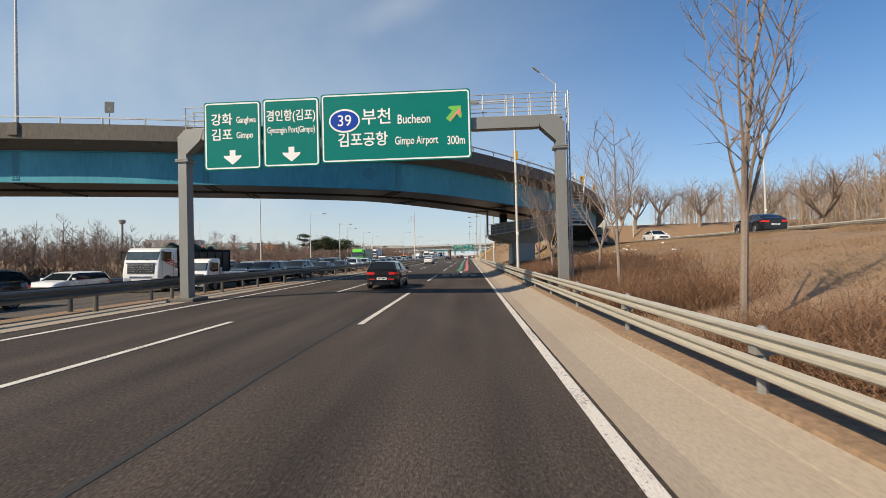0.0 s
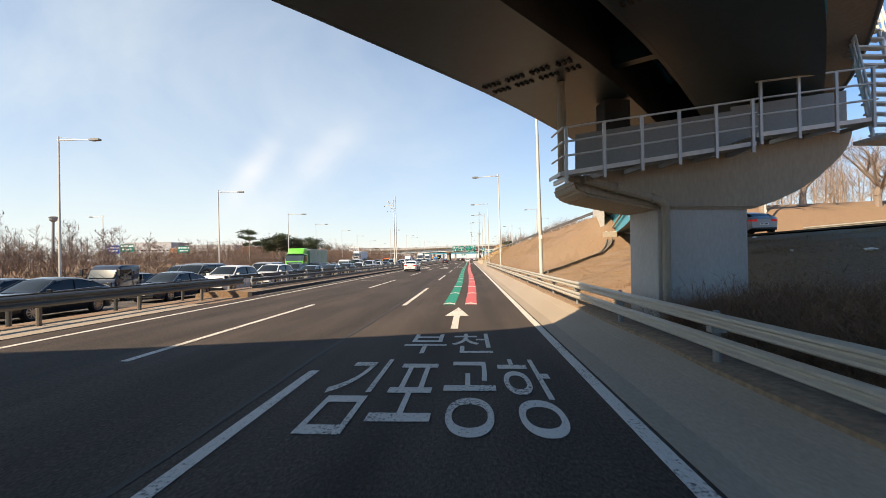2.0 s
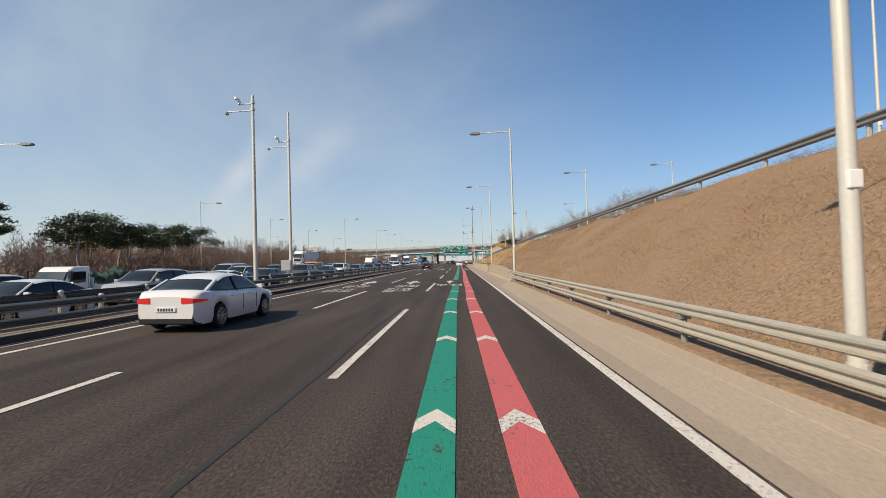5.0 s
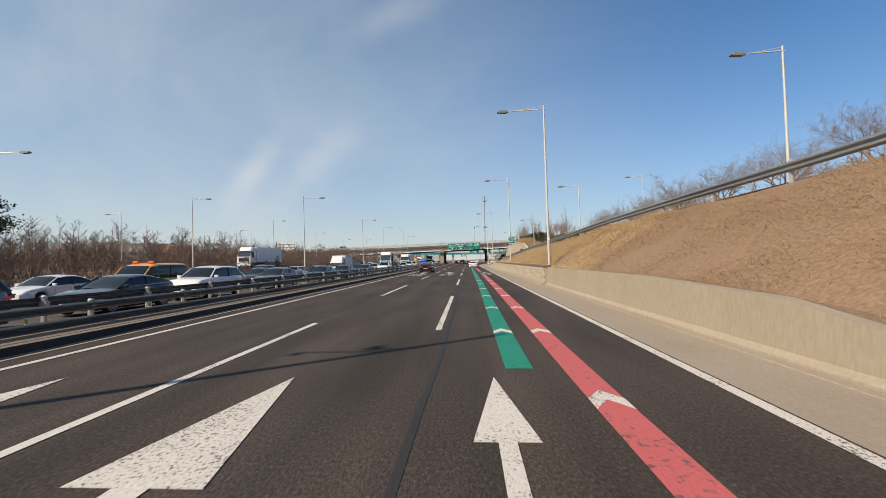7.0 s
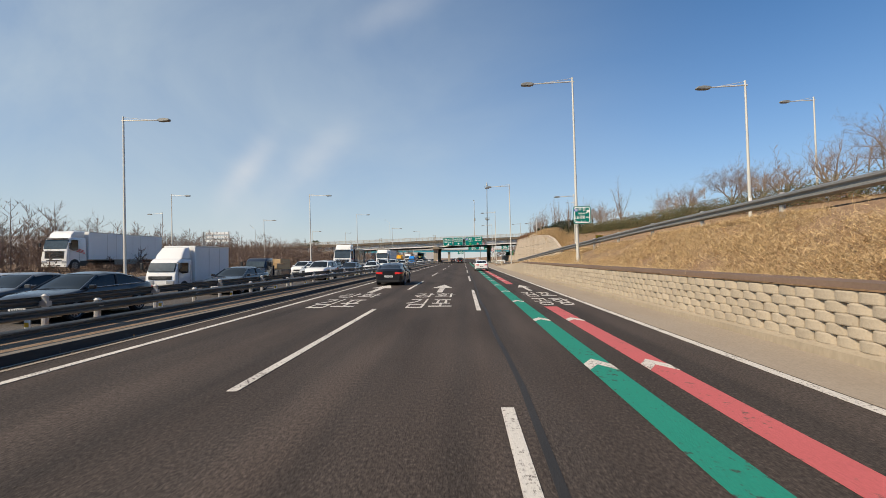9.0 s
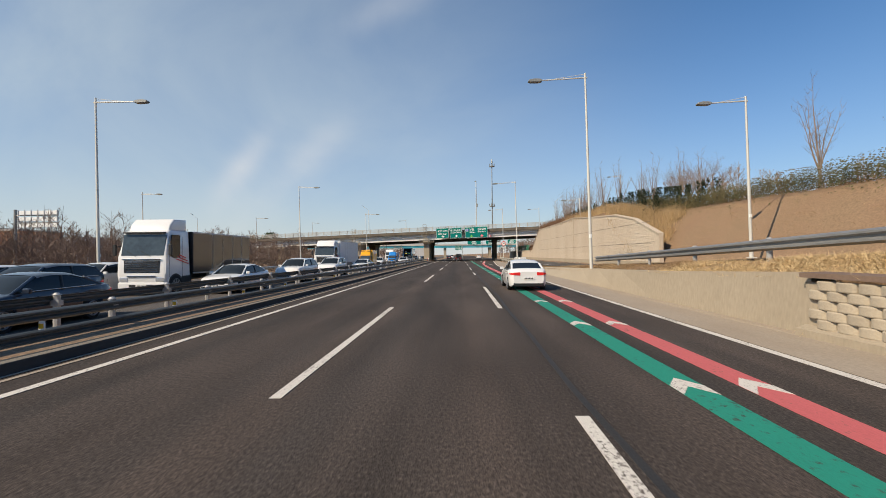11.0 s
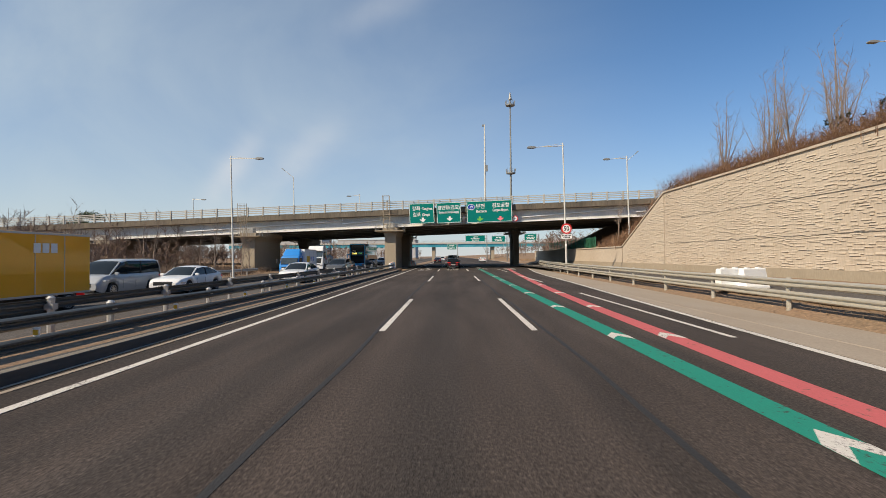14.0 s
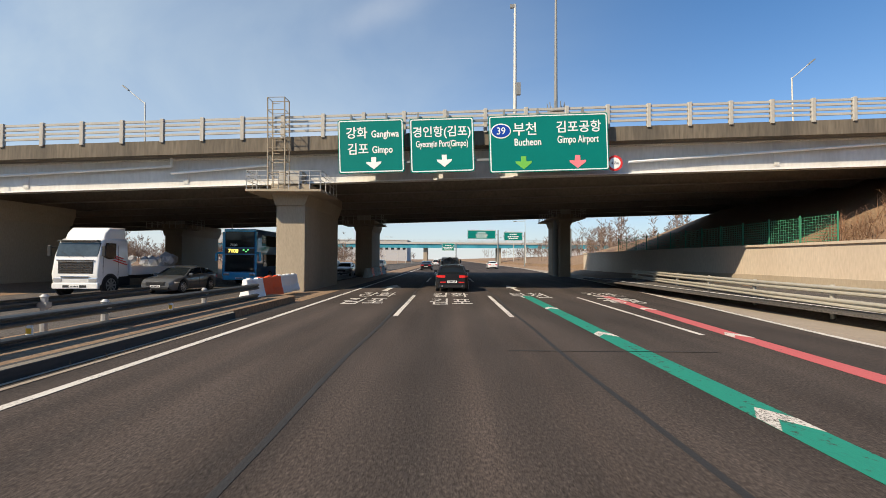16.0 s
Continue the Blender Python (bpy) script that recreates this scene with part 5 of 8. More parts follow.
# speed limit sign on a lamp post
limit = thing("speed_limit_sign", pose(8.92, 312.6, 4.28, 0, -LEAN, 0), "round red-rimmed speed limit sign above a small white plate", "road sign")
circle = [(0.5 * math.cos(a), 0.5 * math.sin(a)) for a in np.linspace(0, 2 * math.pi, 37)[:-1]]
part("disc", plate(circle, -0.03, 0.0), SIGN_RED, limit, "red rim")
part("face", plate([(0.74 * a, 0.74 * b) for a, b in circle], -0.036, -0.03), SIGN_WHITE, limit, "white face")
words("50", 0.62, BLACK, limit, pose(0, -0.038, 0, 90, 0, 0), bold=0.012, width=0.85)
part("plate", plate(rounded(1.0, 0.42, 0.03), -0.03, 0.0), SIGN_WHITE, limit, "white plate with small unreadable writing", pose(0, 0, -0.74))
bm = bmesh.new()
for z, n_ in ((-0.66, 7), (-0.82, 5)):
    for i in range(n_):
        box(bm, (i - (n_ - 1) / 2) * 0.13, -0.034, z, 0.09, 0.006, 0.11)
part("text_bar", bm, BLACK, limit)

# ---- second overpass, crossing level ----
B0, B1 = 333.6, 364.0


def bz(x):
    return 8.68 + 0.0345 * x


bridge = thing("overpass_bridge", Matrix(), "straight road overpass with white steel girders, concrete fascia and grey railing", "bridge")
bridge["kind"] = "structure"
TILT = math.degrees(math.atan(0.0345))
BM = pose(0, 0, 8.68, 0, -TILT, 0)
bm = bmesh.new()
box(bm, -12, (B0 + B1) / 2, -0.5, 160, B1 - B0, 0.5, BM)
part("deck", bm, CONCRETE_DARK, bridge, "stained concrete deck")
for y, s in ((B0, 1), (B1, -1)):
    bm = bmesh.new()
    sweep(bm, [Vector((x, y, bz(x))) for x in range(-92, 70, 4)], [(s * -0.2, -0.78), (s * 0.12, -0.72), (s * 0.12, 0.05), (s * -0.28, 0.05), (s * -0.28, -0.3)])
    part("fascia", bm, STAINED, bridge, "rain-stained brown concrete fascia")
    rail = thing("railing", Matrix(), "four-bar pale railing on posts", "")
    rail.parent = bridge
    for z in (0.36, 0.62, 0.88, 1.12):
        bm = bmesh.new()
        sweep(bm, [Vector((x, y - s * 0.1, bz(x) + z)) for x in range(-92, 70, 4)], [(-0.04, -0.06), (-0.04, 0.06), (0.04, 0.06), (0.04, -0.06)])
        part("bar", bm, CONCRETE_PALE, rail)
    bm = bmesh.new()
    box(bm, 0, 0, 0.6, 0.2, 0.2, 1.3, bevel=0.02)
    pm = mesh_of(bm, "post", CONCRETE_PALE)
    for i in range(70):
        x = -88 + i * 2.2
        part("post", pm, None, rail, m=Matrix.Translation((x, y - s * 0.1, bz(x))))
for i, y in enumerate((B0 + 0.9, B0 + 5.2, B0 + 9.5, B0 + 13.8, B0 + 19, B0 + 24, B1 - 0.9)):
    bm = bmesh.new()
    d0 = 1.6
    sweep(bm, [Vector((x, y, bz(x))) for x in np.linspace(-92, 66, 24)], [(-0.2, -0.75), (0.2, -0.75), (0.2, -0.8), (0.03, -0.82), (0.03, -0.75 - d0), (0.28, -0.77 - d0), (0.28, -0.8 - d0), (-0.28, -0.8 - d0), (-0.28, -0.77 - d0), (-0.03, -0.75 - d0), (-0.03, -0.82), (-0.2, -0.8)])
    # inner girders take the darker steel, which paints in their shade
    g = part("girder", bm, WHITE_STEEL if i == 0 else SHADED_STEEL, bridge, "white painted steel girder" if i == 0 else "dirty white steel girder darkened with painted shade")
    if i == 0:
        bm = bmesh.new()
        box(bm, 0, -0.04, -1.55, 0.3, 0.03, 1.2)
        for a in range(9):
            for c in (-0.09, 0.0, 0.09):
                box(bm, c, -0.062, -2.05 + a * 0.125, 0.04, 0.02, 0.04)
        sm = mesh_of(bm, "splice_plate", WHITE_STEEL)
        for x in (-38, -25.9, -16.8, 2.0, 16.3, 27.5):
            part("splice_plate", sm, None, g, m=Matrix.Translation((x, y - 0.03, bz(x))))
        bm = bmesh.new()
        sweep(bm, [Vector((x, y - 0.14, bz(x))) for x in np.linspace(-92, 66, 20)], [(-0.16, -2.40), (-0.16, -2.34), (0.16, -2.34), (0.16, -2.40)])
        part("flange", bm, SIGN_WHITE, g, "bright white lower flange")
        for x0, x1, z0, z1 in ((-40, -17.5, -1.75, -1.2), (-17.5, -12.0, -1.6, -1.3), (8.0, 22.5, -1.75, -1.15), (24, 38, -1.7, -1.1)):
            bm = bmesh.new()
            rod(bm, (x0, y - 0.3, bz(x0) + z0), (x1, y - 0.3, bz(x1) + z1), 0.07, 0.07, 8)
            rod(bm, (x1, y - 0.3, bz(x1) + z1), (x1, y - 0.3, bz(x1) - 0.7), 0.07, 0.07, 8)
            part("drain_pipe", bm, SIGN_WHITE, g, "sloping white drain pipe")
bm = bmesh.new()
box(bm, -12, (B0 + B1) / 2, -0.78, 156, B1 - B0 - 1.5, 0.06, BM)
part("soffit", bm, SHADED_STEEL, bridge, "underside darkened with painted shade")


def wall_pier(x, w, y0, y1, label):
    t = thing("bridge_pier", pose(x, y0, 0), label, "bridge pier", "overpass piers")
    t["kind"] = "structure"
    top = bz(x) - 2.45
    b = bmesh.new()
    box(b, 0, (y1 - y0) / 2, (top - 0.9) / 2 - 0.3, w, y1 - y0, top - 0.3, bevel=0.05)
    part("wall", b, CONCRETE, t, "stained concrete pier wall")
    b = bmesh.new()
    prism(b, [(-w / 2, top - 1.2), (-w / 2 - 0.25, top - 0.5), (-w / 2 - 0.25, top), (w / 2 + 0.25, top), (w / 2 + 0.25, top - 0.5), (w / 2, top - 1.2)], -0.15, y1 - y0 + 0.15, pose(0, 0, 0, 0, 0, 90) @ Matrix.Diagonal((1, -1, 1, 1)))
    part("cap", b, CONCRETE, t)
    b = bmesh.new()
    box(b, 0, 0.35, top + 0.3, w * 0.8, 1.0, 0.8, bevel=0.03)
    part("bearing_block", b, CONCRETE_PALE, t, "pale concrete bearing block")
    b = bmesh.new()
    box(b, 0, -0.7, top - 0.52, w + 2.4, 1.1, 0.12)
    box(b, -w / 2 - 0.75, 0.9, top - 0.52, 1.0, 2.4, 0.12)
    box(b, w / 2 + 0.75, 0.9, top - 0.52, 1.0, 2.4, 0.12)
    wk = part("walkway", b, CONCRETE, t, "inspection platform")
    b = bmesh.new()
    for xx in np.linspace(-w / 2 - 1.15, w / 2 + 1.15, 8):
        rod(b, (xx, -1.2, top - 0.5), (xx, -1.2, top + 0.5), 0.025, 0.025, 6)
    for s in (-1, 1):
        for yy in (-0.3, 0.6, 1.4, 2.05):
            rod(b, (s * (w / 2 + 1.2), yy, top - 0.5), (s * (w / 2 + 1.2), yy, top + 0.5), 0.025, 0.025, 6)
    for z in (0.0, 0.25, 0.5):
        rod(b, (-w / 2 - 1.2, -1.2, top + z), (w / 2 + 1.2, -1.2, top + z), 0.02, 0.02, 6)
        for s in (-1, 1):
            rod(b, (s * (w / 2 + 1.2), -1.2, top + z), (s * (w / 2 + 1.2), 2.1, top + z), 0.02, 0.02, 6)
    part("handrail", b, GALV, wk)
    return t


wall_pier(-10.65, 1.6, 333.9, 341.5, "stained concrete wall pier in the median with a railed platform")
wall_pier(-10.9, 1.75, 357.4, 363.0, "stained concrete wall pier in the median")
wall_pier(-30.0, 1.75, 331.9, 341.5, "stained concrete wall pier beyond the oncoming lanes")
wall_pier(-30.0, 1.75, 355.5, 363.0, "stained concrete wall pier beyond the oncoming lanes")
wall_pier(10.3, 1.1, 357.2, 359.0, "concrete wall pier between carriageway and exit ramp")
wall_pier(10.4, 1.1, 361.2, 363.4, "concrete wall pier between carriageway and exit ramp")
wall_pier(-52, 1.75, 333.9, 351, "stained concrete wall pier below the far span")
# side slopes under the ends
bm = bmesh.new()
prism(bm, [(26, 1.8), (38, 8.6), (70, 9.2), (70, 0), (26, 0)], -(B1 + 1), -(B0 + 0.6), pose(0, 0, 0, 0, 0, -90) @ Matrix.Diagonal((1, 1, 1, 1)))
solid("abutment_slope", bm, CONCRETE_DARK, "stone-faced slope below the overpass end", "slope", "structure")


def cage_ladder(x, y, z0, z1):
    t = thing("cage_ladder", pose(x, y, 0, 0, -1.0, 0), "rusty steel ladder tower from the pier to the bridge deck", "ladder", "ladder towers")
    b = bmesh.new()
    for dx in (-0.45, 0.45):
        for dy in (-0.35, 0.35):
            rod(b, (dx, dy, z0), (dx, dy, z1), 0.035, 0.035, 6)
    part("upright", b, CONCRETE, t, "weathered uprights")
    b = bmesh.new()
    n = int((z1 - z0) / 0.32)
    for i in range(n + 1):
        z = z0 + (z1 - z0) * i / n
        if i % 2 == 0:
            for dy in (-0.35, 0.35):
                rod(b, (-0.45, dy, z), (0.45, dy, z), 0.02, 0.02, 5)
            for dx in (-0.45, 0.45):
                rod(b, (dx, -0.35, z), (dx, 0.35, z), 0.02, 0.02, 5)
        rod(b, (-0.2, -0.35, z), (0.2, -0.35, z), 0.015, 0.015, 5)
    part("rung", b, CONCRETE, t)


cage_ladder(-10.9, 333.0, 5.6, 10.25)
cage_ladder(-30.5, 331.4, 4.9, 9.2)
# signs hung on the bridge
frame_ = thing("sign_gantry", pose(0, 333.0, 8.68, 0, -TILT, 0), "steel frame with green direction signs fixed to the bridge face", "sign gantry")
bm = bmesh.new()
for x in (-7.2, -5.3, -3.6, -2.0, 1.0, 2.8, 5.2):
    box(bm, x, 0.25, -0.4, 0.08, 0.3, 2.9)
for z in (-1.6, 0.5):
    box(bm, -0.8, 0.12, z, 14.2, 0.08, 0.12)
part("frame", bm, GREY_STEEL, frame_)
road_sign(pose(-6.13, 0, -0.72), 3.5, 2.86, "green direction panel with a white arrow", [("강화", -0.75, 0.68, 0.66, 0.008, 0.95), ("Ganghwa", 0.76, 0.62, 0.52, 0.009, 0.76), ("김포", -0.70, -0.18, 0.66, 0.008, 0.95), ("Gimpo", 0.60, -0.22, 0.52, 0.009, 0.76), ("down", 0.12, -0.92, 1.3, SIGN_WHITE)], parent=frame_, name="sign_panel")
road_sign(pose(-2.36, 0, -0.78), 3.4, 2.9, "green direction panel with a white arrow", [("경인항(김포)", 0, 0.68, 0.62, 0.008, 0.96), ("Gyeongin Port(Gimpo)", 0, 0.06, 0.48, 0.008, 0.62), ("down", 0.1, -0.85, 1.3, SIGN_WHITE)], parent=frame_, name="sign_panel")
road_sign(pose(3.28, 0, -0.84), 6.3, 3.05, "wide green direction panel with a green and a red arrow", [("oval", -2.5, 0.70, 0.80), ("부천", -1.22, 0.72, 0.74, 0.008, 0.96), ("Bucheon", -1.10, 0.06, 0.54, 0.009, 0.76), ("김포공항", 1.6, 0.78, 0.68, 0.008, 0.96), ("Gimpo Airport", 1.55, 0.14, 0.54, 0.009, 0.66), ("down", -1.35, -1.02, 1.4, SIGN_LIME), ("down", 1.5, -1.05, 1.4, SIGN_PINK)], parent=frame_, name="sign_panel")
hl = thing("height_limit_sign", pose(6.9, 333.3, 6.95), "round red and white height limit sign on the girder", "road sign")
part("disc", plate([(0.42 / 0.5 * a, 0.42 / 0.5 * b) for a, b in circle], -0.03, 0.0), SIGN_RED, hl)
part("face", plate([(0.3 / 0.5 * a, 0.3 / 0.5 * b) for a, b in circle], -0.036, -0.03), SIGN_WHITE, hl)
words("4.7m", 0.2, BLACK, hl, pose(0, -0.038, 0, 90, 0, 0), bold=0.004)
# lamps and masts on and behind the bridge
deck_lamp = thing("street_lamp", Matrix(), "white street lamp with a rising arm on the bridge deck", "street lamp", "street lamps")
b = bmesh.new()
rod(b, (0, 0, 0), (0, 0, 8.6), 0.10, 0.06, 12)
part("pole", b, POLE, deck_lamp, smooth=True)
b = bmesh.new()
rod(b, (0, 0, 8.5), (-1.5, 0, 9.75), 0.045, 0.04, 8)
part("arm", b, POLE, deck_lamp, smooth=True)
b = bmesh.new()
box(b, 0, 0, 0, 0.75, 0.26, 0.11, pose(-1.8, 0, 10.0, 0, 40, 0), 0.03)
part("luminaire", b, GREY_STEEL, deck_lamp, "dark flat luminaire")
put_lamps(deck_lamp, [(-30.2, 351.2, bz(-30.2), 0), (29.0, 350.2, bz(29), 180), (-86, 351, bz(-86), 0), (58, 350, bz(58), 180)])
short_lamp = lamp_post(5.6, 1.7, "short street lamp on the bridge deck")
put_lamps(short_lamp, [(-48.5, 351.2, bz(-48.5), 180), (-18.3, 351.2, bz(-18.3) - 0.6, 0)])
for x, y, z0, h, nm in ((9.6, 358.5, 0.0, 32.1, "tall"), (4.0, 350.3, bz(4.0), 16.2, "plain")):
    t = thing("mast", pose(x, y, z0), "tall grey steel mast with a platform" if nm == "tall" else "tall white steel mast", "mast")
    b = bmesh.new()
    rod(b, (0, 0, 0), (0, 0, h), *((0.28, 0.12) if nm == "tall" else (0.2, 0.11)), 12)
    part("pole", b, GREY_STEEL if nm == "tall" else POLE, t)
    b = bmesh.new()
    if nm == "tall":
        for z in (h - 1.2, h * 0.55):
            rod(b, (0, 0, z), (0, 0, z + 0.2), 0.9, 0.9, 12)
            for a in range(10):
                rod(b, (0.85 * math.cos(a * 0.628), 0.85 * math.sin(a * 0.628), z), (0.95 * math.cos(a * 0.628), 0.95 * math.sin(a * 0.628), z + 1.0), 0.05, 0.05, 5)
        rod(b, (0, 0, h), (0, 0, h + 1.4), 0.35, 0.1, 8)
    else:
        box(b, 0.25, 0, h * 0.52, 0.5, 0.3, 1.1)
        box(b, -0.2, 0, h - 0.2, 0.5, 0.2, 0.3)
    part("platform", b, GREY_STEEL, t)


# ---- vehicles ----
def arch(cy, cz, r, z0, n=9):
    a0 = math.asin(max(-1, min(1, (z0 - cz) / r)))
    return [(cy + r * math.cos(a), cz + r * math.sin(a)) for a in np.linspace(a0, math.pi - a0, n)]


def loft(poly, hw, bevel=0.05):
    """A body from a side outline of (along, up) corners and a half width for each."""
    b = bmesh.new()
    L = [b.verts.new((-hw(y, z), y, z)) for y, z in poly]
    R = [b.verts.new((hw(y, z), y, z)) for y, z in poly]
    n = len(poly)
    for i in range(n):
        b.faces.new((L[i], L[(i + 1) % n], R[(i + 1) % n], R[i]))
    fl, fr = b.faces.new(L[::-1]), b.faces.new(R)
    if bevel:
        bmesh.ops.bevel(b, geom=list(fl.edges) + list(fr.edges), offset=bevel, segments=3, affect="EDGES", profile=0.55, clamp_overlap=True)
    bmesh.ops.triangulate(b, faces=[f for f in b.faces if len(f.verts) > 4])
    return b


def wheel_part(parent, x, y, r, w, rims=RIM, spokes=9):
    t = part("wheel", (lambda b: (rod(b, (-w / 2, 0, 0), (w / 2, 0, 0), r * 0.62, r * 0.62, 18), b)[1])(bmesh.new()), BLACK, parent, "", pose(x, y, r))
    b = bmesh.new()
    prof_ = [(r * 0.66, -w / 2), (r * 0.94, -w / 2), (r, -w * 0.36), (r, w * 0.36), (r * 0.94, w / 2), (r * 0.66, w / 2)]
    rings = []
    for i in range(22):
        a = 2 * math.pi * i / 22
        rings.append([b.verts.new((u, q * math.cos(a), q * math.sin(a))) for q, u in prof_])
    for i in range(22):
        p, q = rings[i], rings[(i + 1) % 22]
        for j in range(6):
            b.faces.new((p[j], q[j], q[(j + 1) % 6], p[(j + 1) % 6]))
    part("tyre", b, TYRE, t, smooth=True)
    b = bmesh.new()
    s = 1 if x > 0 else -1
    for i in range(spokes):
        a = 2 * math.pi * i / spokes
        m = Matrix.Rotation(a, 4, "X")
        box(b, s * (w / 2 - 0.01), 0, r * 0.36, 0.03, r * (0.13 if spokes > 8 else 0.17), r * 0.62, m)
    rod(b, (s * (w / 2 - 0.03), 0, 0), (s * (w / 2 + 0.012), 0, 0), r * 0.16, r * 0.14, 12)
    for i in range(18):
        a, c = 2 * math.pi * i / 18, 2 * math.pi * (i + 1) / 18
        rod(b, (s * w / 2, r * 0.66 * math.cos(a), r * 0.66 * math.sin(a)), (s * w / 2, r * 0.66 * math.cos(c), r * 0.66 * math.sin(c)), 0.018, 0.018, 5)
    part("rim", b, rims, t)
    return t


def bars(parent, x, y, z, front, n=6):
    """A number plate, its characters as plain bars."""
    s = 1 if front else -1
    p = part("plate", (lambda b: (box(b, 0, 0, 0, 0.52, 0.02, 0.12, bevel=0.004), b)[1])(bmesh.new()), PLATE_WHITE, parent, "number plate", pose(x, y, z))
    b = bmesh.new()
    for i in range(n):
        box(b, (i - (n - 1) / 2) * 0.07, s * 0.0125, 0, 0.042, 0.006, 0.07)
    part("plate_bar", b, BLACK, p)


SHAPES = {
    "sedan": dict(L=4.8, W=1.84, wb=(1.42, -1.40), r=0.33, top=[(2.40, 0.52), (2.33, 0.70), (2.05, 0.82), (1.05, 0.96), (-1.55, 1.02), (-2.10, 1.06), (-2.34, 1.0), (-2.40, 0.80), (-2.38, 0.45)],
                  roof=[(1.12, 0.94), (0.30, 1.38), (-0.25, 1.45), (-0.85, 1.42), (-1.30, 1.30), (-1.95, 1.03)]),
    "fast": dict(L=4.9, W=1.88, wb=(1.48, -1.42), r=0.35, top=[(2.45, 0.50), (2.38, 0.68), (2.10, 0.80), (1.05, 0.95), (-1.55, 1.03), (-2.20, 1.10), (-2.42, 1.02), (-2.45, 0.80), (-2.42, 0.45)],
                 roof=[(1.15, 0.93), (0.25, 1.34), (-0.25, 1.42), (-0.80, 1.41), (-1.45, 1.27), (-2.15, 1.06)]),
    "suv": dict(L=4.7, W=1.90, wb=(1.42, -1.36), r=0.37, top=[(2.34, 0.55), (2.30, 0.90), (2.10, 1.03), (1.10, 1.14), (-1.9, 1.18), (-2.26, 1.16), (-2.34, 0.95), (-2.36, 0.50)],
                roof=[(1.22, 1.10), (0.42, 1.60), (-0.2, 1.69), (-1.5, 1.66), (-1.95, 1.58), (-2.28, 1.14)]),
    "hatch": dict(L=4.25, W=1.80, wb=(1.36, -1.30), r=0.33, top=[(2.10, 0.52), (2.06, 0.74), (1.82, 0.90), (1.05, 0.99), (-1.65, 1.02), (-2.06, 1.00), (-2.12, 0.82), (-2.11, 0.42)],
                  roof=[(1.10, 0.98), (0.55, 1.37), (0.2, 1.43), (-1.5, 1.42), (-1.80, 1.38), (-2.03, 1.00)]),
    "van": dict(L=5.1, W=1.95, wb=(1.62, -1.50), r=0.35, top=[(2.54, 0.55), (2.48, 0.90), (2.25, 1.05), (1.55, 1.15), (-2.2, 1.18), (-2.5, 1.16), (-2.54, 0.95), (-2.54, 0.45)],
                roof=[(1.75, 1.10), (0.95, 1.78), (0.4, 1.92), (-2.1, 1.92), (-2.36, 1.85), (-2.50, 1.15)]),
}


def skin(rings, closed_ends=True):
    """A mesh through cross-sections that all have the same number of points."""
    b = bmesh.new()
    vs = [[b.verts.new(p) for p in r] for r in rings]
    for p, q in zip(vs, vs[1:]):
        for j in range(len(p) - 1):
            b.faces.new((p[j], q[j], q[j + 1], p[j + 1]))
    if closed_ends:
        b.faces.new(vs[0][::-1]), b.faces.new(vs[-1])
    bmesh.ops.recalc_face_normals(b, faces=b.faces)
    return b


def softened(pts, ys, reach=0.16):
    """Heights of an outline of (along, up) corners at ys, with its corners rounded."""
    q = sorted(pts)
    px, pz = [p[0] for p in q], [p[1] for p in q]
    return sum(np.interp(np.array(ys) + d * reach, px, pz) for d in (-1, -0.5, 0, 0.5, 1)) / 5


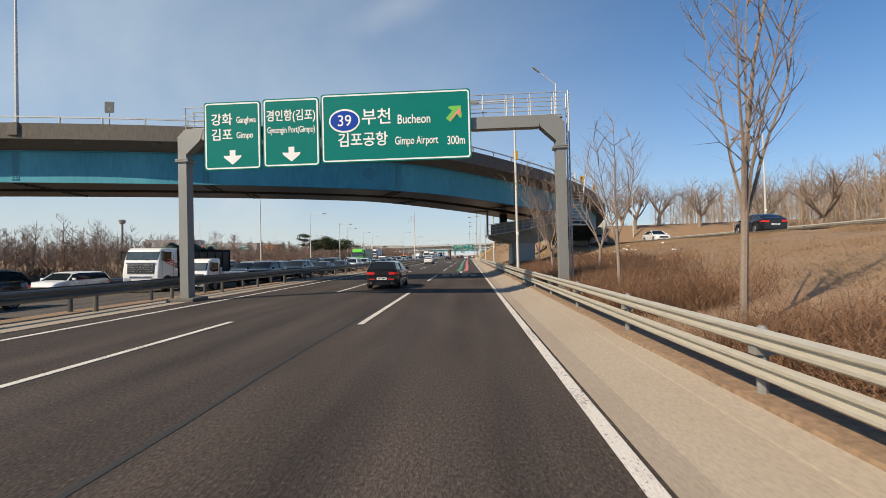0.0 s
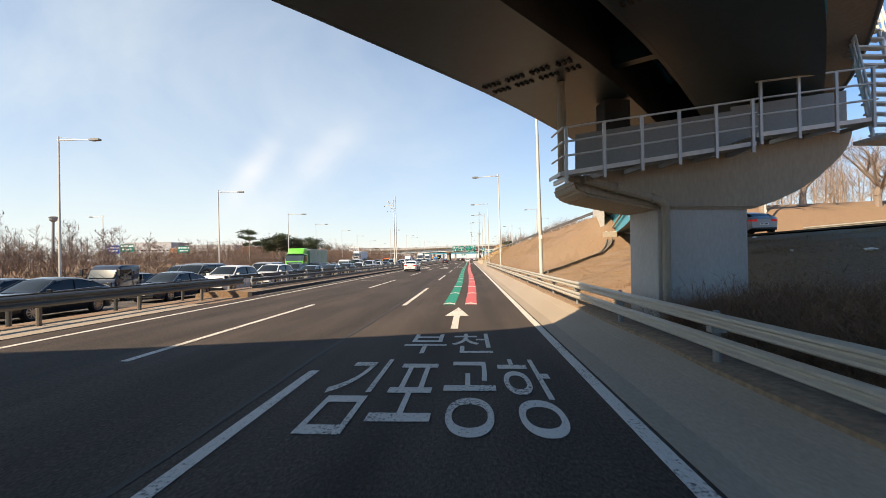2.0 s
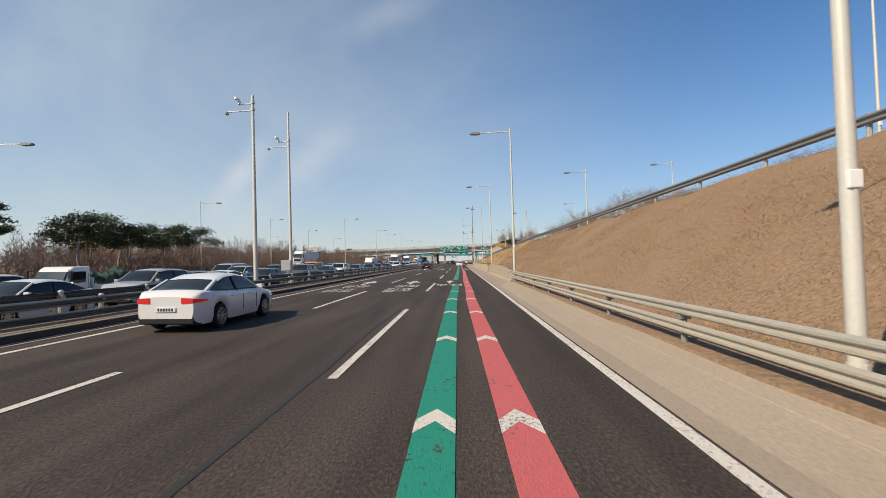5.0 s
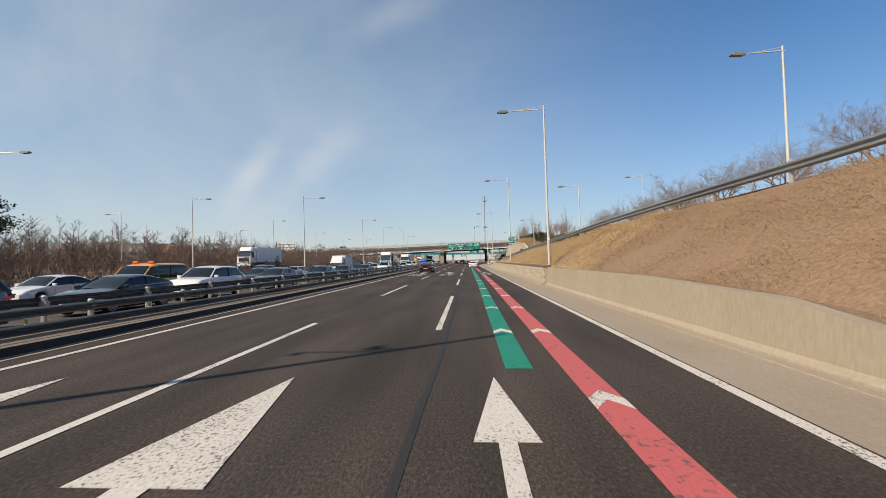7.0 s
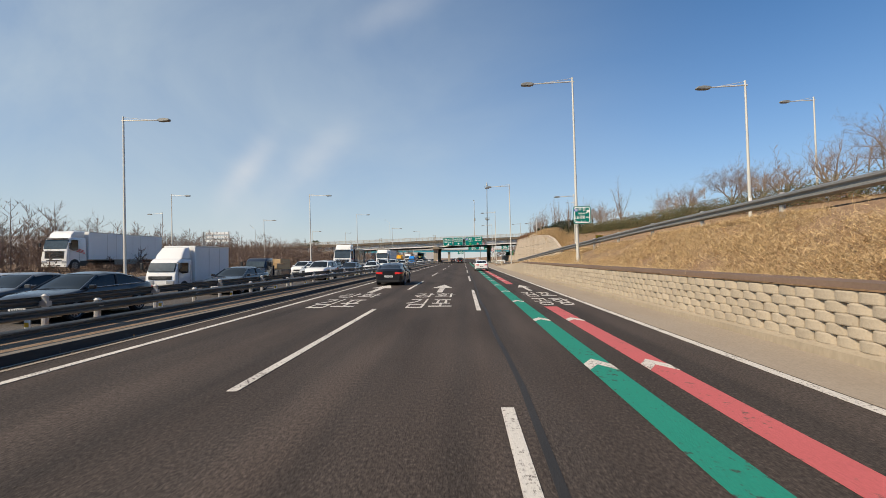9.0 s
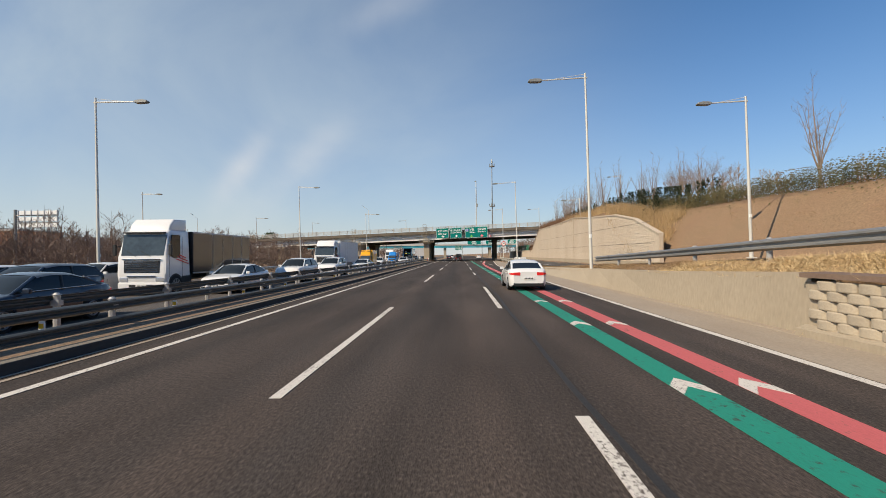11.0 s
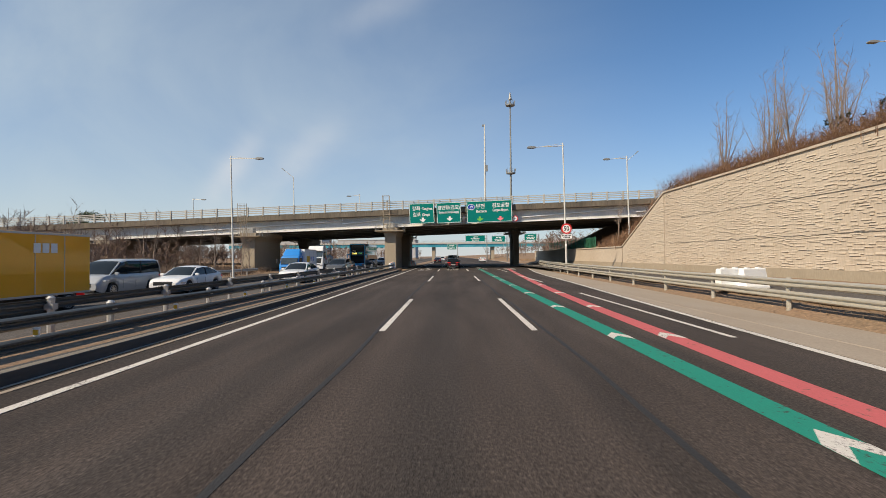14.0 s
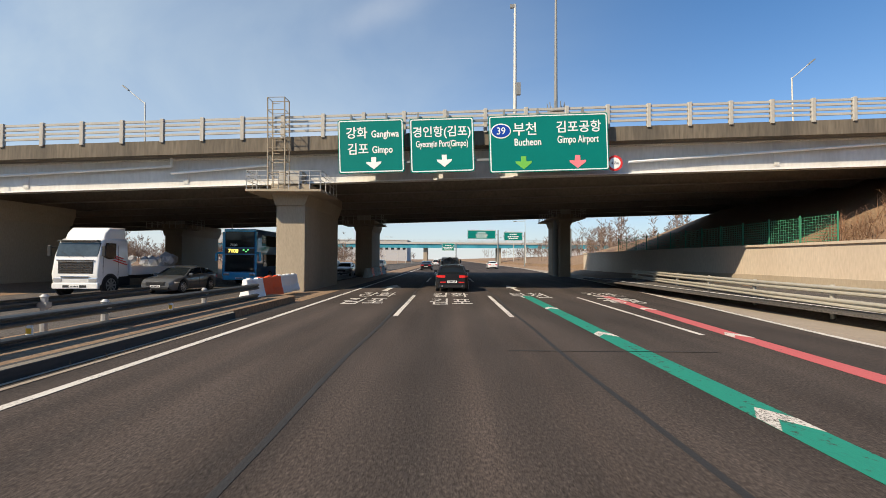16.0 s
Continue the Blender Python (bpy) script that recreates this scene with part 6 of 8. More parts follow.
def car(kind, body, name="car", label="", category="car", lights=True, taxi=None):
    S = SHAPES[kind]
    L, W, r = S["L"], S["W"], S["r"]
    t = thing(name, Matrix(), label, category, "vehicles")
    f, k = S["wb"]
    zb = 0.21
    ra = r + 0.06

    def hw(y, z):
        return wide(y) * float(np.interp(z, [0.2, 0.4, 0.7, 0.95, 1.2], [0.93, 0.985, 1.0, 0.97, 0.90]))

    def wide(y):
        u = max(0.0, (abs(y) - (L / 2 - 0.85)) / 0.85)
        return W / 2 * (1 - 0.10 * u ** 2 - 0.13 * u ** 6)

    upper = [p for p in S["top"] if p[1] >= 0.5]
    ys = sorted({round(float(v), 3) for v in np.linspace(-L / 2, L / 2, 40)} | {round(w + ra * math.cos(v), 3) for w in (f, k) for v in np.linspace(0, math.pi, 11)})
    hs = softened(upper, ys)
    rings = []
    for y, zt in zip(ys, hs):
        z0_ = zb + 0.16 * max(0.0, (abs(y) - (L / 2 - 0.3)) / 0.3) ** 2
        for cy in (f, k):
            if abs(y - cy) < ra:
                z0_ = max(z0_, r + math.sqrt(max(0.0, ra * ra - (y - cy) ** 2)))
        zt = max(zt, z0_ + 0.08)
        w = wide(y)
        half = [(w * a_, z0_ + (zt - z0_) * g + c_) for a_, g, c_ in ((0.93, 0, 0), (0.985, 0.22, 0), (1.0, 0.52, 0), (0.99, 0.70, 0), (0.965, 0.86, 0), (0.93, 0.965, 0), (0.86, 1.0, 0.008), (0.45, 1.0, 0.03), (0.0, 1.0, 0.038))]
        rings.append([(-x_, y, z_) for x_, z_ in half] + [(x_, y, z_) for x_, z_ in half[-2::-1]])
    part("body", skin(rings), body, t, smooth=True)
    rf = S["roof"]
    z0, z1 = rf[0][1], max(z for _, z in rf)
    lean = 0.70 if kind != "van" else 0.80

    def rw(y, z):
        return W / 2 * float(np.interp((z - z0) / (z1 - z0), [0, 0.85, 1], [0.91, lean + 0.035, lean - 0.03])) * (1 - 0.05 * max(0.0, abs(y) - 1.2))

    gy_ = list(np.linspace(rf[-1][0], rf[0][0], 30))
    gz_ = softened(rf, gy_, 0.12)
    rings, lid = [], []
    for y, zr in zip(gy_, gz_):
        b0 = min(z0, zr) - 0.10
        half = []
        for g in (0.0, 0.35, 0.7, 0.9):
            z_ = b0 + (zr - b0) * g
            half.append((rw(y, z_), z_))
        e = rw(y, zr)
        half += [(e * 0.97, zr - 0.02), (e * 0.82, zr + 0.012), (e * 0.4, zr + 0.03), (0.0, zr + 0.034)]
        rings.append([(-x_, y, z_) for x_, z_ in half] + [(x_, y, z_) for x_, z_ in half[-2::-1]])
        if rf[-2][0] - 0.05 <= y <= rf[1][0] + 0.05:
            up = [(x_ * 1.008 + 0.006, z_ + 0.008) for x_, z_ in half[3:-1]] + [(0.0, half[-1][1] + 0.008)]
            lid.append([(-x_, y, z_) for x_, z_ in up] + [(x_, y, z_) for x_, z_ in up[-2::-1]])
    part("window_glass", skin(rings), GLASS, t, "dark tinted windows", smooth=True)
    part("roof", skin(lid, False), body, t, smooth=True)
    dark_roof = body in (C_BLACK, C_NAVY, C_GREY)
    for s in (-1, 1):
        for a, c in ((rf[0], rf[1]), (rf[-1], rf[-2])):
            b = bmesh.new()
            tube(b, [(s * (rw(y_, z_) - 0.03), y_, z_ - 0.012) for y_, z_ in [(a[0] + (c[0] - a[0]) * q_, a[1] + (c[1] - a[1]) * q_) for q_ in (0, 0.5, 1)]], 0.04 if a is rf[0] else 0.05, 8)
            part("pillar", b, body, t, smooth=True)
        b = bmesh.new()
        ym = (rf[1][0] + rf[-2][0]) / 2
        rod(b, (s * (rw(0, z0) + 0.004), ym + 0.1, z0), (s * (rw(0, z1 - 0.1) + 0.004), ym, z1 - 0.08), 0.035, 0.03, 6)
        part("pillar", b, BLACK, t)
        b = bmesh.new()
        tube(b, [(s * (rw(y_, z0) + 0.012), y_, float(softened(upper, [y_])[0]) + 0.02) for y_ in np.linspace(rf[0][0] - 0.25, rf[-1][0] + 0.35, 8)], 0.012, 5)
        part("window_trim", b, CHROME if dark_roof else BLACK, t, "bright trim under the windows" if dark_roof else "")
        b = bmesh.new()
        box(b, s * (W / 2 + 0.06), rf[0][0] - 0.28, z0 + 0.08, 0.2, 0.1, 0.14, bevel=0.03)
        part("mirror", b, body, t)
        zf = S["top"][1][1] - 0.07
        yf = max(y_ for y_, h_ in zip(ys, hs) if h_ > zf + 0.07)
        zr = S["top"][-2][1] + (0.02 if kind != "suv" else 0.0)
        for nm_, e, y0_, zc, hh, m_ in (("headlight", 1, yf, zf, 0.055, LAMP_CLEAR), ("tail_light", -1, -L / 2, zr, 0.075, LAMP_RED)):
            edge_ = wide(y0_)
            line_ = [(x_, y0_ + e * 0.012) for x_ in (edge_ - 0.30, edge_ - 0.15, edge_ - 0.01)] + [(wide(y0_ - e * q_) + 0.010, y0_ - e * q_) for q_ in (0.03, 0.08, 0.15, 0.24, 0.34)]
            b = bmesh.new()
            lo_, hi_, bk_ = [], [], []
            for i, (x_, y_) in enumerate(line_):
                g = hh * (1 - 0.10 * i)
                lo_.append(b.verts.new((s * x_, y_, zc - g)))
                hi_.append(b.verts.new((s * x_, y_, zc + g)))
                bk_.append(b.verts.new((s * (x_ - 0.08), y_ - e * 0.05, zc)))
            for p_, q_ in ((lo_, hi_), (hi_, bk_), (bk_, lo_)):
                for i in range(len(line_) - 1):
                    b.faces.new((p_[i], p_[i + 1], q_[i + 1], q_[i]))
            b.faces.new((lo_[0], hi_[0], bk_[0])), b.faces.new((lo_[-1], bk_[-1], hi_[-1]))
            bmesh.ops.recalc_face_normals(b, faces=b.faces)
            part(nm_, b, m_, t, "clear headlight" if e > 0 else "red tail light")
        for y in (f - r - 0.35, (f + k) / 2 - 0.15):
            b = bmesh.new()
            box(b, s * (hw(y, 0.7) - 0.001), y, 0.62, 0.012, 0.012, 0.44)
            part("door_gap", b, BLACK, t)
        for y in (0.35, -0.75):
            b = bmesh.new()
            box(b, s * (hw(y, 0.84) + 0.01), y, 0.84 if kind in ("sedan", "fast", "hatch") else 0.98, 0.04, 0.2, 0.03)
            part("door_handle", b, body, t)
        for y in (f, k):
            wheel_part(t, s * (W / 2 - 0.11), y, r, 0.21)
    b = bmesh.new()
    box(b, 0, L / 2 - 0.04, S["top"][0][1] + 0.06, 1.0, 0.1, 0.2, bevel=0.02)
    for i in range(4):
        box(b, 0, L / 2 + 0.012, S["top"][0][1] - 0.01 + i * 0.045, 0.92, 0.02, 0.012)
    part("grille", b, BLACK, t, "black grille")
    b = bmesh.new()
    box(b, 0, L / 2 - 0.09, 0.32, 1.3, 0.14, 0.12, bevel=0.02)
    part("bumper_trim", b, BLACK, t, "black lower bumper trim")
    b = bmesh.new()
    box(b, 0, -L / 2 + 0.07, 0.32, 1.4, 0.12, 0.16, bevel=0.02)
    part("bumper_trim", b, BLACK, t, "black lower bumper trim")
    bars(t, 0, L / 2 + 0.012, 0.43, True)
    bars(t, 0, -L / 2 - 0.012, 0.60 if kind != "hatch" else 0.56, False)
    b = bmesh.new()
    box(b, 0, 0, 0.28, W * 0.86, L * 0.92, 0.16)
    part("underbody", b, BLACK, t)
    if taxi:
        b = bmesh.new()
        for x in (-0.45, 0.45):
            box(b, x, 0.35, z1 + 0.1, 0.3, 0.2, 0.13, bevel=0.03)
        box(b, 0, 0.35, z1 + 0.05, 1.3, 0.12, 0.05)
        part("beacon_bar", b, ORANGE, t, "orange beacons on the roof")
    return t


def truck(cab, load, name, label, L=6.0, cab_len=1.7, cab_h=2.1, w=1.9, box_h=2.6, r=0.38, wheels=None, load_kind="box", high=0.0, category="truck"):
    """Front at +y, its nose at L/2."""
    t = thing(name, Matrix(), label, category, "vehicles")
    n = L / 2
    fl = 0.42 + high
    heavy = high > 0.2
    waist = 1.95 if heavy else fl + 0.82
    if heavy:
        body = [(n - 0.04, 0.5), (n + 0.03, 0.62), (n + 0.05, 1.1), (n, waist), (n - 0.26, cab_h - 0.12), (n - 0.5, cab_h), (n - cab_len, cab_h), (n - cab_len, 0.9)]
    else:
        body = [(n - 0.03, fl), (n + 0.02, fl + 0.2), (n + 0.02, fl + 0.55), (n - 0.04, fl + 0.78), (n - 0.34, cab_h - 0.14), (n - 0.58, cab_h), (n - cab_len, cab_h), (n - cab_len, fl)]
    part("cab", loft(body, lambda y, z: w / 2 * (1.0 if z < waist + 0.1 else 0.93 if z > cab_h - 0.2 else 0.97), 0.14 if heavy else 0.11), cab, t, smooth=True)
    zs, ze = waist + 0.04, cab_h - 0.24
    slope = (0.26 if heavy else 0.30) / (cab_h - 0.13 - waist)
    b = bmesh.new()
    prism(b, [(n - 0.0, zs), (n + 0.015 - slope * (ze - zs), ze), (n - 0.06 - slope * (ze - zs), ze), (n - 0.12, zs)], -w / 2 + 0.12, w / 2 - 0.12)
    bmesh.ops.bevel(b, geom=list(b.edges), offset=0.02, segments=2, affect="EDGES")
    part("windscreen", b, WINDSCREEN, t, "dark windscreen")
    b = bmesh.new()
    for x in (-0.35, 0.25):
        rod(b, (x * w / 2, n + 0.03, zs - 0.02), (x * w / 2 + 0.5, n + 0.03 - slope * 0.3, zs + 0.24), 0.012, 0.012, 5)
    part("wiper", b, BLACK, t)
    for s in (-1, 1):
        b = bmesh.new()
        prism(b, [(n - 0.3, zs), (n - 0.45, ze), (n - min(cab_len, 1.5) + 0.35, ze), (n - min(cab_len, 1.5) + 0.35, zs - 0.08), (n - 0.62, zs - 0.12)], s * (w / 2 * 0.985) - 0.02, s * (w / 2 * 0.985) + 0.016)
        part("side_window", b, GLASS, t)
        b = bmesh.new()
        for y in (n - 0.24, n - min(cab_len, 1.5) + 0.18):
            box(b, s * (w / 2 + 0.001), y, (fl + ze) / 2, 0.012, 0.014, ze - fl - 0.2)
        part("door_gap", b, BLACK, t)
        b = bmesh.new()
        box(b, s * (w / 2 + 0.2), n - 0.02, zs + 0.3, 0.16, 0.1, 0.55 if heavy else 0.36, bevel=0.03)
        rod(b, (s * (w / 2 - 0.05), n - 0.2, zs + 0.5), (s * (w / 2 + 0.2), n - 0.02, zs + 0.45), 0.022, 0.022, 6)
        part("mirror", b, BLACK, t)
        b = bmesh.new()
        box(b, s * (w / 2 - 0.3), n + 0.03, 0.82 if heavy else fl + 0.28, 0.44, 0.08, 0.22, bevel=0.04)
        part("headlight", b, LAMP_CLEAR, t, "clear headlight")
        b = bmesh.new()
        box(b, s * (w / 2 - 0.3), -n + 0.02, fl + 0.1, 0.3, 0.06, 0.14, bevel=0.02)
        part("tail_light", b, LAMP_RED, t, "red tail light")
        b = bmesh.new()
        box(b, s * (w / 2 - 0.12), n - 0.75, 0.62 if heavy else fl - 0.02, 0.2, 0.55, 0.10, bevel=0.02)
        part("step", b, BLACK, t)
    b = bmesh.new()
    gz, gh = (1.45, 0.62) if heavy else (fl + 0.52, 0.2)
    box(b, 0, n + 0.035, gz, w * 0.74, 0.05, gh, bevel=0.02)
    grille = part("grille", b, BLACK, t, "black grille")
    b = bmesh.new()
    for i in range(5 if heavy else 1):
        zz = gz - gh / 2 + gh * (i + 0.5) / (5 if heavy else 1)
        for j in range(9 if heavy else 1):
            box(b, ((j - 4) * w * 0.078 + (0.03 if i % 2 else -0.03)) if heavy else 0, n + 0.064, zz, w * 0.066 if heavy else w * 0.5, 0.02, 0.055 if heavy else 0.03)
    part("grille_bar", b, CHROME if heavy else GREY_STEEL, grille, "bright grille mesh" if heavy else "")
    if heavy:
        b = bmesh.new()
        box(b, 0, n + 0.06, gz + gh / 2 + 0.06, w * 0.8, 0.05, 0.07, bevel=0.02)
        box(b, 0, n + 0.075, 0.98, w * 0.6, 0.05, 0.08, bevel=0.02)
        part("trim_bar", b, CHROME, t, "chrome trim across the nose")
    b = bmesh.new()
    yw = (wheels or (n - 0.75,))[0]
    for s_ in (-1, 1):
        rod(b, (s_ * (w / 2 - 0.06), yw, r), (s_ * (w / 2 + 0.012), yw, r), r + 0.09, r + 0.09, 24)
        if heavy:
            box(b, s_ * (w / 2 - 0.2), n - cab_len + 0.4, 0.7, 0.42, 0.9, 0.5, bevel=0.04)
    part("wheel_arch", b, BLACK, t, "black wheel arch")
    b = bmesh.new()
    box(b, 0, n - 0.0, 0.52 if heavy else fl + 0.02, w * 0.98, 0.18, 0.3, bevel=0.05)
    part("bumper", b, cab if heavy else GREY_STEEL, t)
    b = bmesh.new()
    box(b, 0, n + 0.095, 0.5 if heavy else fl + 0.02, w * 0.5, 0.012, 0.12)
    part("air_intake", b, BLACK, t, "dark air intake in the bumper")
    bars(t, 0, n + 0.11, 0.5 if heavy else fl + 0.0, True)
    if heavy and load_kind != "cage":
        b = bmesh.new()
        box(b, 0, n - 0.16, cab_h - 0.14, w * 0.86, 0.22, 0.07, bevel=0.02)
        part("sun_visor", b, BLACK, t, "dark sun visor")
        part("roof_fairing", loft([(n - 0.5, cab_h - 0.03), (n - 0.62, cab_h + 0.28), (n - 0.95, cab_h + 0.58), (n - cab_len + 0.1, cab_h + 0.62), (n - cab_len + 0.1, cab_h - 0.03)], lambda y, z: w / 2 * 0.86, 0.10), cab, t, "rounded roof fairing", smooth=True)
    if heavy and cab is C_WHITE:
        for s in (-1, 1):
            b = bmesh.new()
            for q_, (dz, l_) in enumerate(((0.0, 1.1), (0.13, 0.9), (0.26, 0.6))):
                box(b, 0, 0, 0, 0.008, l_, 0.05, pose(s * (w / 2 + 0.003), n - cab_len + 0.75, waist - 0.25 + dz, 14, 0, 0))
            part("stripe", b, SIGN_RED, t, "red swept stripes on the cab side")
    b = bmesh.new()
    for s in (-0.4, 0.4):
        box(b, s, -0.3, fl + 0.02, 0.12, L - 0.7, 0.2)
    part("chassis", b, BLACK, t)
    y0, y1 = -n, n - cab_len - 0.12
    if load_kind == "box":
        b = bmesh.new()
        box(b, 0, (y0 + y1) / 2, (fl + 0.2 + box_h) / 2, w + 0.12, y1 - y0, box_h - fl - 0.2, bevel=0.03)
        bx = part("cargo_box", b, load, t, "closed cargo box")
        if not heavy:
            part("roof_fairing", loft([(n - 0.62, cab_h - 0.03), (n - 0.85, cab_h + 0.30), (n - 1.15, min(box_h, cab_h + 0.62)), (n - cab_len + 0.02, min(box_h, cab_h + 0.66)), (n - cab_len + 0.02, cab_h - 0.03)], lambda y, z: w / 2 * (0.9 if z < cab_h + 0.3 else 0.8), 0.10), cab, t, "rounded roof fairing", smooth=True)
        b = bmesh.new()
        for s in (-1, 1):
            for i in range(1, int((y1 - y0) / 1.2)):
                box(b, s * (w / 2 + 0.062), y0 + i * 1.2, (fl + 0.2 + box_h) / 2, 0.012, 0.03, box_h - fl - 0.4)
        part("panel_seam", b, GALV, bx)
        b = bmesh.new()
        for s in (-1, 1):
            for z in (fl + 0.24, box_h - 0.05):
                box(b, s * (w / 2 + 0.065), (y0 + y1) / 2, z, 0.03, y1 - y0, 0.07)
        part("box_rail", b, GALV, bx)
        if heavy:
            b = bmesh.new()
            for s in (-1, 1):
                b = bmesh.new()
                box(b, s * (w / 2 - 0.05), -1.0, fl - 0.05, 0.06, 3.6, 0.5)
                part("side_guard", b, GREY_STEEL, t, "grey side guard")
    else:
        b = bmesh.new()
        box(b, 0, (y0 + y1) / 2, fl + 0.2, w, y1 - y0, 0.08)
        for s in (-1, 1):
            box(b, s * w / 2, (y0 + y1) / 2, fl + 0.42, 0.05, y1 - y0, 0.4)
        box(b, 0, y0, fl + 0.42, w, 0.05, 0.4)
        box(b, 0, y1, fl + 0.6, w, 0.05, 0.8)
        part("load_bed", b, cab if load_kind != "cage" else BLACK, t, "open load bed with drop sides")
        if load_kind == "cartons":
            rr = random.Random(3)
            for i in range(3):
                for j in range(4):
                    for q in range(3):
                        if q < 2 or rr.random() < 0.6:
                            b = bmesh.new()
                            box(b, -0.6 + i * 0.6, y0 + 0.45 + j * (y1 - y0 - 0.6) / 4, fl + 0.5 + q * 0.42, 0.56, (y1 - y0 - 0.7) / 4, 0.40)
                            part("carton", b, load, t, "brown carton")
        elif load_kind == "cage":
            b = bmesh.new()
            box(b, 0, (y0 + y1) / 2, fl + 1.15, w + 0.1, y1 - y0, 1.3)
            part("cage", b, BLACK, t, "dark high-sided cage body")
            for i in range(7):
                b = bmesh.new()
                box(b, 0, y0 + i * (y1 - y0) / 6, fl + 1.2, w + 0.2, 0.06, 1.6)
                part("cage_hoop", b, BLACK, t)
            rr = random.Random(4)
            for i in range(14):
                b = bmesh.new()
                bmesh.ops.create_icosphere(b, subdivisions=1, radius=rr.uniform(0.25, 0.5), matrix=Matrix.Translation((rr.uniform(-0.7, 0.7), rr.uniform(y0 + 0.4, y1 - 0.4), fl + 1.85 + rr.uniform(0, 0.15))))
                part("sack", b, load, t, "bundle of the heaped load")
        elif load_kind == "heap":
            rr = random.Random(8)
            for i in range(16):
                b = bmesh.new()
                bmesh.ops.create_icosphere(b, subdivisions=1, radius=rr.uniform(0.25, 0.55), matrix=Matrix.Translation((rr.uniform(-0.6, 0.6), rr.uniform(y0 + 0.4, y1 - 0.4), fl + 0.6 + rr.uniform(0, 0.45))))
                part("sack", b, load, t, "bundle of the heaped load")
    for y in wheels or (n - 0.75, -n + 1.0):
        for s in (-1, 1):
            wheel_part(t, s * (w / 2 - 0.07), y, r, 0.24, GREY_STEEL, 8)
    return t


def coach():
    t = thing("double_deck_bus", Matrix(), "blue double-deck city bus with a lit route display", "bus", "vehicles")
    L, w, h = 11.5, 2.5, 4.0
    n = L / 2
    B = paint("bus_blue", (0.04, 0.36, 0.70))
    D = paint("bus_dark_blue", (0.03, 0.14, 0.33))
    part("body", loft([(n, 0.35), (n + 0.05, 1.0), (n, 2.0), (n - 0.08, h - 0.3), (n - 0.3, h), (-n, h), (-n, 0.35)], lambda y, z: w / 2 * (1 if z < h - 0.4 else 0.95), 0.10), D, t, smooth=True)
    b = bmesh.new()
    box(b, 0, n + 0.015, 0.62, w * 0.95, 0.1, 0.55, bevel=0.06)
    part("bumper", b, B, t, "bright blue front bumper")
    b = bmesh.new()
    for s in (-1, 1):
        box(b, s * (w / 2 - 0.08), n + 0.0, 2.2, 0.16, 0.1, 3.2, bevel=0.04)
    box(b, 0, n - 0.06, h - 0.1, w * 0.9, 0.2, 0.2, bevel=0.05)
    part("front_frame", b, B, t, "bright blue front frame")
    b = bmesh.new()
    box(b, 0, n + 0.045, 1.55, w * 0.82, 0.03, 1.2, bevel=0.01)
    part("windscreen", b, GLASS, t, "lower windscreen")
    b = bmesh.new()
    box(b, 0, n - 0.0, 3.25, w * 0.82, 0.06, 1.1, Matrix.Identity(4), 0.01)
    part("windscreen", b, GLASS, t, "upper windscreen")
    b = bmesh.new()
    box(b, 0, n + 0.05, 2.42, w * 0.84, 0.04, 0.36)
    disp = part("route_display", b, BLACK, t, "black route display")
    words("7100", 0.36, glow("display_amber", (0.95, 0.75, 0.15), 1.6), disp, pose(0.45, n + 0.075, 2.42, 90, 0, 180), bold=0.01)
    b = bmesh.new()
    for i in range(3):
        box(b, -0.30 - i * 0.16, n + 0.078, 2.50 - (i % 2) * 0.12, 0.12, 0.006, 0.07)
    part("display_bar", b, glow("display_green", (0.2, 0.9, 0.25), 1.2), disp)
    words("7100", 0.26, SIGN_WHITE, t, pose(0.45, n + 0.035, 2.85, 90, 0, 180), bold=0.004)
    for s in (-1, 1):
        b = bmesh.new()
        box(b, s * (w / 2 + 0.01), -0.3, 1.75, 0.03, L - 1.6, 0.9)
        box(b, s * (w / 2 - 0.03), -0.3, 3.2, 0.03, L - 1.2, 0.8)
        part("side_window", b, GLASS, t)
        b = bmesh.new()
        tube(b, [(s * (w / 2 - 0.1), n, 2.3), (s * (w / 2 + 0.3), n + 0.25, 2.25), (s * (w / 2 + 0.32), n + 0.28, 1.7)], 0.09, 8)
        part("mirror", b, B, t, "drooping blue mirror arm")
        b = bmesh.new()
        box(b, s * (w / 2 - 0.32), n + 0.06, 0.75, 0.4, 0.06, 0.16, bevel=0.02)
        part("headlight", b, LAMP_CLEAR, t)
        for y in (n - 2.4, -n + 3.2):
            wheel_part(t, s * (w / 2 - 0.15), y, 0.5, 0.3, GREY_STEEL, 8)
    bars(t, 0, n + 0.08, 0.48, True)
    return t


C_BLACK = paint("black_car_paint", (0.012, 0.013, 0.016))
C_NAVY = paint("navy_car_paint", (0.018, 0.026, 0.045))
C_WHITE = paint("white_car_paint", (0.72, 0.72, 0.71))
C_SILVER = paint("silver_car_paint", (0.34, 0.36, 0.38))
C_BLUEGREY = paint("blue_grey_car_paint", (0.10, 0.15, 0.20))
C_GREY = paint("grey_car_paint", (0.085, 0.09, 0.095))
C_BEIGE = paint("beige_car_paint", (0.34, 0.32, 0.28))
C_TAXI = paint("orange_yellow_paint", (0.72, 0.33, 0.02))
C_BLUE = paint("bright_blue_paint", (0.03, 0.22, 0.60))
C_YELLOW = paint("amber_truck_paint", (0.78, 0.37, 0.015))
C_GREEN = paint("leaf_green_paint", (0.13, 0.50, 0.05))
